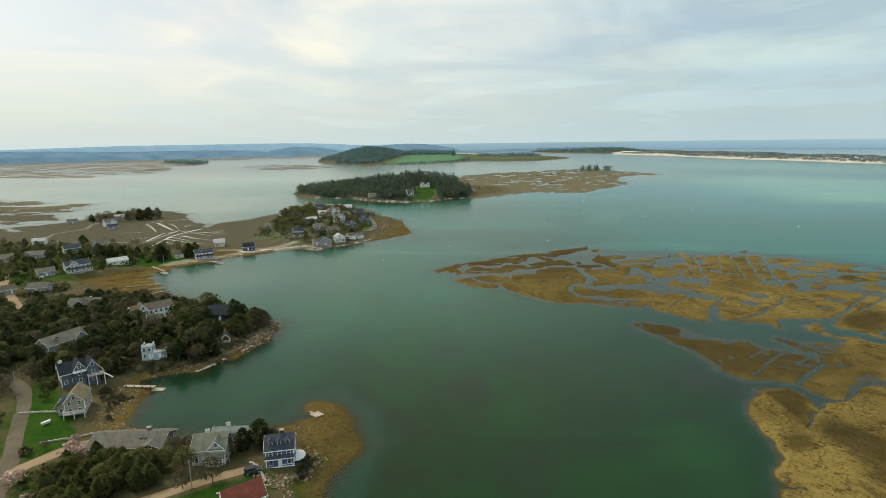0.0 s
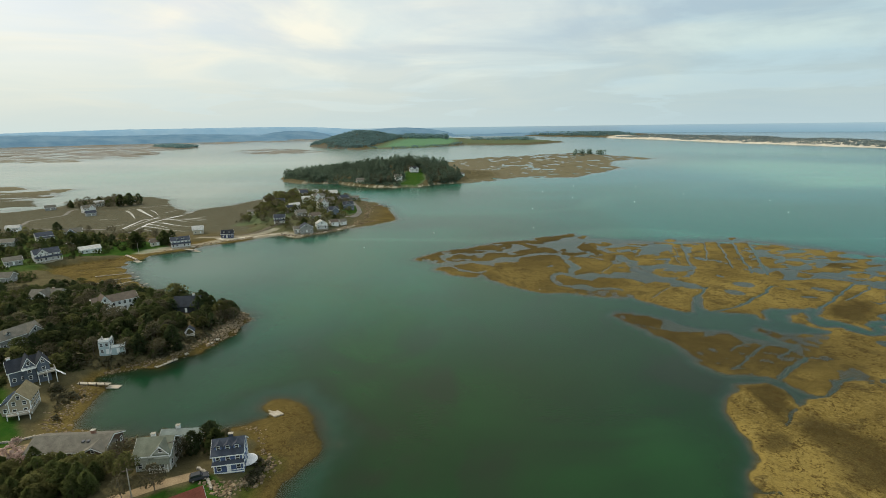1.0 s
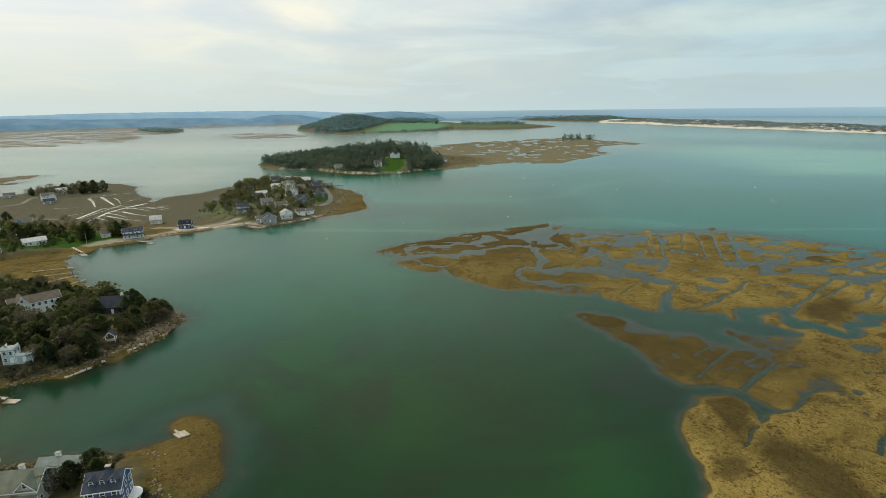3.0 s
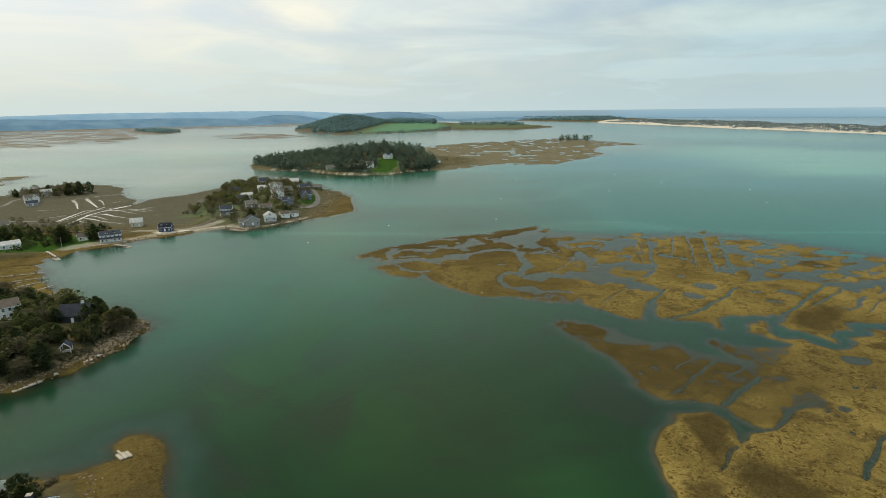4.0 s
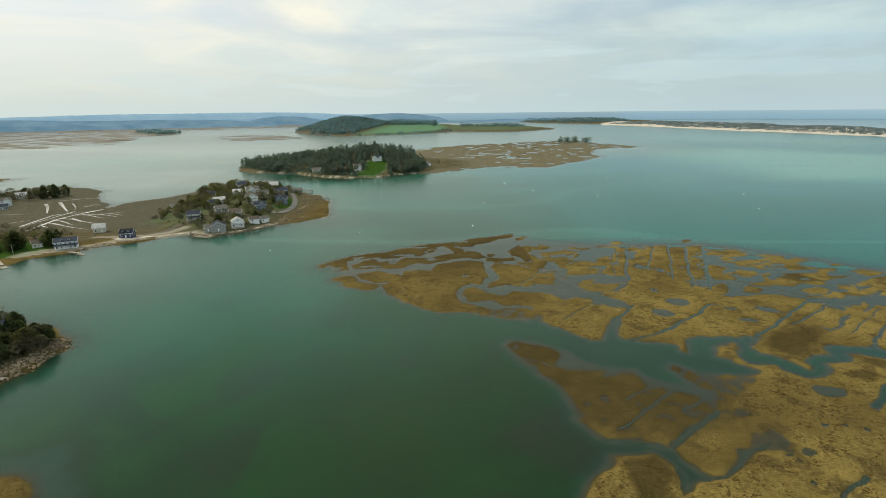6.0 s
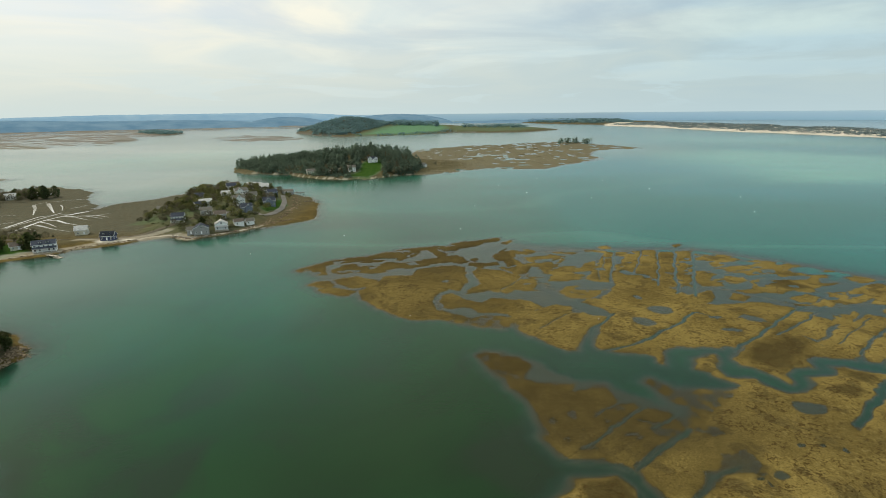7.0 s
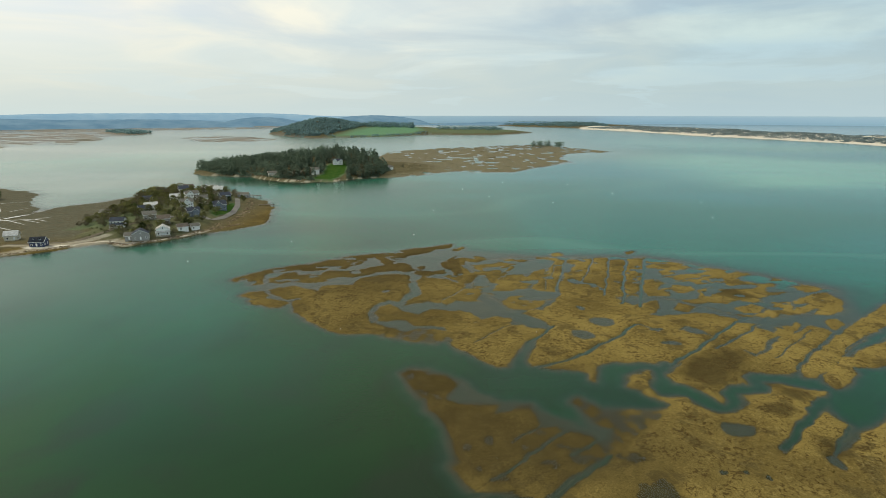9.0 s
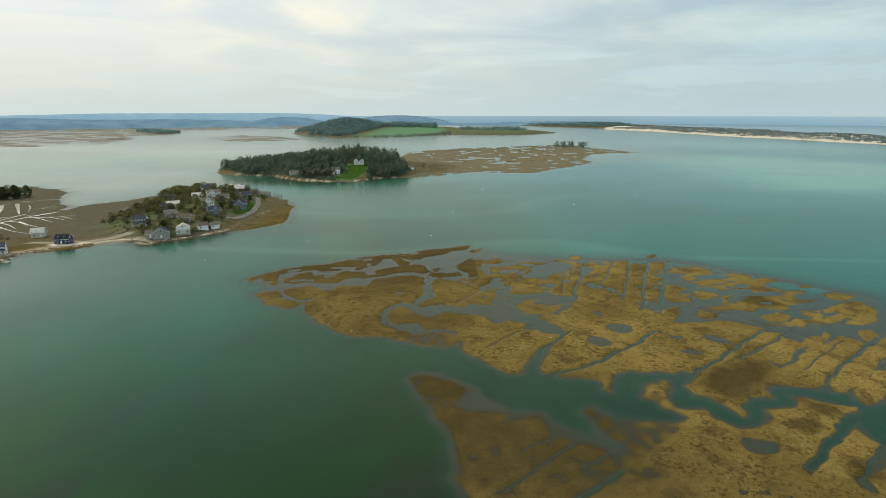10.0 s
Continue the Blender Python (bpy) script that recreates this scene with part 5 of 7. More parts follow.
strip("road", 4.0, M_ROAD, "sandy track behind the strand", (-300, 392), (-264, 389), (-239, 389), (-217, 393), (-194, 400), (-183, 412), (-176, 428), (-168, 440))
strip("road", 4.5, M_TARMAC, "grey road looping round the point", (-157, 449), (-150, 462), (-135, 472), (-121, 464), (-117, 480), (-117, 500), (-125, 536), (-139, 574))


# pale shallow creeks fishboning the marsh behind the strand
M_CREEK = surface("shallow_creek", (0.50, 0.49, 0.44), (0.60, 0.59, 0.54), 0.05, 0.6, 0.12, 0.0, spec=0.5)
for wide, line in (
        (3.5, ((-299, 413), (-308, 459), (-305, 481), (-298, 524))),
        (3.0, ((-317, 430), (-325, 480), (-306, 490))),
        (1.8, ((-305, 444), (-296, 441), (-283, 433))),
        (1.8, ((-309, 456), (-295, 449), (-277, 434))),
        (1.8, ((-307, 463), (-294, 459), (-277, 446))),
        (1.6, ((-304, 434), (-290, 425), (-283, 420))),
        (2.2, ((-303, 478), (-288, 480), (-276, 483), (-270, 494))),
        (1.6, ((-299, 480), (-284, 471), (-269, 461))),
        (1.6, ((-286, 481), (-274, 475), (-262, 468))),
        (1.4, ((-278, 484), (-268, 479), (-259, 472))),
        (4.5, ((-377, 539), (-360, 519), (-338, 488))),
        (4.5, ((-370, 549), (-348, 523), (-324, 495))),
        (1.8, ((-375, 558), (-363, 567), (-351, 577))),
        (1.6, ((-379, 543), (-378, 553), (-376, 555))),
        (1.4, ((-372, 482), (-362, 484), (-351, 485))),
        (1.4, ((-351, 540), (-339, 527), (-324, 505))),
        (1.4, ((-337, 443), (-331, 450), (-328, 457))),
        (1.4, ((-325, 519), (-323, 530), (-321, 536))),
        (2.0, ((-318, 496), (-317, 475), (-316, 451), (-314, 429))),
        (1.6, ((-297, 462), (-276, 447), (-255, 436))),
        (1.5, ((-297, 440), (-275, 427), (-254, 417))),
        ):
    strip("creek", wide, M_CREEK, "pale shallow tidal creek in the marsh", *line, lift=0.02, taper=True)


# ---- houses ----
WIN_FRAME = mesh_of("window", *boxes([(-0.62, -0.07, -0.80, -0.50, 0.03, 0.80), (0.50, -0.07, -0.80, 0.62, 0.03, 0.80), (-0.50, -0.07, 0.68, 0.50, 0.03, 0.80),
                                      (-0.55, -0.11, -0.80, 0.55, 0.03, -0.68), (-0.50, -0.05, -0.04, 0.50, 0.02, 0.04)]), M_TRIM)
WIN_PANE = box_mesh("pane", M_GLASS, (-0.5, -0.03, -0.68, 0.5, 0.015, 0.68))
DOOR_LEAF = box_mesh("door", M_TRIM, (-0.5, -0.06, 0, 0.5, 0.03, 2.05))


def window(parent, x, y, z, turn, size=0.88):
    ob = part("window", WIN_FRAME, parent, at=pose(x, y, z, 0, 0, turn) @ Matrix.Diagonal((size, 1, size, 1)))
    part("pane", WIN_PANE, ob)
    return ob


def gable(L, W, eave, up, base=-2.2):
    """A walled body with its ridge along x."""
    a, b = L / 2, W / 2
    v = [(-a, -b, base), (a, -b, base), (a, b, base), (-a, b, base), (-a, -b, eave), (a, -b, eave), (a, b, eave), (-a, b, eave), (-a, 0, eave + up), (a, 0, eave + up)]
    f = [(0, 1, 5, 4), (2, 3, 7, 6), (1, 2, 6, 9, 5), (3, 0, 4, 8, 7), (4, 5, 9, 8), (6, 7, 8, 9), (0, 3, 2, 1)]
    return v, f


def gable_roof(L, W, eave, up, over=0.45, thick=0.2):
    a, b = L / 2 + over, W / 2
    k = up / b
    lots = []
    for s in (-1, 1):
        e = (b + over) * s
        ze, zr = eave - over * k + 0.06, eave + up + 0.06
        v = [(-a, e, ze), (a, e, ze), (a, 0, zr), (-a, 0, zr), (-a, e, ze + thick), (a, e, ze + thick), (a, 0, zr + thick), (-a, 0, zr + thick)]
        f = [(0, 1, 2, 3), (4, 7, 6, 5), (0, 4, 5, 1), (0, 3, 7, 4), (1, 5, 6, 2)]
        if s > 0:
            f = [tuple(reversed(q)) for q in f]
        lots.append((v, f))
    return merged(*lots)


def rake(x, W, eave, up, over=0.45):
    """A pair of sloping boards under a gable's roof edge."""
    k = up / (W / 2)
    e, lots = W / 2 + over, []
    for s in (-1, 1):
        p = [(s * e, eave - over * k - 0.16), (0, eave + up - 0.16), (0, eave + up + 0.12), (s * e, eave - over * k + 0.12)]
        v = [(x - 0.04, y, z) for y, z in p] + [(x + 0.04, y, z) for y, z in p]
        lots.append((v, [(0, 1, 2, 3), (7, 6, 5, 4), (0, 4, 5, 1), (2, 6, 7, 3), (0, 3, 7, 4)]))
    return merged(*lots)


def turned(vf, m):
    return [tuple(m @ Vector(p)) for p in vf[0]], vf[1]


def house(x, y, ang, L, W, eave, up, wall, roof, label, storeys=2, across=False, chimney=None, dormers=(), back_dormers=(), cross=(), porch=None, deck=None,
          flat=False, skirt=False, every=2.8, name="house", group="shore houses", brick=M_BRICK, z=None, trim=True):
    """A house whose front wall has its middle at (x, y) and runs at ang; across: the ridge runs front to back."""
    r = radians(ang)
    cx, cy = x - math.sin(r) * W / 2, y + math.cos(r) * W / 2
    if z is None:
        z = max(0.8, (gz(x, y) + gz(cx, cy)) / 2 + 0.25)
    top = tagged(new(name, None), label, name.replace("_", " "), group)
    top.matrix_basis = pose(cx, cy, z, 0, 0, ang)
    wm, rm = WALLS[wall], ROOFS[roof]
    spin = pose(0, 0, 0, 0, 0, 90)
    if flat:
        part("wall", mesh_of("wall", *boxes([(-L / 2, -W / 2, -1.2, L / 2, W / 2, eave)]), wm), top)
        part("roof", mesh_of("roof", *boxes([(-L / 2 - 0.15, -W / 2 - 0.15, eave, L / 2 + 0.15, W / 2 + 0.15, eave + 0.25)]), rm), top)
        rails = [(sx * (L / 2 - 0.1) - 0.05, -W / 2, eave + 0.25, sx * (L / 2 - 0.1) + 0.05, W / 2, eave + 1.2) for sx in (-1, 1)]
        for rail in rails:
            part("rail", box_mesh("rail", M_TRIM, rail), top)
        part("rail", box_mesh("rail", M_TRIM, (-L / 2, -W / 2 - 0.05, eave + 0.25, L / 2, -W / 2 + 0.05, eave + 1.2)), top)
    else:
        body, lid = (gable(W, L, eave, up), gable_roof(W, L, eave, up)) if across else (gable(L, W, eave, up), gable_roof(L, W, eave, up))
        if across:
            body, lid = turned(body, spin), turned(lid, spin)
        part("wall", mesh_of("wall", *body, wm), top)
        part("roof", mesh_of("roof", *lid, rm), top)
        # white boards along the eaves
        if not across and trim:
            k = up / (W / 2)
            for s in (-1, 1):
                e = (W / 2 + 0.47) * s
                zz = eave - 0.45 * k
                part("eave_board", box_mesh("eave_board", M_TRIM, (-L / 2 - 0.46, e - 0.03, zz - 0.06, L / 2 + 0.46, e + 0.03, zz + 0.2)), top)
        for s in (-1, 1) if trim else ():
            board = turned(rake(s * (W / 2 + 0.5), L, eave, up), spin) if across else rake(s * (L / 2 + 0.5), W, eave, up)
            part("rake_board", mesh_of("rake_board", *board, M_TRIM), top)
    if y < 240 and wall not in ("black", "brown"):
        for sx in (-1, 1):
            for sy in (-1, 1):
                part("corner_board", box_mesh("corner_board", M_TRIM, (sx * L / 2 - 0.1, sy * W / 2 - 0.1, -0.3, sx * L / 2 + 0.1, sy * W / 2 + 0.1, eave - 0.05)), top)
    sides = [(L, -W / 2, 0), (W, -L / 2, 90), (L, -W / 2, 180), (W, -L / 2, 270)]
    for length, off, turn in sides:
        n = max(1, int(length / every))
        for s in range(storeys):
            for k in range(n):
                if turn == 0 and s == 0 and k == n // 2 and not deck:
                    continue
                m = pose(0, 0, 0, 0, 0, turn) @ Vector(((k + 0.5) / n * length - length / 2, off - 0.01, 1.35 + 2.45 * s))
                if m.z + 0.72 < eave:
                    window(top, *m, turn)
        is_gable = (turn in (90, 270)) != across
        if is_gable and not flat and up > 2.2:
            m = pose(0, 0, 0, 0, 0, turn) @ Vector((0, off - 0.01, eave + up * 0.32))
            window(top, *m, turn, 0.8)
    if not deck:
        n = max(1, int(L / every))
        part("door", DOOR_LEAF, top, at=pose((n // 2 + 0.5) / n * L - L / 2, -W / 2 - 0.01, 0.15))
    if chimney:
        for px, py in chimney:
            h = eave + up * (1 - abs(py) / (W / 2)) if not across else eave + up * (1 - abs(px) / (L / 2))
            ch = part("chimney", box_mesh("chimney", brick, (px - 0.5, py - 0.4, h - 1.2, px + 0.5, py + 0.4, h + 1.3)), top)
            part("cap", box_mesh("cap", M_STONE, (px - 0.6, py - 0.5, h + 1.3, px + 0.6, py + 0.5, h + 1.42)), ch)
    for side, spots in ((-1, dormers), (1, back_dormers)):
        for px in spots:
            k = up / (W / 2)
            y0, y1 = side * W * 0.36, side * W * 0.05
            zb, zt = eave + (W / 2 - abs(y0)) * k, eave + up * 0.66
            dw = part("dormer", mesh_of("dormer", *boxes([(px - 0.9, min(y0, y1), zb - 0.3, px + 0.9, max(y0, y1), zt)]), wm), top)
            lid = turned(gable_roof(abs(y1 - y0) + 0.2, 1.8, zt, 0.75, 0.22, 0.12), pose(px, (y0 + y1) / 2, 0, 0, 0, 90))
            part("dormer_roof", mesh_of("dormer_roof", *lid, rm), dw)
            window(dw, px, y0 + side * 0.01, (zb + zt) / 2 + 0.15, 0 if side < 0 else 180, 0.75)
    for px, cw, out, ce, cu in cross:
        # a wing with its own gable at the front
        length = out + W / 2
        m = pose(px, -W / 2 - out + length / 2, 0, 0, 0, 90)
        wing = part("wing", mesh_of("wing", *turned(gable(length, cw, ce, cu), m), wm), top)
        part("wing_roof", mesh_of("wing_roof", *turned(gable_roof(length, cw, ce, cu), m), rm), wing)
        part("rake_board", mesh_of("rake_board", *turned(rake(-length / 2 - 0.5, cw, ce, cu), m), M_TRIM), wing)
        n = max(1, int(cw / 2.4))
        for s in range(max(1, int(ce / 2.7))):
            for k in range(n):
                window(wing, px + (k + 0.5) / n * cw - cw / 2, -W / 2 - out - 0.01, 1.35 + 2.45 * s, 0)
        window(wing, px, -W / 2 - out - 0.01, ce + cu * 0.3, 0, 0.8)
    if skirt:
        # a short roof between the storeys on the front
        v = [(-L / 2 - 0.3, -W / 2 - 0.9, 2.75), (L / 2 + 0.3, -W / 2 - 0.9, 2.75), (L / 2 + 0.3, -W / 2, 3.45), (-L / 2 - 0.3, -W / 2, 3.45)]
        v += [(a, b, c - 0.15) for a, b, c in v]
        part("pent_roof", mesh_of("pent_roof", v, [(0, 1, 2, 3), (7, 6, 5, 4), (0, 4, 5, 1), (1, 5, 6, 2), (3, 7, 4, 0)], rm), top)
    if porch:
        depth, ph, x0, x1 = porch
        b = -W / 2
        part("porch_floor", box_mesh("porch_floor", M_PLANK, (x0, b - depth, -0.9, x1, b - 0.01, 0.12)), top)
        v = [(x0 - 0.3, b - depth - 0.3, ph), (x1 + 0.3, b - depth - 0.3, ph), (x1 + 0.3, b - 0.01, ph + 0.7), (x0 - 0.3, b - 0.01, ph + 0.7)]
        v += [(a, q, c + 0.16) for a, q, c in v]
        part("porch_roof", mesh_of("porch_roof", v, [(3, 2, 1, 0), (4, 5, 6, 7), (0, 1, 5, 4), (1, 2, 6, 5), (3, 0, 4, 7)], rm), top)
        n = max(2, int((x1 - x0) / 2.4) + 1)
        for k in range(n):
            px = x0 + 0.1 + (x1 - x0 - 0.2) * k / (n - 1)
            part("post", box_mesh("post", M_TRIM, (px - 0.09, b - depth + 0.02, 0.12, px + 0.09, b - depth + 0.2, ph)), top)
        part("rail", box_mesh("rail", M_TRIM, (x0, b - depth + 0.08, 0.85, x1, b - depth + 0.14, 0.95)), top)
    if deck:
        depth, dh, x0, x1 = deck
        b = -W / 2
        part("deck_floor", box_mesh("deck_floor", M_PLANK, (x0, b - depth, dh - 0.2, x1, b - 0.01, dh)), top)
        n = max(2, int((x1 - x0) / 2.2) + 1)
        for k in range(n):
            px = x0 + 0.1 + (x1 - x0 - 0.2) * k / (n - 1)
            part("post", box_mesh("post", M_TRIM, (px - 0.1, b - depth + 0.03, -2.5, px + 0.1, b - depth + 0.23, dh + 1.0)), top)
        part("rail", box_mesh("rail", M_TRIM, (x0, b - depth + 0.1, dh + 0.88, x1, b - depth + 0.16, dh + 1.0)), top)
        part("rail", box_mesh("rail", M_TRIM, (x0, b - depth + 0.1, dh + 0.4, x1, b - depth + 0.16, dh + 0.48)), top)
        for sx in (x0, x1 - 0.06):
            part("rail", box_mesh("rail", M_TRIM, (sx, b - depth, dh + 0.88, sx + 0.06, b - 0.02, dh + 1.0)), top)
    return top


HOMES = [(-166, 138, 4.0), (-135.6, 178.2, 3.5), (-132.5, 173.5, 4.5), (-160, 142, 4.5), (-153, 142, 4.0)]


def home(*args, yard=0.0, **kw):
    if yard:
        a, off = radians(args[2]), yard * 0.8
        HOMES.append((args[0] + math.sin(a) * off, args[1] - math.cos(a) * off, yard))
    HOMES.append((args[0] - math.sin(radians(args[2])) * args[4] / 2, args[1] + math.cos(radians(args[2])) * args[4] / 2, max(args[3], args[4]) / 2))
    return house(*args, **kw)


blue = home(-84.3, 90.6, 12, 7, 6.6, 5.1, 2.4, "blue", "slate", "blue clapboard house with white trim and slate roof", dormers=(-2.2, 0.0, 2.2), skirt=True, every=1.9, chimney=((0.5, 0.4),), brick=ROOFS["slate"])
part("base_board", box_mesh("base_board", M_TRIM, (-3.62, -3.42, -0.2, 3.62, -3.3, 0.12)), blue)
part("eave_band", box_mesh("eave_band", M_TRIM, (-3.85, -4.26, 2.56, 3.85, -4.18, 2.78)), blue)
for k in range(2):
    part("window_band", box_mesh("window_band", M_TRIM, (0.2 + 1.7 * k, -3.4, 0.45, 1.7 + 1.7 * k, -3.31, 0.62)), blue)
v, f = tube([(0, 0, -2.2), (0, 0, -0.05)], [0.25, 0.25], 8)
disc = [(2.6 * math.sin(a), 2.6 * math.cos(a), 0.0) for a in np.linspace(0, math.pi, 13)]
dv = disc + [(x, y, -0.25) for x, y, _ in disc]
df = [tuple(range(12, -1, -1)), tuple(range(13, 26))] + [(k, k + 1, k + 14, k + 13) for k in range(12)]
part("round_deck", mesh_of("round_deck", dv, df, M_HULL), blue, "white half-round deck", pose(3.7, 0.5, 0.5))
part("deck_post", mesh_of("deck_post", v, f, M_TRIM), blue, at=pose(5.6, 0.5, 0.5))
home(-103.6, 91.2, 8, 8.2, 7.6, 4.3, 2.6, "sage", "sage", "sage-green shingled house with a pale roof", cross=((2.2, 3.4, 0.2, 5.0, 1.8),), porch=(1.4, 2.4, -0.6, 4.0), chimney=((-1.5, 2.0),), brick=M_TRIM, every=2.0, yard=4.0)
home(-102.6, 101.8, 4, 9.5, 5.0, 2.9, 1.6, "sage", "aqua", "low back house with a pale aqua roof", storeys=1, chimney=((-1.0, 0.6),), brick=M_TRIM)
ranch = home(-129.6, 96.3, 3, 20, 9, 2.7, 2, "brown", "grey", "long low brown ranch house with a grey roof", storeys=1, chimney=((4.5, 1.0),), cross=((7.6, 5.5, 0.8, 2.8, 1.4),), every=2.2, yard=2.0)
for k in range(2):
    part("skylight", box_mesh("skylight", M_GLASS, (3.2 + 1.3 * k, -2.4, 3.72, 3.9 + 1.3 * k, -1.5, 4.28)), ranch, "dark glass skylight")
part("deck", box_mesh("deck", M_PLANK, (-6.0, 4.6, -0.3, 8.0, 8.0, 0.5)), ranch, "weathered plank deck")
for k in range(6):
    part("deck_bench", box_mesh("deck_bench", M_TRIM, (-5.0 + 2.2 * k, 5.4 + 0.9 * (k % 2), 0.51, -3.6 + 2.2 * k, 6.1 + 0.9 * (k % 2), 0.95)), ranch, "white deck bench")
home(-85.4, 70.6, 36, 8.5, 7, 3.9, 2.4, "white", "red", "white house with a weathered red roof", every=1.9)
tan = home(-159.2, 118.8, 22, 5.4, 8, 4.6, 2.9, "tan", "tan", "tan shingled house with a raised front deck", across=True, deck=(3.0, 1.4, -2.6, 3.2), every=1.9, yard=4.5)
v = [(-5.0, -3.4, -1.0), (-2.72, -3.4, -1.0), (-2.72, 3.6, -1.0), (-5.0, 3.6, -1.0), (-5.0, -3.4, 3.2), (-2.72, -3.4, 4.6), (-2.72, 3.6, 4.6), (-5.0, 3.6, 3.2)]
part("side_wing", mesh_of("side_wing", v, boxes([(0, 0, 0, 1, 1, 1)])[1], WALLS["tan"]), tan)
v = [(-5.5, -3.9, 2.98), (-2.3, -3.9, 5.0), (-2.3, 3.9, 5.0), (-5.5, 3.9, 2.98)]
v += [(a, b, c + 0.16) for a, b, c in v]
part("wing_roof", mesh_of("wing_roof", v, boxes([(0, 0, 0, 1, 1, 1)])[1], ROOFS["slate"]), tan)
part("eave_board", box_mesh("eave_board", M_TRIM, (-5.58, -3.95, 2.86, -5.5, 3.95, 3.12)), tan)
for k in range(4):
    y0 = -3.4 + 1.75 * k
    v = [(-5.2, y0, 3.36), (-2.9, y0, 4.81), (-2.9, y0 + 1.6, 4.81), (-5.2, y0 + 1.6, 3.36)]
    v += [(a - 0.05, b, c + 0.08) for a, b, c in v]
    part("solar_panel", mesh_of("solar_panel", v, boxes([(0, 0, 0, 1, 1, 1)])[1], M_SOLAR), tan, "blue glass solar panel")
window(tan, -3.9, -3.42, 1.6, 0, 0.85)
slate_house = home(-171.0, 137.4, 44, 9.6, 7.2, 4.4, 2.8, "dusk", "black", "slate-blue house with white-trimmed gables and decks", cross=((0.6, 3.4, 1.4, 5.6, 2.8), (4.4, 3.4, 2.2, 5.6, 2.6)), chimney=((-4.0, 0.5),), deck=(4.2, 2.6, 2.4, 7.4), brick=M_TRIM, every=2.1, yard=4.5)
part("upper_deck", box_mesh("upper_deck", M_TRIM, (-1.4, -6.6, 4.7, 2.4, -5.2, 4.9), (-1.4, -6.6, 5.5, 2.4, -6.5, 5.62)), slate_house, "white upper balcony")
for k in range(8):
    part("step", box_mesh("step", M_TRIM, (7.4 + 0.3 * k, -7.6, 2.3 - 0.3 * k, 7.75 + 0.3 * k, -6.4, 2.45 - 0.3 * k)), slate_house)
home(-191.0, 161, 68, 14.5, 7.5, 4, 2.4, "grey", "grey", "long grey shingled house among pines", dormers=(-3.5,), cross=((4.6, 4.5, 1.0, 4.2, 2.2),), yard=3.0)
home(-158.0, 158, 14, 3.6, 4.2, 4.7, 0, "ice", "pale", "pale blue flat-roofed cottage with roof-deck railings", flat=True, every=1.6, yard=5.0)
home(-154.0, 159.6, 22, 4.4, 3.2, 2.4, 0, "ice", "pale", "low white cottage wing with a railed deck roof", flat=True, storeys=1, yard=4.5)
home(-177.5, 198.5, 46, 17, 7.5, 4.9, 2.2, "white", "brown", "long white house with brown roof and porch", cross=((-4.6, 4.4, 1.4, 5.6, 3.0),), every=2.0, yard=7.0)
home(-225, 217, 6, 14, 8, 3.1, 2.6, "white", "grey", "white cottage with grey crossed roofs", storeys=1, cross=((0.5, 6.0, 2.0, 3.4, 3.0),), chimney=((2.0, 1.5),), yard=6.0, every=2.0)
home(-147.0, 199, 8, 11, 8.5, 3.0, 3.4, "black", "black", "dark house with a black roof above the ledges", chimney=((2.5, 0.3),), brick=M_HULL, every=20, storeys=1, trim=False, yard=7.5)
home(-298.9, 290.5, 46, 9, 7.5, 2.8, 2, "grey", "grey", "grey shingled cottage beside the marsh", storeys=1)
home(-287, 303.5, 50, 13.5, 8.5, 4.9, 2.6, "white", "slate", "white two-storey house with a long porch", porch=(2.2, 2.7, -7.2, 7.2), cross=((-2.5, 5.0, 0.3, 5.6, 2.4),), every=2.3)
home(-279, 333, 46, 12.5, 7.5, 2.7, 1.8, "white", "pale", "low white cottage on the shore lawn", storeys=1, every=2.2)
home(-337, 368, 48, 10.5, 8, 3.8, 2.4, "white", "slate", "white house with a hipped porch", porch=(2.0, 2.6, -5.4, 5.4))
home(-329, 388, 38, 12, 8, 4, 2.6, "slate", "grey", "grey-blue house behind bare trees", cross=((-2, 5, 1.0, 4.6, 2.6),))
home(-410, 426, 26, 10, 7.5, 2.8, 2, "white", "pale", "low pale cottage near the road", storeys=1)
home(-351, 346, 14, 12, 7.5, 3, 2, "grey", "grey", "grey cottage among hedges", storeys=1)
home(-362, 333, 42, 10, 7.5, 3, 2.2, "white", "grey", "white cottage with a grey roof", storeys=1, porch=(1.8, 2.5, -5, 5))
home(-274.6, 250.6, 12, 10, 7.5, 2.9, 2.1, "grey", "grey", "weathered grey cottage at the wood's edge", storeys=1)
home(-288, 247, 55, 8, 6.5, 2.7, 2, "grey", "brown", "small weathered cottage at the wood's edge", storeys=1)
home(-409, 528, 50, 11.5, 9, 4.8, 2.8, "white", "grey", "large white house on the marsh knoll", cross=((2, 5, 1.0, 5.2, 2.6),))
home(-428, 574, 46, 9.5, 7.5, 3.8, 2.4, "white", "pale", "white house on the marsh knoll")
home(-393, 506, 48, 9.0, 6.5, 2.8, 2.2, "grey", "slate", "low grey cottage on the marsh knoll", storeys=1)
home(-466, 548, 40, 10.0, 6.5, 2.8, 2.2, "grey", "grey", "grey cottage at the edge of the knoll", storeys=1)
home(-227, 355.5, 30, 12.5, 7.5, 4.9, 2.2, "white", "slate", "white beach house with porch and dormer", porch=(2.2, 2.7, -6.0, 6.6), dormers=(-2, 2), every=2.2)
home(-237, 405, 22, 8, 6.5, 3.6, 2.6, "cream", "pale", "small cream cottage on the strand")
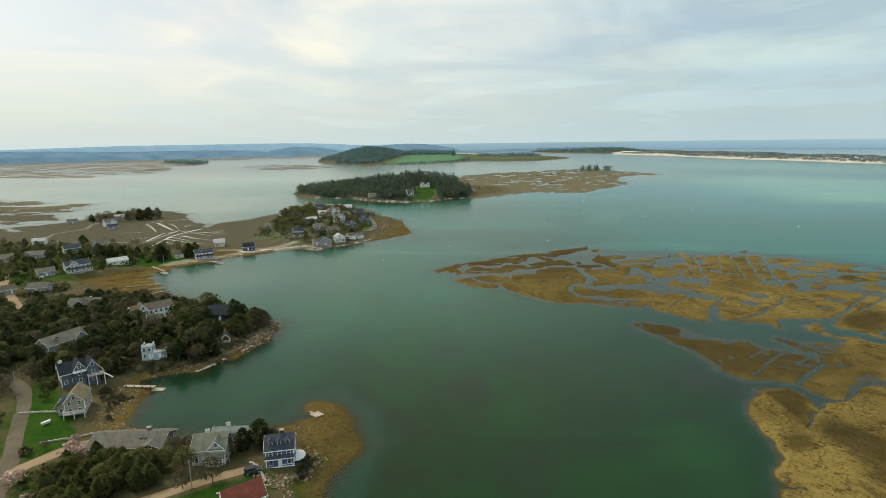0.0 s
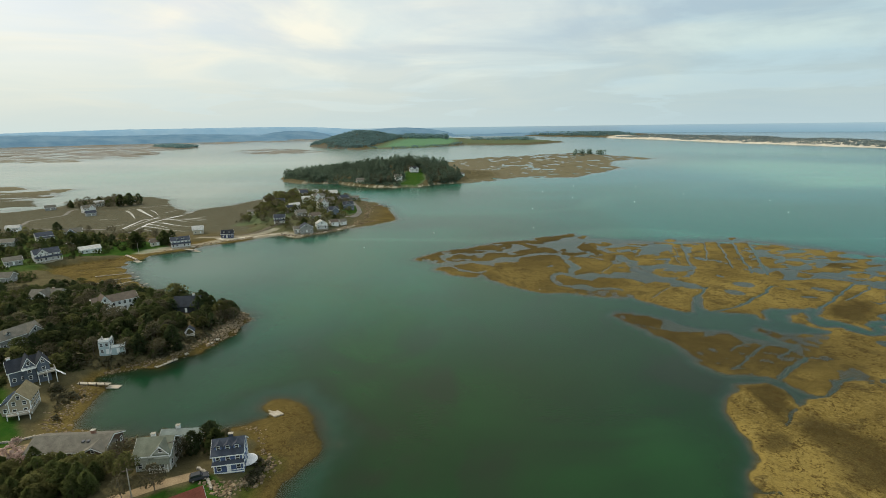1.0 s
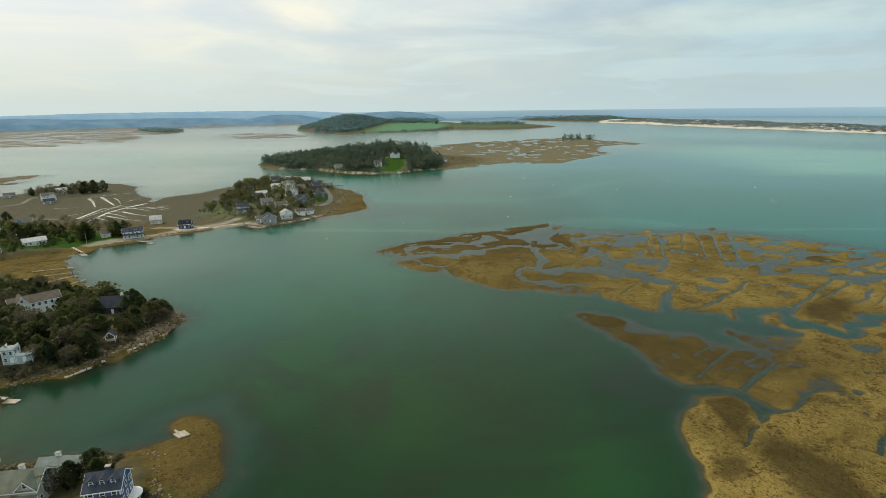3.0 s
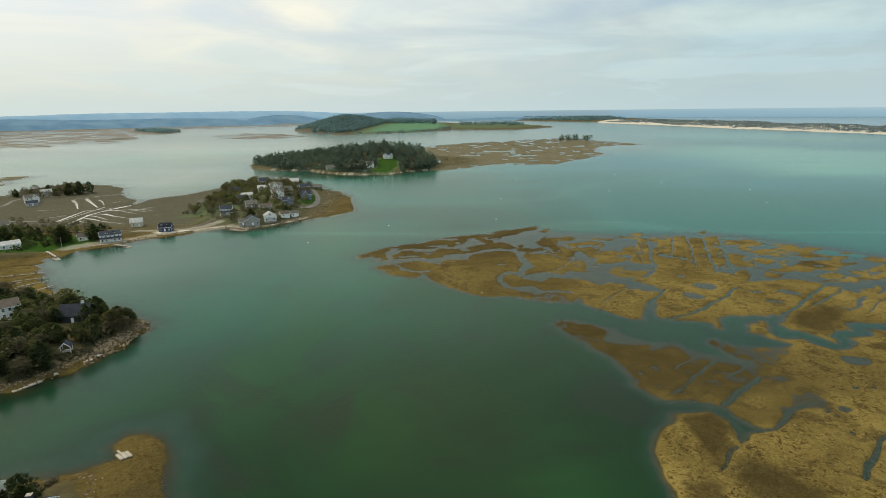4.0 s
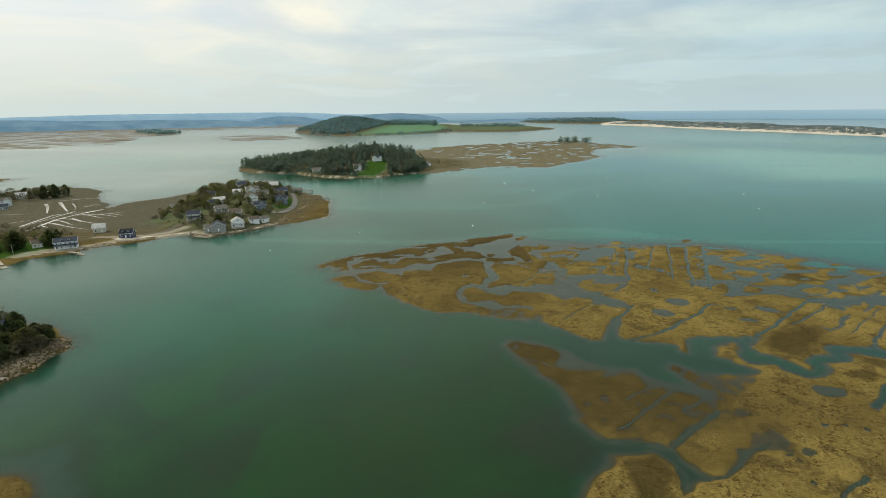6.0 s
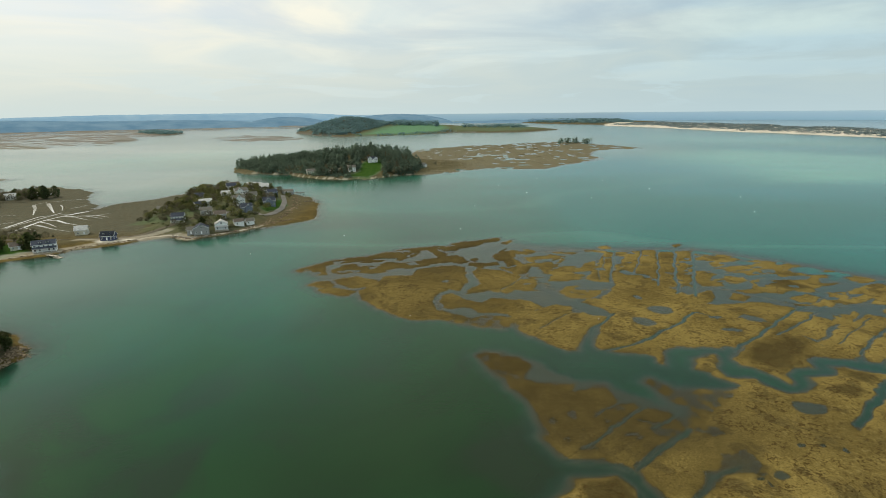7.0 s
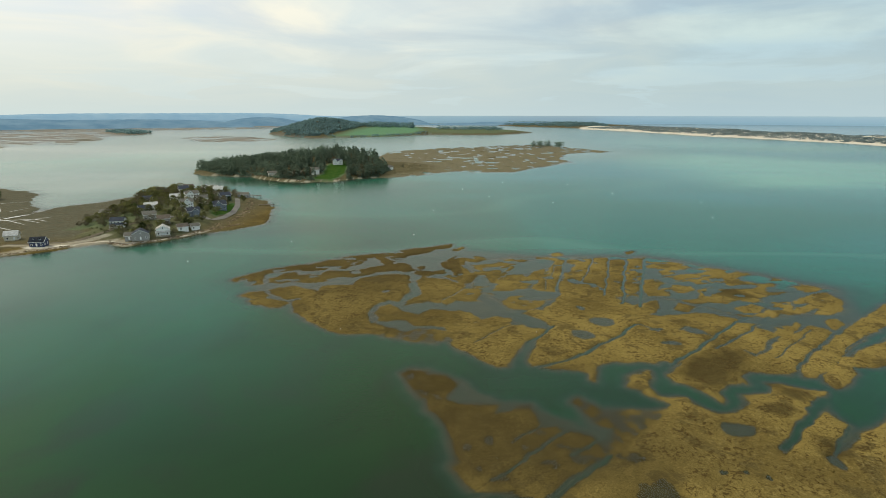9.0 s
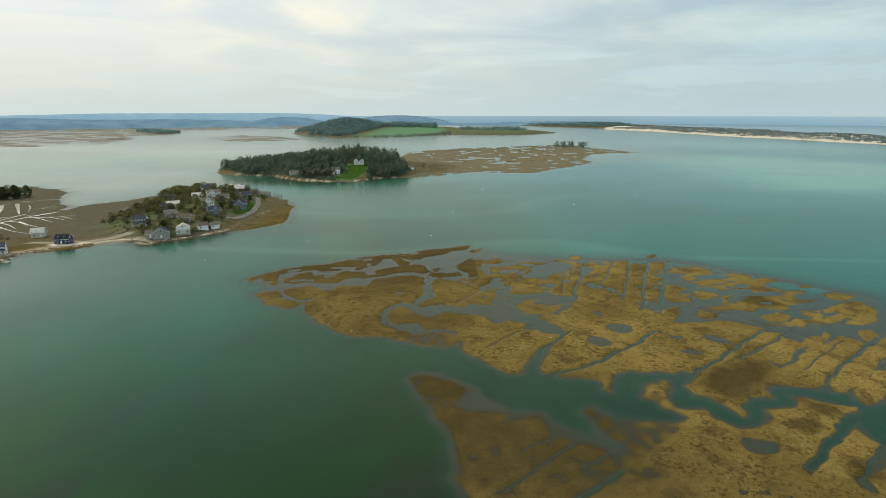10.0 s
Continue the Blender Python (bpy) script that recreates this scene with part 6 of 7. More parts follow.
home(-204.5, 384.5, 12, 8.5, 7, 3.2, 2.6, "navy", "black", "navy cottage with white trim on the sand", dormers=(-2, 2))
home(-246, 356, 40, 6.0, 5.0, 2.6, 2.2, "cream", "brown", "small shed under the trees", storeys=1, name="shed")
# the point
P = "point cottages"
home(-145, 401.5, 26, 10.5, 8, 4.2, 2.8, "grey", "slate", "grey gabled house on the sea wall", across=True, group=P)
home(-152, 400, 22, 5.5, 7, 2.9, 2, "grey", "grey", "grey annex on the sea wall", group=P, storeys=1)
home(-135, 413, 24, 8.5, 7.5, 4.4, 2.5, "white", "pale", "white house with a seaward porch", porch=(1.8, 2.6, -4.6, 4.6), across=True, group=P)
home(-175, 426.5, 12, 9, 7, 4.9, 2.4, "white", "slate", "white two-storey house with white porch", porch=(1.8, 2.6, -4.6, 4.6), group=P, every=2.0)
home(-175, 478, 32, 9.5, 7.5, 4.6, 2, "white", "pale", "white house with a pale roof", group=P)
home(-161, 447, 32, 8.5, 7, 3.8, 2.2, "grey", "grey", "grey cottage amid trees", group=P)
home(-150, 488, 34, 9.5, 8, 5.6, 2.6, "white", "grey", "tall white house with gables", cross=((0, 5, 1, 6.4, 2.6),), group=P)
home(-164.5, 532, 36, 11.5, 8.5, 5.4, 2.6, "white", "grey", "tall white house on the crest", cross=((-2, 5, 1, 6.2, 2.6),), group=P)
home(-186, 618, 0, 17, 9, 5.6, 2.4, "white", "pale", "large white house with a flat lookout", porch=(2.4, 2.8, -8, 8), cross=((-3, 5, 0.6, 6.2, 2.6),), group=P)
home(-128, 502, 28, 10.5, 8.5, 4.6, 2.8, "slate", "slate", "blue-grey house with a white gable", cross=((-1, 5, 1.4, 5.2, 2.8),), group=P)
home(-135.4, 466.5, 32, 9, 7.5, 4, 2.6, "slate", "slate", "slate-blue cottage by the loop road", cross=((1, 4.5, 1, 4.4, 2.4),), group=P)
home(-145.6, 437.2, 30, 8.5, 7.5, 3.6, 2.4, "grey", "brown", "grey cottage with a brown roof", group=P)
home(-200, 605, 40, 10.0, 8.0, 5.0, 3.0, "grey", "brown", "grey house under tall trees", group=P)
home(-222, 490, 15, 8, 6.5, 2.8, 2, "cream", "grey", "low cream cottage by the marsh", storeys=1, group=P)
home(-238, 592, 45, 9.0, 8.0, 4.2, 2.6, "grey", "slate", "grey house on the back shore", group=P)
home(-127, 427.5, 36, 7, 5.5, 2.8, 2, "white", "brown", "small white cottage on the bank", storeys=1, group=P)
home(-121, 434.5, 38, 6, 5, 2.6, 1.8, "white", "grey", "tiny white cottage on the bank", storeys=1, group=P)
home(-205.4, 529, 20, 8, 6.5, 3.6, 2.2, "grey", "slate", "dark-roofed cottage amid bushes", group=P)
home(-138, 588, 6, 11, 6.5, 2.8, 1.8, "grey", "grey", "long grey boathouse by the pier", storeys=1, name="boathouse", group=P)
home(-141, 551, 42, 9.5, 7.5, 4.4, 2.6, "slate", "slate", "blue-grey house near the loop", group=P)
home(-176, 522, 18, 8.5, 7, 4, 2.2, "white", "pale", "white cottage with a pale roof", group=P)
home(-176, 470, 50, 8.0, 7.0, 3.6, 2.4, "grey", "slate", "grey cottage with a slate roof", group=P)
home(-150, 520, 30, 8.0, 7.0, 4.4, 2.8, "cream", "grey", "cream cottage among the houses", group=P)
home(-192, 575, 30, 9.0, 8.0, 5.0, 2.8, "white", "slate", "white house standing under trees", group=P)
home(-160, 580, 15, 9.0, 8.0, 5.0, 2.8, "grey", "pale", "grey gabled house with a pale roof", group=P)
# the wooded island
I = "island houses"
home(-158, 765, 25, 11.0, 8.0, 3.6, 2.6, "cream", "grey", "cream cottage on the island shore", group=I)
home(-101, 770, 20, 10.0, 9.0, 6.0, 3.0, "white", "grey", "tall white island house", group=I)
home(-82, 838, 12, 14.0, 8.0, 4.9, 2.8, "white", "slate", "large white house above the island lawn", cross=((-4, 6, 1, 5.4, 3), (5, 5, 1, 5.4, 2.6)), chimney=((0, 0.5),), group=I)
home(-126, 768, 18, 16.0, 6.0, 3.0, 2.0, "grey", "grey", "long grey boathouse on the island", storeys=1, name="boathouse", group=I)
home(-2, 846, 60, 8.0, 7.0, 3.6, 2.4, "white", "grey", "white cottage at the island's end", group=I)


# ---- trees ----
def clumps(centres, sizes, seed, flat=0.5, facing=None):
    """Leaf clumps: a bent, ragged four-cornered leaf mass at each centre, its upper side towards facing."""
    rng = np.random.default_rng(seed)
    n = len(centres)
    a = rng.normal(size=(n, 3))
    a[:, 2] *= flat
    a /= np.linalg.norm(a, axis=1)[:, None]
    b = np.cross(a, rng.normal(size=(n, 3)))
    b /= np.linalg.norm(b, axis=1)[:, None]
    c = np.cross(a, b)
    s = np.asarray(sizes)[:, None] * rng.uniform(0.7, 1.3, (n, 1))
    co = np.stack([centres + a * s, centres + b * s * rng.uniform(0.5, 1.0, (n, 1)) + c * s * 0.25, centres - a * s * rng.uniform(0.7, 1.1, (n, 1)),
                   centres - b * s * rng.uniform(0.5, 1.0, (n, 1)) + c * s * 0.25], 1)
    faces = np.arange(4 * n).reshape(-1, 4)
    if facing is not None:
        back = (c * facing).sum(1) < 0
        faces[back] = faces[back][:, ::-1]
    return co.reshape(-1, 3), faces


def outward(points, middle, up=0.8):
    """Directions away from a crown's middle, lifted towards the sky."""
    d = (points - middle) * np.array([1.0, 1.0, 0.8])
    d /= np.linalg.norm(d, axis=1)[:, None] + 1e-6
    d[:, 2] += up
    return d / (np.linalg.norm(d, axis=1)[:, None] + 1e-6)


def leaf_mesh(name, co, faces, material, normals):
    """Leaves shaded as one soft mass."""
    me = mesh_of(name, co.tolist(), faces.tolist(), material, True)
    me.normals_split_custom_set_from_vertices(np.repeat(normals, 4, 0).tolist())
    return me


def crown_points(kind, n, h, r, seed):
    rng = np.random.default_rng(seed)
    u = rng.uniform(0, 1, n)
    ang = rng.uniform(0, 2 * math.pi, n)
    lobes = 1 + 0.28 * np.sin(3 * ang + seed) + 0.18 * np.sin(5 * ang + 2 * seed)
    if kind == "pine":
        u = u**1.15
        z = h * (0.14 + 0.86 * u)
        rad = r * (1 - u) ** 0.55 * (0.76 + 0.28 * np.sin(u * 34 + seed)) * lobes + 0.15
    elif kind == "cedar":
        z = h * (0.06 + 0.94 * u)
        rad = r * np.sin(np.clip(u * 0.9 + 0.10, 0, 1) * math.pi) ** 0.7 * lobes * (1 - 0.35 * u) + 0.1
    else:
        z = h * (0.30 + 0.70 * u)
        rad = r * np.sin(np.clip(u * 0.92 + 0.08, 0, 1) * math.pi) ** 0.55 * lobes + 0.2
    rad = rad * np.sqrt(rng.uniform(0.25, 1.0, n))
    return np.stack([rad * np.cos(ang), rad * np.sin(ang), z + rng.normal(0, 0.15, n)], 1)


def limbs(h, r, seed, n):
    rng = random.Random(seed)
    lots = [tube([(0, 0, -0.6), (0.05, 0, h * 0.25), (0.12, 0.08, h * 0.55), (0.1, 0.1, h * 0.9)], [0.03 * h * 0.7, 0.022 * h * 0.7, 0.014 * h * 0.7, 0.004 * h], 6)]
    for k in range(n):
        a = 2 * math.pi * (k + rng.random()) / n
        z0 = h * rng.uniform(0.22, 0.6)
        rr = r * rng.uniform(0.6, 0.95)
        z1 = min(h * 0.97, z0 + h * rng.uniform(0.2, 0.42))
        lots.append(tube([(0, 0, z0), (rr * 0.5 * math.cos(a), rr * 0.5 * math.sin(a), (z0 + z1) / 2 - 0.2), (rr * math.cos(a), rr * math.sin(a), z1)], [0.012 * h, 0.008 * h, 0.003 * h], 4))
    return merged(*lots)


TREE_KINDS = {
    "pine_tree": ("cedar", 9.0, 3.5, 620, 0.46, M_PINE, "dark green pine with ragged tiers"),
    "cedar_tree": ("cedar", 7.2, 3.5, 620, 0.46, M_CEDAR, "dark olive cedar, dense to the ground"),
    "juniper_tree": ("broad", 7.8, 3.8, 640, 0.46, M_JUNIPER, "olive-brown juniper with a broad ragged crown"),
    "bare_tree": ("broad", 8.5, 3.9, 560, 0.30, M_TWIG, "leafless grey-brown tree with fine twigs"),
    "budding_tree": ("broad", 8.5, 3.7, 600, 0.38, M_BUD, "tree in pale yellow-green spring leaf"),
    "pitch_pine": ("cedar", 9.0, 3.6, 1500, 0.31, M_NEAR_PINE, "dark green pitch pine, dense and feathery"),
    "red_cedar": ("broad", 7.4, 3.6, 1500, 0.30, M_NEAR_CEDAR, "dense olive red cedar beside the drive"),
    "blossom_bush": ("broad", 3.2, 1.9, 150, 0.32, M_BLOSSOM, "bush covered in pale blossom"),
    "bush": ("cedar", 2.2, 1.6, 110, 0.36, M_TWIG, "low brown leafless bush"),
}
STOCK = {}


def tree(kind, x, y, scale=1.0, group="", z=None):
    shape, h, r, n, size, material, label = TREE_KINDS[kind]
    variant = random.randrange(3)
    at = pose(x, y, (gz(x, y) if z is None else z) - 0.1, 0, 0, random.uniform(0, 360))
    afar = y > 240
    if afar:
        n, size = n // 2, size * 1.35
    key = (kind, variant, afar)
    wide = scale * random.uniform(0.85, 1.15)
    if key in STOCK:
        ob = copy_thing(STOCK[key], at)
        ob.scale = (wide, wide, scale)
    else:
        ob = tagged(new(kind, None), label, kind.split("_")[-1])
        if kind != "bush":
            part("trunk", mesh_of("trunk", *limbs(h, r, variant + 3, 3 if afar or material not in (M_TWIG, M_BUD) else 8), M_BARK), ob)
        spots = crown_points(shape, n, h, r, variant * 7 + len(kind))
        facing = outward(spots, (0, 0, h * 0.45))
        co, faces = clumps(spots, np.full(n, size), variant * 5 + 1, facing=facing)
        part("crown", leaf_mesh("crown", co, faces, material, facing), ob)
        STOCK[key] = ob
        ob.matrix_basis = at
        ob.scale = (wide, wide, scale)
    if group:
        ob["group"] = group
    return ob


def clear_of(x, y, room=1.5):
    return all(math.hypot(x - hx, y - hy) > hr + room for hx, hy, hr in HOMES)


LANES = [((-138, 62), (-152, 80), (-159, 93), (-169, 107), (-180, 124), (-188, 134), (-199, 140)), ((-156, 87), (-151, 93), (-149, 99), (-144, 104)),
         ((-118, 72), (-106, 80), (-98, 86), (-92, 89)), ((-250, 212), (-283, 243), (-312, 272)), ((-157, 449), (-135, 472), (-117, 480), (-125, 536), (-139, 574))]


def off_road(x, y, room=4.0):
    for lane in LANES:
        for (ax, ay), (bx, by) in zip(lane[:-1], lane[1:]):
            ex, ey = bx - ax, by - ay
            u = min(1, max(0, ((x - ax) * ex + (y - ay) * ey) / (ex * ex + ey * ey)))
            if math.hypot(x - ax - u * ex, y - ay - u * ey) < room:
                return False
    return True


def in_outline(x, y, pts):
    odd = False
    for (ax, ay), (bx, by) in zip(pts, pts[1:] + pts[:1]):
        if (ay > y) != (by > y) and x < (bx - ax) * (y - ay) / (by - ay) + ax:
            odd = not odd
    return odd


def wood(pts, gap, mix, group, lo=0.75, hi=1.15, low=0.9, room=1.5):
    """Trees about gap metres apart inside an outline; mix: kinds and their shares."""
    xs, ys = [p[0] for p in pts], [p[1] for p in pts]
    kinds, shares = list(mix), list(mix.values())
    y = min(ys)
    while y < max(ys):
        x = min(xs)
        while x < max(xs):
            px, py = x + random.uniform(-0.45, 0.45) * gap, y + random.uniform(-0.45, 0.45) * gap
            x += gap
            if in_outline(px, py, pts) and clear_of(px, py, room) and off_road(px, py, 5.0) and gz(px, py) > low:
                tree(random.choices(kinds, shares)[0], px, py, random.uniform(lo, hi), group)
        y += gap


random.seed(7)
DENSE = {"pine_tree": 2.2, "cedar_tree": 2.2, "juniper_tree": 2.8, "bare_tree": 1.5, "budding_tree": 0.7}
wood([(-124, 204), (-127, 186), (-131, 174), (-138, 162), (-150, 156), (-160, 150), (-165, 143), (-186, 146), (-215, 140), (-262, 180), (-262, 232), (-215, 245), (-165, 226), (-138, 214)], 5.0, DENSE, "woods on the head", 0.6, 0.95, low=0.7, room=0.3)
wood([(-330, 190), (-262, 150), (-205, 146), (-205, 165), (-240, 205), (-300, 250), (-340, 260)], 8.0, DENSE, "woods on the head", 0.75, 1.1)
wood([(-240, 100), (-195, 120), (-205, 142), (-262, 150), (-300, 130)], 8.0, DENSE, "woods on the head")
wood([(-143, 83), (-141, 90), (-134, 94.5), (-116, 91), (-109, 85), (-109, 76), (-116, 64), (-130, 70)], 3.2, {"pitch_pine": 2, "red_cedar": 4}, "dark evergreens on the neck", 0.55, 0.85, room=-0.5)
wood([(-165, 139), (-152, 122), (-148, 112), (-144, 118), (-148, 140)], 6.0, {"bush": 3, "bare_tree": 1}, "shore thicket", 0.45, 0.7)
wood([(-118, 92), (-112, 108), (-106, 110), (-110, 88)], 5.0, {"bare_tree": 3, "bush": 2}, "garden trees", 0.45, 0.7, room=-0.2)
wood([(-140, 106), (-118, 106), (-114, 110), (-140, 112)], 6.0, {"bare_tree": 2, "bush": 2}, "garden trees", 0.4, 0.6, room=-1)
wood([(-300, 300), (-268, 330), (-250, 350), (-260, 380), (-330, 410), (-430, 430), (-520, 380), (-420, 260), (-330, 270)], 11.0, {"juniper_tree": 0.8, "bare_tree": 3.0, "budding_tree": 3.4, "pine_tree": 1, "cedar_tree": 1.0}, "hamlet trees", 0.45, 0.85)
wood([(-330, 395), (-262, 380), (-240, 395), (-300, 420), (-360, 430)], 9.0, {"bare_tree": 5, "bush": 3}, "hamlet thicket", 0.5, 0.8, low=0.4)
wood([(-470, 560), (-440, 640), (-405, 600), (-398, 560), (-430, 545)], 9.0, {"bare_tree": 4, "cedar_tree": 1}, "knoll trees", 0.7, 1.1, low=0.4)
wood([(-200, 440), (-150, 400), (-126, 420), (-118, 500), (-130, 580), (-170, 622), (-225, 615), (-235, 560), (-222, 480)], 8.5, {"bare_tree": 4, "budding_tree": 5, "cedar_tree": 0.7}, "trees on the point", 0.5, 0.95, room=0.2)
wood([(-235, 560), (-215, 540), (-195, 560), (-190, 600), (-215, 618), (-240, 600)], 9.0, {"budding_tree": 4, "bare_tree": 2}, "trees on the point", 0.9, 1.3)
wood([(-225, 440), (-195, 440), (-185, 480), (-205, 530), (-235, 510)], 9.0, {"budding_tree": 3, "bare_tree": 2, "bush": 2, "cedar_tree": 1}, "trees on the point", 0.5, 0.8, low=0.5)
for x, y, kind, s in ((-196, 128, "bare_tree", 0.7), (-200, 123, "juniper_tree", 0.8), (-192, 119, "bare_tree", 0.6), (-204, 131, "juniper_tree", 0.9), (-199, 136, "bare_tree", 0.8), (-186, 110, "bush", 1.5), (-181, 112, "bare_tree", 0.5), (-97.5, 99, "pine_tree", 0.75), (-94, 102.5, "pine_tree", 0.85), (-91.5, 100, "cedar_tree", 0.9), (-99.5, 96, "bare_tree", 0.75), (-108.5, 88, "budding_tree", 0.8),
                      (-99, 83, "bare_tree", 0.8), (-105, 80, "bare_tree", 0.7), (-157, 96, "bush", 1.2), (-154, 99, "bare_tree", 0.35), (-148, 103, "blossom_bush", 0.9), (-144, 96, "blossom_bush", 1.3),
                      (-141, 95.5, "blossom_bush", 1.1), (-149, 82, "blossom_bush", 1.3), (-139, 74, "blossom_bush", 1.0), (-176, 128, "budding_tree", 0.45), (-160, 134, "bush", 1.3), (-194, 132, "bare_tree", 0.8),
                      (-190, 140, "bare_tree", 0.75), (-160, 215, "budding_tree", 1.25), (-156, 212, "budding_tree", 1.1), (-138, 205, "cedar_tree", 1.1), (-133, 206, "pine_tree", 0.8), (-129, 205, "cedar_tree", 0.9),
                      (-352, 402, "pine_tree", 1.3), (-258, 352, "cedar_tree", 1.6), (-262, 358, "cedar_tree", 1.5), (-241, 360, "cedar_tree", 1.5), (-237, 363, "pine_tree", 1.2), (-245, 366, "cedar_tree", 1.3),
                      (-296, 352, "cedar_tree", 1.4), (-303, 349, "cedar_tree", 1.5), (-290, 355, "cedar_tree", 1.3), (-395, 578, "pine_tree", 1.6), (-400, 584, "pine_tree", 1.5), (-392, 590, "pine_tree", 1.4), (-404, 574, "cedar_tree", 1.8)):
    tree(kind, x, y, s)


def far_wood(name, label, material, spots, per, seed, conical=0.5, what="trees", grain=0.29):
    """A wood too far off to count: many small crowns in one mesh. spots: rows of x, y, z, radius, height."""
    rng = np.random.default_rng(seed)
    cs, ss, ds = [], [], []
    for x, y, z, r, h in spots:
        u = rng.uniform(0.08, 1, per)
        a = rng.uniform(0, 2 * math.pi, per)
        k = (1 - u) ** 0.8 if rng.random() < conical else np.sin(np.clip(u * 0.9 + 0.1, 0, 1) * math.pi) ** 0.6
        rad = r * k * np.sqrt(rng.uniform(0.2, 1, per)) * (1 + 0.3 * np.sin(3 * a + x))
        cs.append(np.stack([x + rad * np.cos(a), y + rad * np.sin(a), z + h * u], 1))
        ss.append(np.full(per, r * grain))
        ds.append(outward(cs[-1], (x, y, z + h * 0.4), 0.8))
    facing = np.concatenate(ds)
    co, faces = clumps(np.concatenate(cs), np.concatenate(ss), seed, facing=facing)
    return tagged(new(name, leaf_mesh(name, co, faces, material, facing)), label, what, kind="stuff")


def scatter(pts, n, seed, r0, r1, h0, h1, low=0.8, avoid=None, keep_clear=True):
    rng = random.Random(seed)
    xs, ys = [p[0] for p in pts], [p[1] for p in pts]
    rows = []
    for _ in range(n * 8):
        if len(rows) >= n:
            break
        x, y = rng.uniform(min(xs), max(xs)), rng.uniform(min(ys), max(ys))
        if not in_outline(x, y, pts) or (avoid and in_outline(x, y, avoid)) or (keep_clear and not (clear_of(x, y, 2) and off_road(x, y, 5))):
            continue
        z = gz(x, y)
        if z > low:
            rows.append((x, y, z - 0.4, rng.uniform(r0, r1), rng.uniform(h0, h1)))
    return rows


HEAD = [(-127, 196), (-131, 174), (-138, 162), (-150, 156), (-158, 149), (-164, 143), (-186, 144), (-215, 138), (-262, 150), (-320, 190), (-330, 250), (-262, 236), (-215, 245), (-165, 226), (-138, 214)]
far_wood("undergrowth", "olive brush under the trees on the head", M_JUNIPER, scatter(HEAD, 900, 21, 1.4, 2.8, 1.6, 3.6, low=0.9), 24, 31, 0.0, "brush")
far_wood("undergrowth", "bare brown brush under the trees", M_TWIG, scatter(HEAD, 700, 22, 1.6, 3.0, 2.4, 6.2, low=0.8), 30, 32, 0.0, "brush")
far_wood("hamlet_brush", "hedges and brush between the hamlet's gardens", M_CEDAR, scatter([(-262, 240), (-320, 250), (-400, 300), (-420, 400), (-330, 400), (-262, 372), (-262, 330), (-300, 285), (-262, 262)], 420, 23, 1.6, 3.4, 1.6, 4.5, low=0.7), 24, 33, 0.1, "brush")
far_wood("neck_brush", "brown brush along the neck's banks", M_TWIG, scatter([(-166, 138), (-156, 128), (-152, 122), (-150, 132), (-160, 140)], 26, 24, 0.9, 1.8, 0.9, 2.2, low=0.6), 24, 34, 0.0, "brush")
far_wood("undergrowth", "olive brush on the bank beyond the lane", M_CEDAR, scatter([(-240, 92), (-192, 104), (-197, 120), (-206, 143), (-262, 152), (-300, 130)], 260, 25, 1.4, 2.8, 1.6, 3.6, low=0.9), 24, 35, 0.0, "brush")
far_wood("undergrowth", "dark brush round the slate-blue house", M_JUNIPER, scatter([(-192, 136), (-178, 134), (-160, 132), (-156, 142), (-164, 150), (-190, 150)], 90, 26, 1.2, 2.2, 1.4, 2.8, low=0.9), 24, 36, 0.0, "brush")
far_wood("garden_brush", "purple-brown brush beside the round deck", M_TWIG, scatter([(-80.5, 98), (-75, 97), (-74, 90), (-79, 86), (-80, 90)], 34, 28, 0.8, 1.5, 0.7, 1.5, low=0.5, keep_clear=False), 26, 38, 0.0, "brush")
far_wood("garden_brush", "bare brush between the neck's houses", M_TWIG, scatter([(-120, 104), (-108, 100), (-92, 104), (-92, 112), (-118, 108)], 40, 29, 0.9, 1.7, 0.9, 2.0, low=0.5), 26, 39, 0.0, "brush")
far_wood("lane_shrubs", "olive shrubs beside the lane", M_CEDAR, scatter([(-152, 96), (-142, 84), (-128, 62), (-140, 62), (-150, 78), (-156, 90), (-156, 98)], 40, 30, 0.8, 1.5, 0.8, 1.8, low=0.5), 26, 40, 0.0, "brush")
far_wood("lane_shrubs", "brown shrubs beyond the lane", M_JUNIPER, scatter([(-165, 92), (-176, 108), (-186, 122), (-196, 120), (-186, 96), (-170, 84)], 60, 33, 0.9, 1.9, 0.9, 2.4, low=0.5), 26, 41, 0.0, "brush")
far_wood("bank_brush", "bare brown brush on the bank above the cove", M_TWIG, scatter([(-168, 147), (-150, 154.5), (-139, 160), (-132, 171), (-127, 186), (-131, 186), (-140, 170), (-152, 160), (-168, 153)], 150, 34, 0.8, 1.7, 0.7, 1.8, low=0.6, keep_clear=False), 22, 42, 0.0, "brush")
far_wood("point_brush", "hedges and shrubs between the cottages", M_JUNIPER, scatter([(-196, 412), (-150, 402), (-124, 422), (-118, 500), (-132, 580), (-165, 622), (-225, 615), (-225, 480)], 170, 35, 1.0, 2.2, 0.9, 2.4, low=0.6), 22, 43, 0.0, "brush")
ISLE = [(-300, 858), (-250, 807), (-186, 787), (-155, 757), (-96, 731), (-58, 739), (-14, 782), (-6, 833), (-30, 915), (-95, 1000), (-210, 1010), (-300, 955), (-315, 900)]
BANK = [(-300, 856), (-250, 805), (-186, 785), (-155, 754.5), (-99, 729.5), (-97, 740), (-155, 770), (-186, 796), (-250, 818), (-296, 862)]
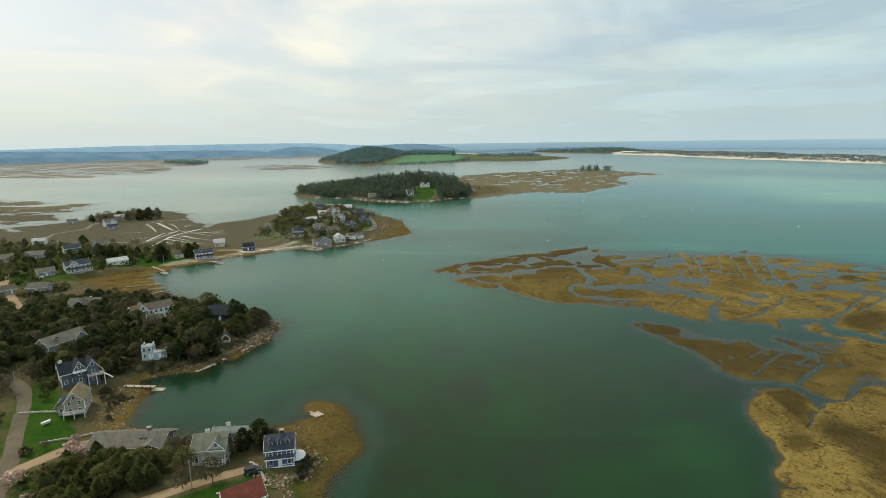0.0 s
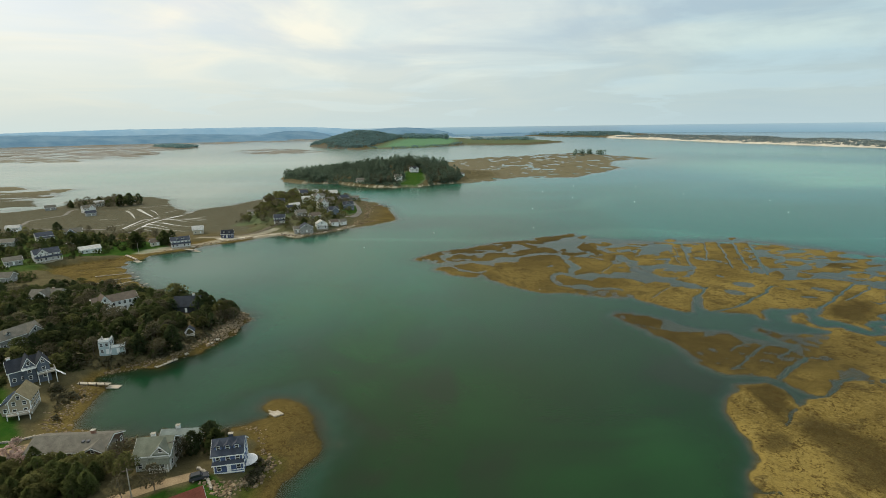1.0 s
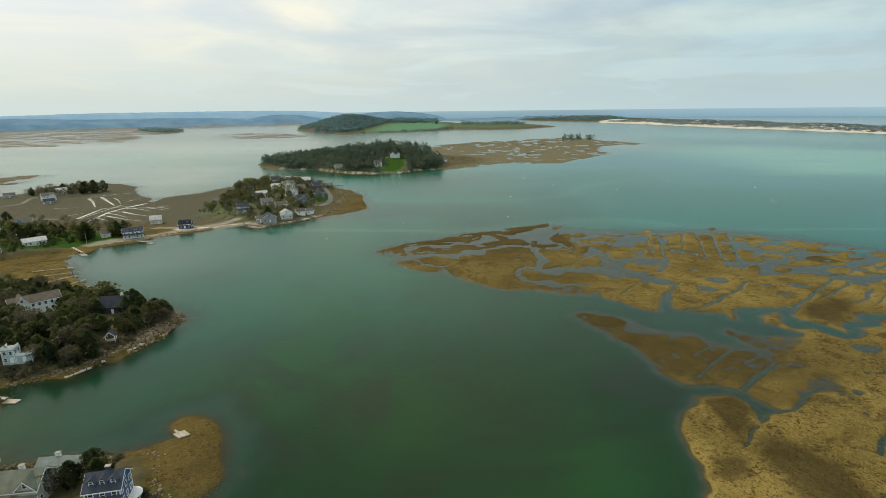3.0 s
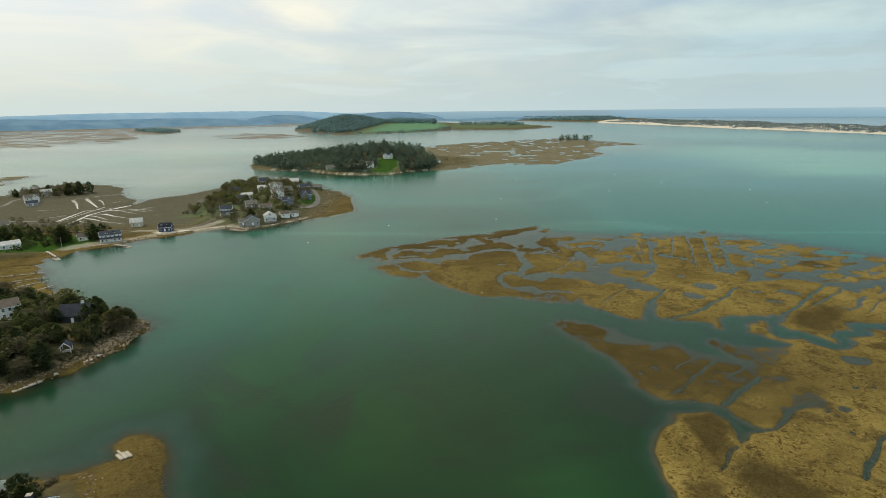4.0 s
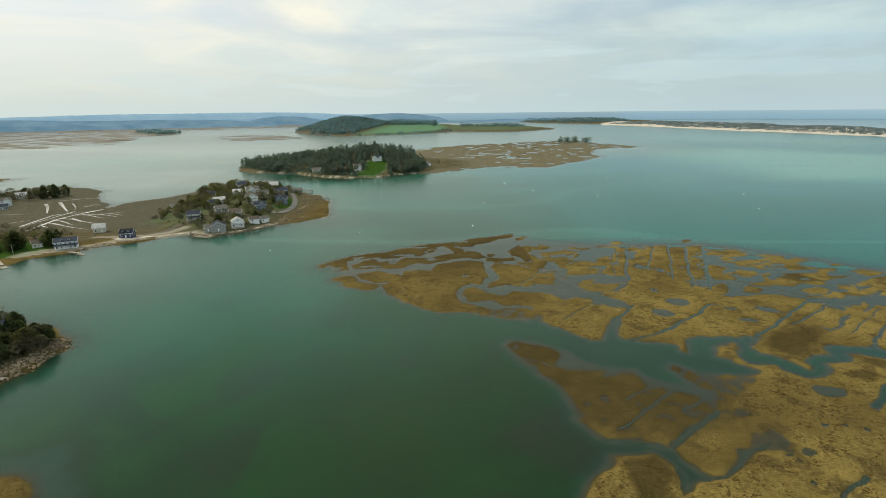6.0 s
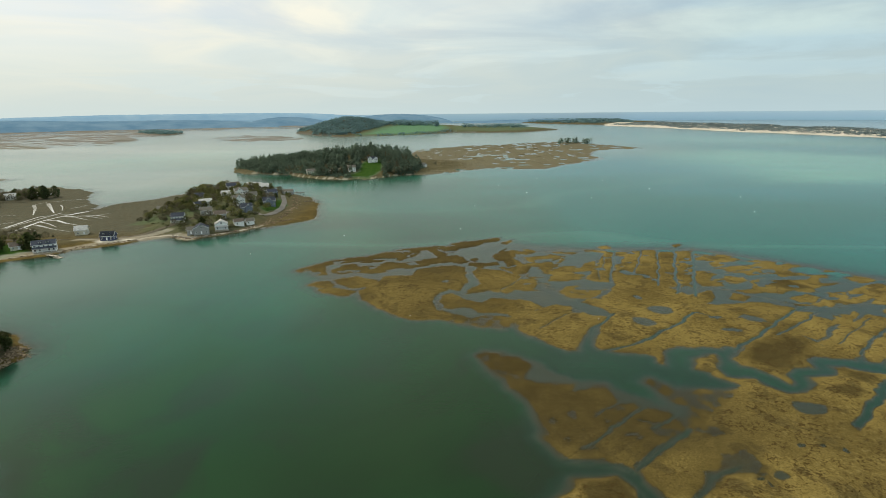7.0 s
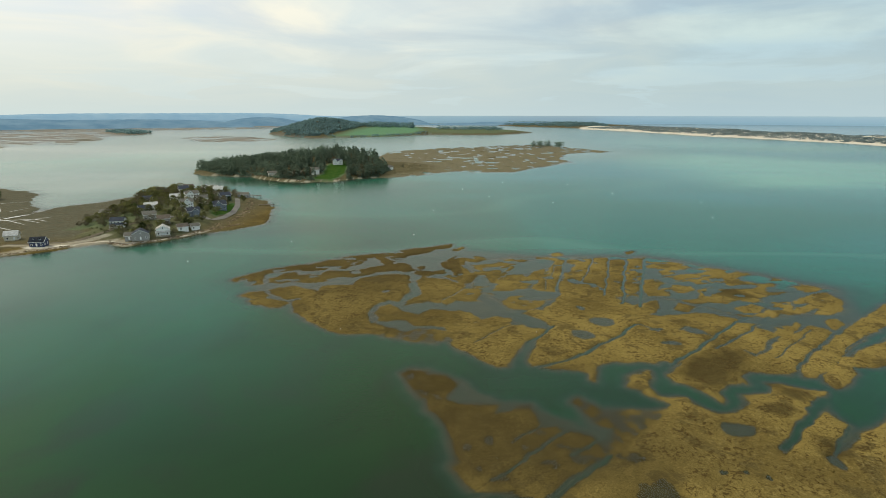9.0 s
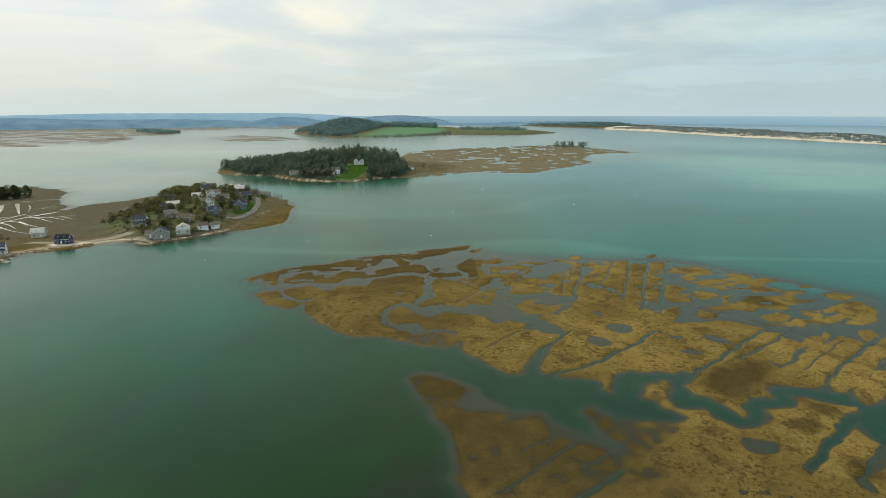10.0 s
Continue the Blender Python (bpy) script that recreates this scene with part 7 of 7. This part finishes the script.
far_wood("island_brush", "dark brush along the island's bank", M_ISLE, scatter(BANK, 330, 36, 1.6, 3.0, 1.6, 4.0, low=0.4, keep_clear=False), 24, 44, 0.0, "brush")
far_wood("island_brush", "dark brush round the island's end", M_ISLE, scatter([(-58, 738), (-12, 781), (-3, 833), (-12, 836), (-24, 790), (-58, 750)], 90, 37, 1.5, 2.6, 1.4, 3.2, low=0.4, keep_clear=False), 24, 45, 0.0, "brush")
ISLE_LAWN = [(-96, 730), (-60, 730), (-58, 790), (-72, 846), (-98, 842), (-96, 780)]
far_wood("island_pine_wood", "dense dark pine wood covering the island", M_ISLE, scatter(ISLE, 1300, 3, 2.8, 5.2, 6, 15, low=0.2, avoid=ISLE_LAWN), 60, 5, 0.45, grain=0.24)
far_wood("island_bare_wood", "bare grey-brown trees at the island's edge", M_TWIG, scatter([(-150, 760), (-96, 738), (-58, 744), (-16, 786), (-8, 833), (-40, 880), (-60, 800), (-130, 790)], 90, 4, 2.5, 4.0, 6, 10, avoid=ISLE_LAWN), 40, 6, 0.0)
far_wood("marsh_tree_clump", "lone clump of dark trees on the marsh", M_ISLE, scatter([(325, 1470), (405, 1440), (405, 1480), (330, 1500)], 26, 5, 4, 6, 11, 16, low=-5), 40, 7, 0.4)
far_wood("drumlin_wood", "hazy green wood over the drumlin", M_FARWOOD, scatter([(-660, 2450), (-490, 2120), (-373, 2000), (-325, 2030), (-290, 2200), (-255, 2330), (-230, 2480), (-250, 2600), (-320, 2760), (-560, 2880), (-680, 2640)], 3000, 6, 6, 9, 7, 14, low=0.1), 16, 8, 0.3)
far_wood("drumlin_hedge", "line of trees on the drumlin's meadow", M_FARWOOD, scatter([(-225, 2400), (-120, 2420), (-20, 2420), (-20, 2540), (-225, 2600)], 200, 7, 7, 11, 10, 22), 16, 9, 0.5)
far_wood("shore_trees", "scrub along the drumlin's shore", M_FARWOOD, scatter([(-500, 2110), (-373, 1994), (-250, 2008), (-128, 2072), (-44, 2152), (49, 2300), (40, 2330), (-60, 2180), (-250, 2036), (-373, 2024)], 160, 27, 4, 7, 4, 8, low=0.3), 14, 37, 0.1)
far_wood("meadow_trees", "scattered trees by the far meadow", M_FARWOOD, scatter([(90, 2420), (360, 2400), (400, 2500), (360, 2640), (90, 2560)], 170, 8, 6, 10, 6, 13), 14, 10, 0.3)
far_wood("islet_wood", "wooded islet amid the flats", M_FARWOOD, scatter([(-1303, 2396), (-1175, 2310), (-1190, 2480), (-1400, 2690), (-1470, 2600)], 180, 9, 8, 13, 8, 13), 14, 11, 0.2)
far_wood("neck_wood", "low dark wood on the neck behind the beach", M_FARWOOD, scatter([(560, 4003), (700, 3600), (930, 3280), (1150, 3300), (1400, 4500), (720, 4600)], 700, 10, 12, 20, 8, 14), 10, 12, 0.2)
far_wood("dune_scrub", "hazy grey-green scrub in the dunes", M_SCRUB, scatter([(935, 3050), (1050, 2660), (1122, 2229), (1200, 1990), (1268, 1756), (1325, 1552), (1390, 1100), (1700, 1100), (1640, 1986), (1580, 2629), (1300, 3400)], 4000, 11, 6, 13, 1.5, 4.5), 8, 13, 0.0)

# ---- tussocks of dead cordgrass on the marsh within sight ----
M_CORD = leafy("cordgrass", (0.085, 0.060, 0.019), (0.165, 0.120, 0.038), 0.0)


def cordgrass(n, seed):
    rng = np.random.default_rng(seed)
    x, y = rng.uniform(45, 252, n), rng.uniform(92, 330, n)
    i, j = np.searchsorted(GX, x) - 1, np.searchsorted(GY, y) - 1
    z = np.minimum(np.minimum(H[j, i], H[j, i + 1]), np.minimum(H[j + 1, i], H[j + 1, i + 1]))
    keep = (z > 0.12) & (fbm(x, y, 9, 55) > 0.50)
    c = np.stack([x, y, z + 0.08], 1)[keep]
    co, faces = clumps(c, rng.uniform(0.10, 0.24, len(c)), seed, 0.30)
    tagged(new("cordgrass", mesh_of("cordgrass", co.tolist(), faces.tolist(), M_CORD)), "tussocks of dead golden cordgrass", "grass", kind="stuff")


cordgrass(45000, 3)

# ---- shore rocks ----
def rock_lot(seed):
    rng = random.Random(seed)
    base = [(-1, -1, -1), (1, -1, -1), (1, 1, -1), (-1, 1, -1), (-0.7, -0.7, 0.8), (0.7, -0.7, 0.8), (0.7, 0.7, 0.8), (-0.7, 0.7, 0.8)]
    faces = boxes([(0, 0, 0, 1, 1, 1)])[1]
    return base, faces, rng


def rocks(name, label, n, spread_by, size, seed, *pts):
    """Tumbled ledge and boulders along a line of shore."""
    base, faces, rng = rock_lot(seed)
    p = np.array(pts, float)
    seg = np.hypot(*np.diff(p, axis=0).T)
    s = np.concatenate([[0], np.cumsum(seg)])
    v, f = [], []
    for _ in range(n):
        u = rng.uniform(0, s[-1])
        x, y = np.interp(u, s, p[:, 0]) + rng.gauss(0, spread_by), np.interp(u, s, p[:, 1]) + rng.gauss(0, spread_by)
        z = gz(x, y)
        if z < -0.5:
            continue
        r = size * rng.uniform(0.4, 1.0) ** 1.6 * 1.5
        a = rng.uniform(0, math.pi)
        ca, sa = math.cos(a), math.sin(a)
        k = len(v)
        sx, sy, sz = r * rng.uniform(0.7, 1.5), r * rng.uniform(0.6, 1.1), r * rng.uniform(0.35, 0.7)
        for bx, by, bz in base:
            qx, qy = bx * sx * rng.uniform(0.75, 1.15), by * sy * rng.uniform(0.75, 1.15)
            v.append((x + qx * ca - qy * sa, y + qx * sa + qy * ca, z + bz * sz * rng.uniform(0.7, 1.2) + sz * 0.3))
        f += [tuple(i + k for i in face) for face in faces]
    return tagged(new(name, mesh_of(name, v, f, M_ROCK)), label, "rocks", kind="stuff")


rocks("ledge_rocks", "tumbled granite ledge at the head's tip", 520, 1.9, 0.46, 1, (-128, 176), (-126, 183), (-125, 192), (-124, 204), (-127, 210))
rocks("ledge_rocks", "low granite ledge at the tip", 110, 1.2, 0.40, 2, (-126, 205), (-121, 206), (-119, 207))
rocks("shore_boulders", "pale boulders under the wooded bank", 420, 1.5, 0.27, 3, (-154, 150), (-146, 155), (-138, 159), (-135, 166), (-131, 173))
rocks("shore_boulders", "brown boulders round the cove", 330, 1.9, 0.28, 4, (-156, 142), (-151, 134), (-149, 126), (-149, 117), (-144, 112), (-138, 110))
rocks("shore_boulders", "riprap below the neck's gardens", 112, 0.6, 0.33, 5, (-136, 110), (-118, 108), (-104, 110), (-92, 112))
rocks("garden_boulders", "boulders heaped round the blue house", 210, 1.2, 0.39, 6, (-88, 86), (-83, 85), (-79, 88), (-76, 93), (-77, 99))
rocks("garden_boulders", "pale stones edging the marsh spit", 105, 0.78, 0.33, 7, (-84, 84), (-79, 80), (-76, 72))
rocks("garden_boulders", "stones at the edge of the spit", 62, 0.72, 0.25, 8, (-90, 114), (-84, 112), (-82, 106), (-79, 100))
rocks("strand_rocks", "dark weedy rocks along the strand", 182, 1.2, 0.50, 9, (-238, 340), (-228, 346), (-219, 352), (-213, 368), (-198, 377), (-186, 388))
rocks("point_rocks", "riprap and boulders along the point", 294, 1.32, 0.55, 10, (-168, 400), (-150, 391), (-138, 402), (-126, 414), (-114, 434), (-104, 446), (-96, 460))
rocks("point_rocks", "boulders on the point's outer bank", 182, 1.8, 0.61, 11, (-112, 440), (-108, 470), (-108, 500), (-114, 540), (-126, 575))
rocks("reef_rocks", "weedy rocks awash off the point", 42, 2.4, 0.50, 12, (-80, 470), (-70, 478), (-60, 476))
rocks("island_rocks", "pale ledge round the wooded island", 200, 1.1, 0.5, 13, (-300, 855), (-250, 806), (-186, 786), (-155, 756), (-96, 731), (-58, 740), (-14, 782))


# ---- docks, floats, boats and small things ----
def pier(x0, y0, x1, y1, wide, z, label, piles=4, float_at=None, name="dock", timber=None):
    top = tagged(new(name, None), label, "dock", "docks")
    L = math.hypot(x1 - x0, y1 - y0)
    top.matrix_basis = pose(x0, y0, 0, 0, 0, math.degrees(math.atan2(y1 - y0, x1 - x0)))
    n = max(4, int(L / 0.8))
    for k in range(n):
        a = L * k / n
        part("plank", timber or PLANK, top, at=pose(a, 0, z) @ Matrix.Diagonal((L / n * 0.95, wide, 1, 1)))
    for s in (-1, 1):
        part("beam", box_mesh("beam", M_PLANK, (0, s * wide * 0.4 - 0.08, z - 0.3, L, s * wide * 0.4 + 0.08, z - 0.02)), top)
        for k in range(piles):
            a = L * (k + 0.6) / piles
            part("post", mesh_of("post", *tube([(a, s * wide * 0.5, -2.5), (a, s * wide * 0.5, z + 0.7)], [0.16, 0.14], 7), M_PILE), top)
    if float_at:
        fx, fw, fl = float_at
        part("float", box_mesh("float", M_PLANK, (fx, -fw / 2, -0.2, fx + fl, fw / 2, 0.28)), top, "pale floating landing")
    return top


PLANK = box_mesh("plank", M_PLANK, (0, -0.5, -0.02, 1, 0.5, 0.05))
DARK_PLANK = box_mesh("plank", M_PILE, (0, -0.5, -0.02, 1, 0.5, 0.05))
pier(-170.5, 142.4, -146, 140.7, 1.5, 1.25, "long grey plank dock with a pale float", 8, (23.7, 2.3, 4.4))
pier(-138, 155, -133.5, 162, 1.4, 0.5, "short plank landing under the trees", 2)
pier(-137, 171, -131, 165.5, 1.3, 0.7, "small gangway to the water", 2)
pier(-131, 180, -124.5, 179.5, 1.6, 1.0, "narrow plank landing on the ledges", 2)
pier(-131, 173, -126, 177, 1.2, 0.8, "low plank landing on the ledges", 2)
pier(-253, 330, -238, 317, 1.6, 1.4, "plank dock with a white float", 4, (17, 3, 8))
for x0, y0, x1, y1 in ((-241, 278.5, -222.5, 286), (-228, 270, -214, 277), (-219, 260, -210, 271), (-208, 245, -201, 263), (-226, 249, -213, 262), (-195, 237, -191.5, 252), (-236, 262, -222, 268)):
    pier(x0, y0, x1 + 0.4, y1, 0.45, 0.75, "old bleached plank walkway over the mudflat", 2)
pier(-142, 602, -124, 606, 2.2, 1.8, "dark timber pier off the point", 5, timber=DARK_PLANK)
pier(-109, 546, -94, 549, 2.0, 1.6, "dark timber pier off the point", 4, timber=DARK_PLANK)
pier(-124, 744, -112, 730, 2.5, 1.5, "plank landing below the island house", 4, (14, 4, 9))
pier(-220, 348, -210, 344, 2.0, 0.9, "plank landing before the beach house", 2, (8, 3, 6))

hut = tagged(new("summer_house", None), "small white summer house open beneath its gable", "summer house")
hut.matrix_basis = pose(-135.6, 178.2, gz(-135.6, 178.2) + 0.1, 0, 0, 20)
for sx in (-1, 1):
    for sy in (-1, 1):
        part("post", box_mesh("post", M_TRIM, (sx * 1.5 - 0.1, sy * 1.2 - 0.1, -0.8, sx * 1.5 + 0.1, sy * 1.2 + 0.1, 2.1)), hut)
part("floor", box_mesh("floor", M_PLANK, (-1.7, -1.4, 0.0, 1.7, 1.4, 0.15)), hut)
part("roof", mesh_of("roof", *turned(gable_roof(2.8, 3.2, 2.1, 1.5, 0.3, 0.14), pose(0, 0, 0, 0, 0, 90)), ROOFS["slate"]), hut)
part("rake_board", mesh_of("rake_board", *turned(rake(-1.74, 3.2, 2.1, 1.5, 0.3), pose(0, 0, 0, 0, 0, 90)), M_TRIM), hut)
part("rail", box_mesh("rail", M_TRIM, (-1.4, -1.3, 0.85, 1.4, -1.22, 0.97)), hut)

raft = tagged(new("swim_float", None), "pale wooden swim floats stranded on the marsh", "float")
raft.matrix_basis = pose(-82.5, 121.3, 0.55, 0, 0, -38)
for k in range(3):
    part("raft_section", box_mesh("raft_section", M_PLANK, (-1.7 + 0.3 * k, -1.4 + 0.95 * k, 0, 1.5 + 0.3 * k, -0.55 + 0.95 * k, 0.35)), raft)
part("gangway", box_mesh("gangway", M_PLANK, (-3.4, -0.4, 0.05, -1.75, 0.1, 0.25)), raft)


def boat(x, y, turn, L, label, cabin=True, z=None):
    top = tagged(new("boat", None), label, "boat", "boats")
    top.matrix_basis = pose(x, y, gz(x, y) + 0.1 if z is None else z, 0, 0, turn)
    w = L * 0.19
    v, f = [], []
    for u, k, lift in ((0, 0.85, 0), (0.3, 1.0, 0), (0.65, 0.9, 0.05), (0.88, 0.5, 0.18), (1.0, 0.04, 0.3)):
        x = u * L - L / 2
        for q, z2 in ((-1, 0.9 + lift), (-0.6, 0.15 + lift * 0.5), (0, 0.0 + lift * 0.6), (0.6, 0.15 + lift * 0.5), (1, 0.9 + lift)):
            v.append((x, q * w * k, z2))
    for i in range(4):
        for q in range(4):
            b = 5 * i + q
            f.append((b, b + 5, b + 6, b + 1))
        f.append((5 * i, 5 * i + 4, 5 * i + 9, 5 * i + 5))
    f.append((0, 1, 2, 3, 4))
    part("hull", mesh_of("hull", v, f, M_HULL), top)
    if cabin:
        part("cabin", box_mesh("cabin", M_HULL, (-0.1 * L, -w * 0.6, 0.85, 0.2 * L, w * 0.6, 1.7)), top)
        part("windscreen", box_mesh("windscreen", M_GLASS, (0.2 * L, -w * 0.55, 1.1, 0.21 * L + 0.02, w * 0.55, 1.6)), top)
    return top


boat(-309, 357, 40, 8.0, "white motor boat laid up on the lawn")
boat(-164, 112.5, 55, 2.5, "small white dinghy turned on the lawn", False)
boat(-402, 420, 20, 6.0, "white boat laid up beside a cottage")
boat(-419, 598.2, 20, 7, "white boat laid up on the knoll", True)
boat(-418.9, 606.4, 75, 6, "white boat laid up on the knoll", False)
boat(-410.4, 601.8, 140, 8, "white boat laid up on the knoll", True)
boat(-411.4, 610.1, 30, 6, "white boat laid up on the knoll", False)
boat(-436.4, 624.2, 100, 7, "white boat laid up on the knoll", True)
boat(-436.5, 633, 60, 6, "white boat laid up on the knoll", False)
boat(-300, 285, 30, 5.0, "white boat laid up among bushes", False)
boat(-60, 740, 70, 6, "small white sailing boat on the island lawn", False)


def buoy(x, y, material=M_HULL):
    top = tagged(new("mooring_buoy", None), "small white mooring buoy on the water", "buoy", "mooring buoys")
    top.matrix_basis = pose(x, y, 0)
    part("ball", mesh_of("ball", *tube([(0, 0, -0.25), (0, 0, -0.1), (0, 0, 0.15), (0, 0, 0.38), (0, 0, 0.45)], [0.18, 0.36, 0.40, 0.26, 0.06], 10), material, True), top)
    part("ring", box_mesh("ring", M_PILE, (-0.05, -0.05, 0.44, 0.05, 0.05, 0.6)), top)


for x, y in ((101, 239), (45, 420), (-40, 400), (-90, 350), (180, 560), (260, 620), (120, 600), (230, 700), (60, 520), (330, 560), (20, 244), (95, 660), (150, 720), (300, 480)):
    buoy(x, y)


def utility_pole(x, y, h=9.0):
    top = tagged(new("utility_pole", None), "weathered wooden utility pole beside the lane", "pole", "utility poles")
    top.matrix_basis = pose(x, y, gz(x, y) - 0.3, 0, 0, 30)
    part("shaft", mesh_of("shaft", *tube([(0, 0, 0), (0, 0, h)], [0.17, 0.11], 7), M_STONE), top)
    part("crossarm", box_mesh("crossarm", M_PILE, (-1.1, -0.07, h - 0.7, 1.1, 0.07, h - 0.5)), top)


for x, y, h in ((-188, 131, 9), (-205, 134, 9), (-103, 80.5, 8), (-99, 93, 8), (-150, 75, 9), (-250, 340, 8)):
    utility_pole(x, y, h)


def stone_wall(label, *pts):
    v, f = [], []
    for (ax, ay), (bx, by) in zip(pts[:-1], pts[1:]):
        n = max(2, int(math.hypot(bx - ax, by - ay) / 0.6))
        for k in range(n):
            u = (k + 0.5) / n
            x, y = ax + (bx - ax) * u, ay + (by - ay) * u
            r = random.uniform(0.22, 0.36)
            z = gz(x, y)
            bv, bf = boxes([(x - r, y - r, z - 0.3, x + r, y + r, z + random.uniform(0.35, 0.6))])
            bv = [(a + random.uniform(-0.08, 0.08), b + random.uniform(-0.08, 0.08), c) for a, b, c in bv]
            f += [tuple(i + len(v) for i in q) for q in bf]
            v += bv
    tagged(new("stone_wall", mesh_of("stone_wall", v, f, M_STONE)), label, "wall", "garden walls")


stone_wall("low fieldstone wall crossing the lawn", (-177, 118), (-171, 119), (-165, 119.5))
stone_wall("low fieldstone wall below the lawn", (-158, 102), (-150, 106), (-146, 109))
stone_wall("pale fieldstone wall along the drive", (-93, 92), (-90, 90), (-88, 87), (-86, 84))
stone_wall("pale sea wall on the point", (-166, 400), (-150, 393), (-140, 400))

tarp = tagged(new("tarpaulin", None), "bright blue tarpaulin over a stack", "tarpaulin")
tarp.matrix_basis = pose(-310, 301, gz(-310, 301), 0, 0, 20)
part("cover", mesh_of("cover", *gable(5.0, 3.6, 1.2, 1.2, 0.0), M_TARP), tarp)


def car(x, y, turn, material, label):
    top = tagged(new("car", None), label, "car")
    top.matrix_basis = pose(x, y, gz(x, y) + 0.12, 0, 0, turn)
    side = [(-2.2, 0.35), (2.2, 0.35), (2.25, 0.75), (1.95, 0.95), (0.95, 1.05), (-2.1, 1.08), (-2.25, 0.8)]
    roof = [(0.95, 1.04), (0.35, 1.62), (-1.75, 1.66), (-2.1, 1.07)]
    for name, line, w, m in (("body", side, 0.9, material), ("cabin", roof, 0.78, M_GLASS)):
        n = len(line)
        v = [(a, -w, b) for a, b in line] + [(a, w, b) for a, b in line]
        f = [tuple(range(n)), tuple(range(2 * n - 1, n - 1, -1))] + [(k, k + n, (k + 1) % n + n, (k + 1) % n) for k in range(n)]
        part(name, mesh_of(name, v, f, m), top)
    part("roof_panel", box_mesh("roof_panel", material, (-1.75, -0.76, 1.63, 0.38, 0.76, 1.71)), top)
    for sx in (-1.35, 1.35):
        for sy in (-0.82, 0.82):
            w = part("wheel", mesh_of("wheel", *turned(tube([(0, 0, -0.11), (0, 0, 0.11)], [0.34, 0.34], 14), pose(0, 0, 0, 90)), M_PILE), top, at=pose(sx, sy, 0.34))
            part("rim", mesh_of("rim", *turned(tube([(0, 0, -0.125), (0, 0, 0.125)], [0.19, 0.19], 10), pose(0, 0, 0, 90)), M_STONE), w)
    for sy in (-0.6, 0.6):
        part("headlight", box_mesh("headlight", M_HULL, (2.2, sy - 0.16, 0.66, 2.27, sy + 0.16, 0.8)), top)
    return top


car(-90.5, 87.6, 25, WALLS["black"], "dark parked car at the end of the drive")
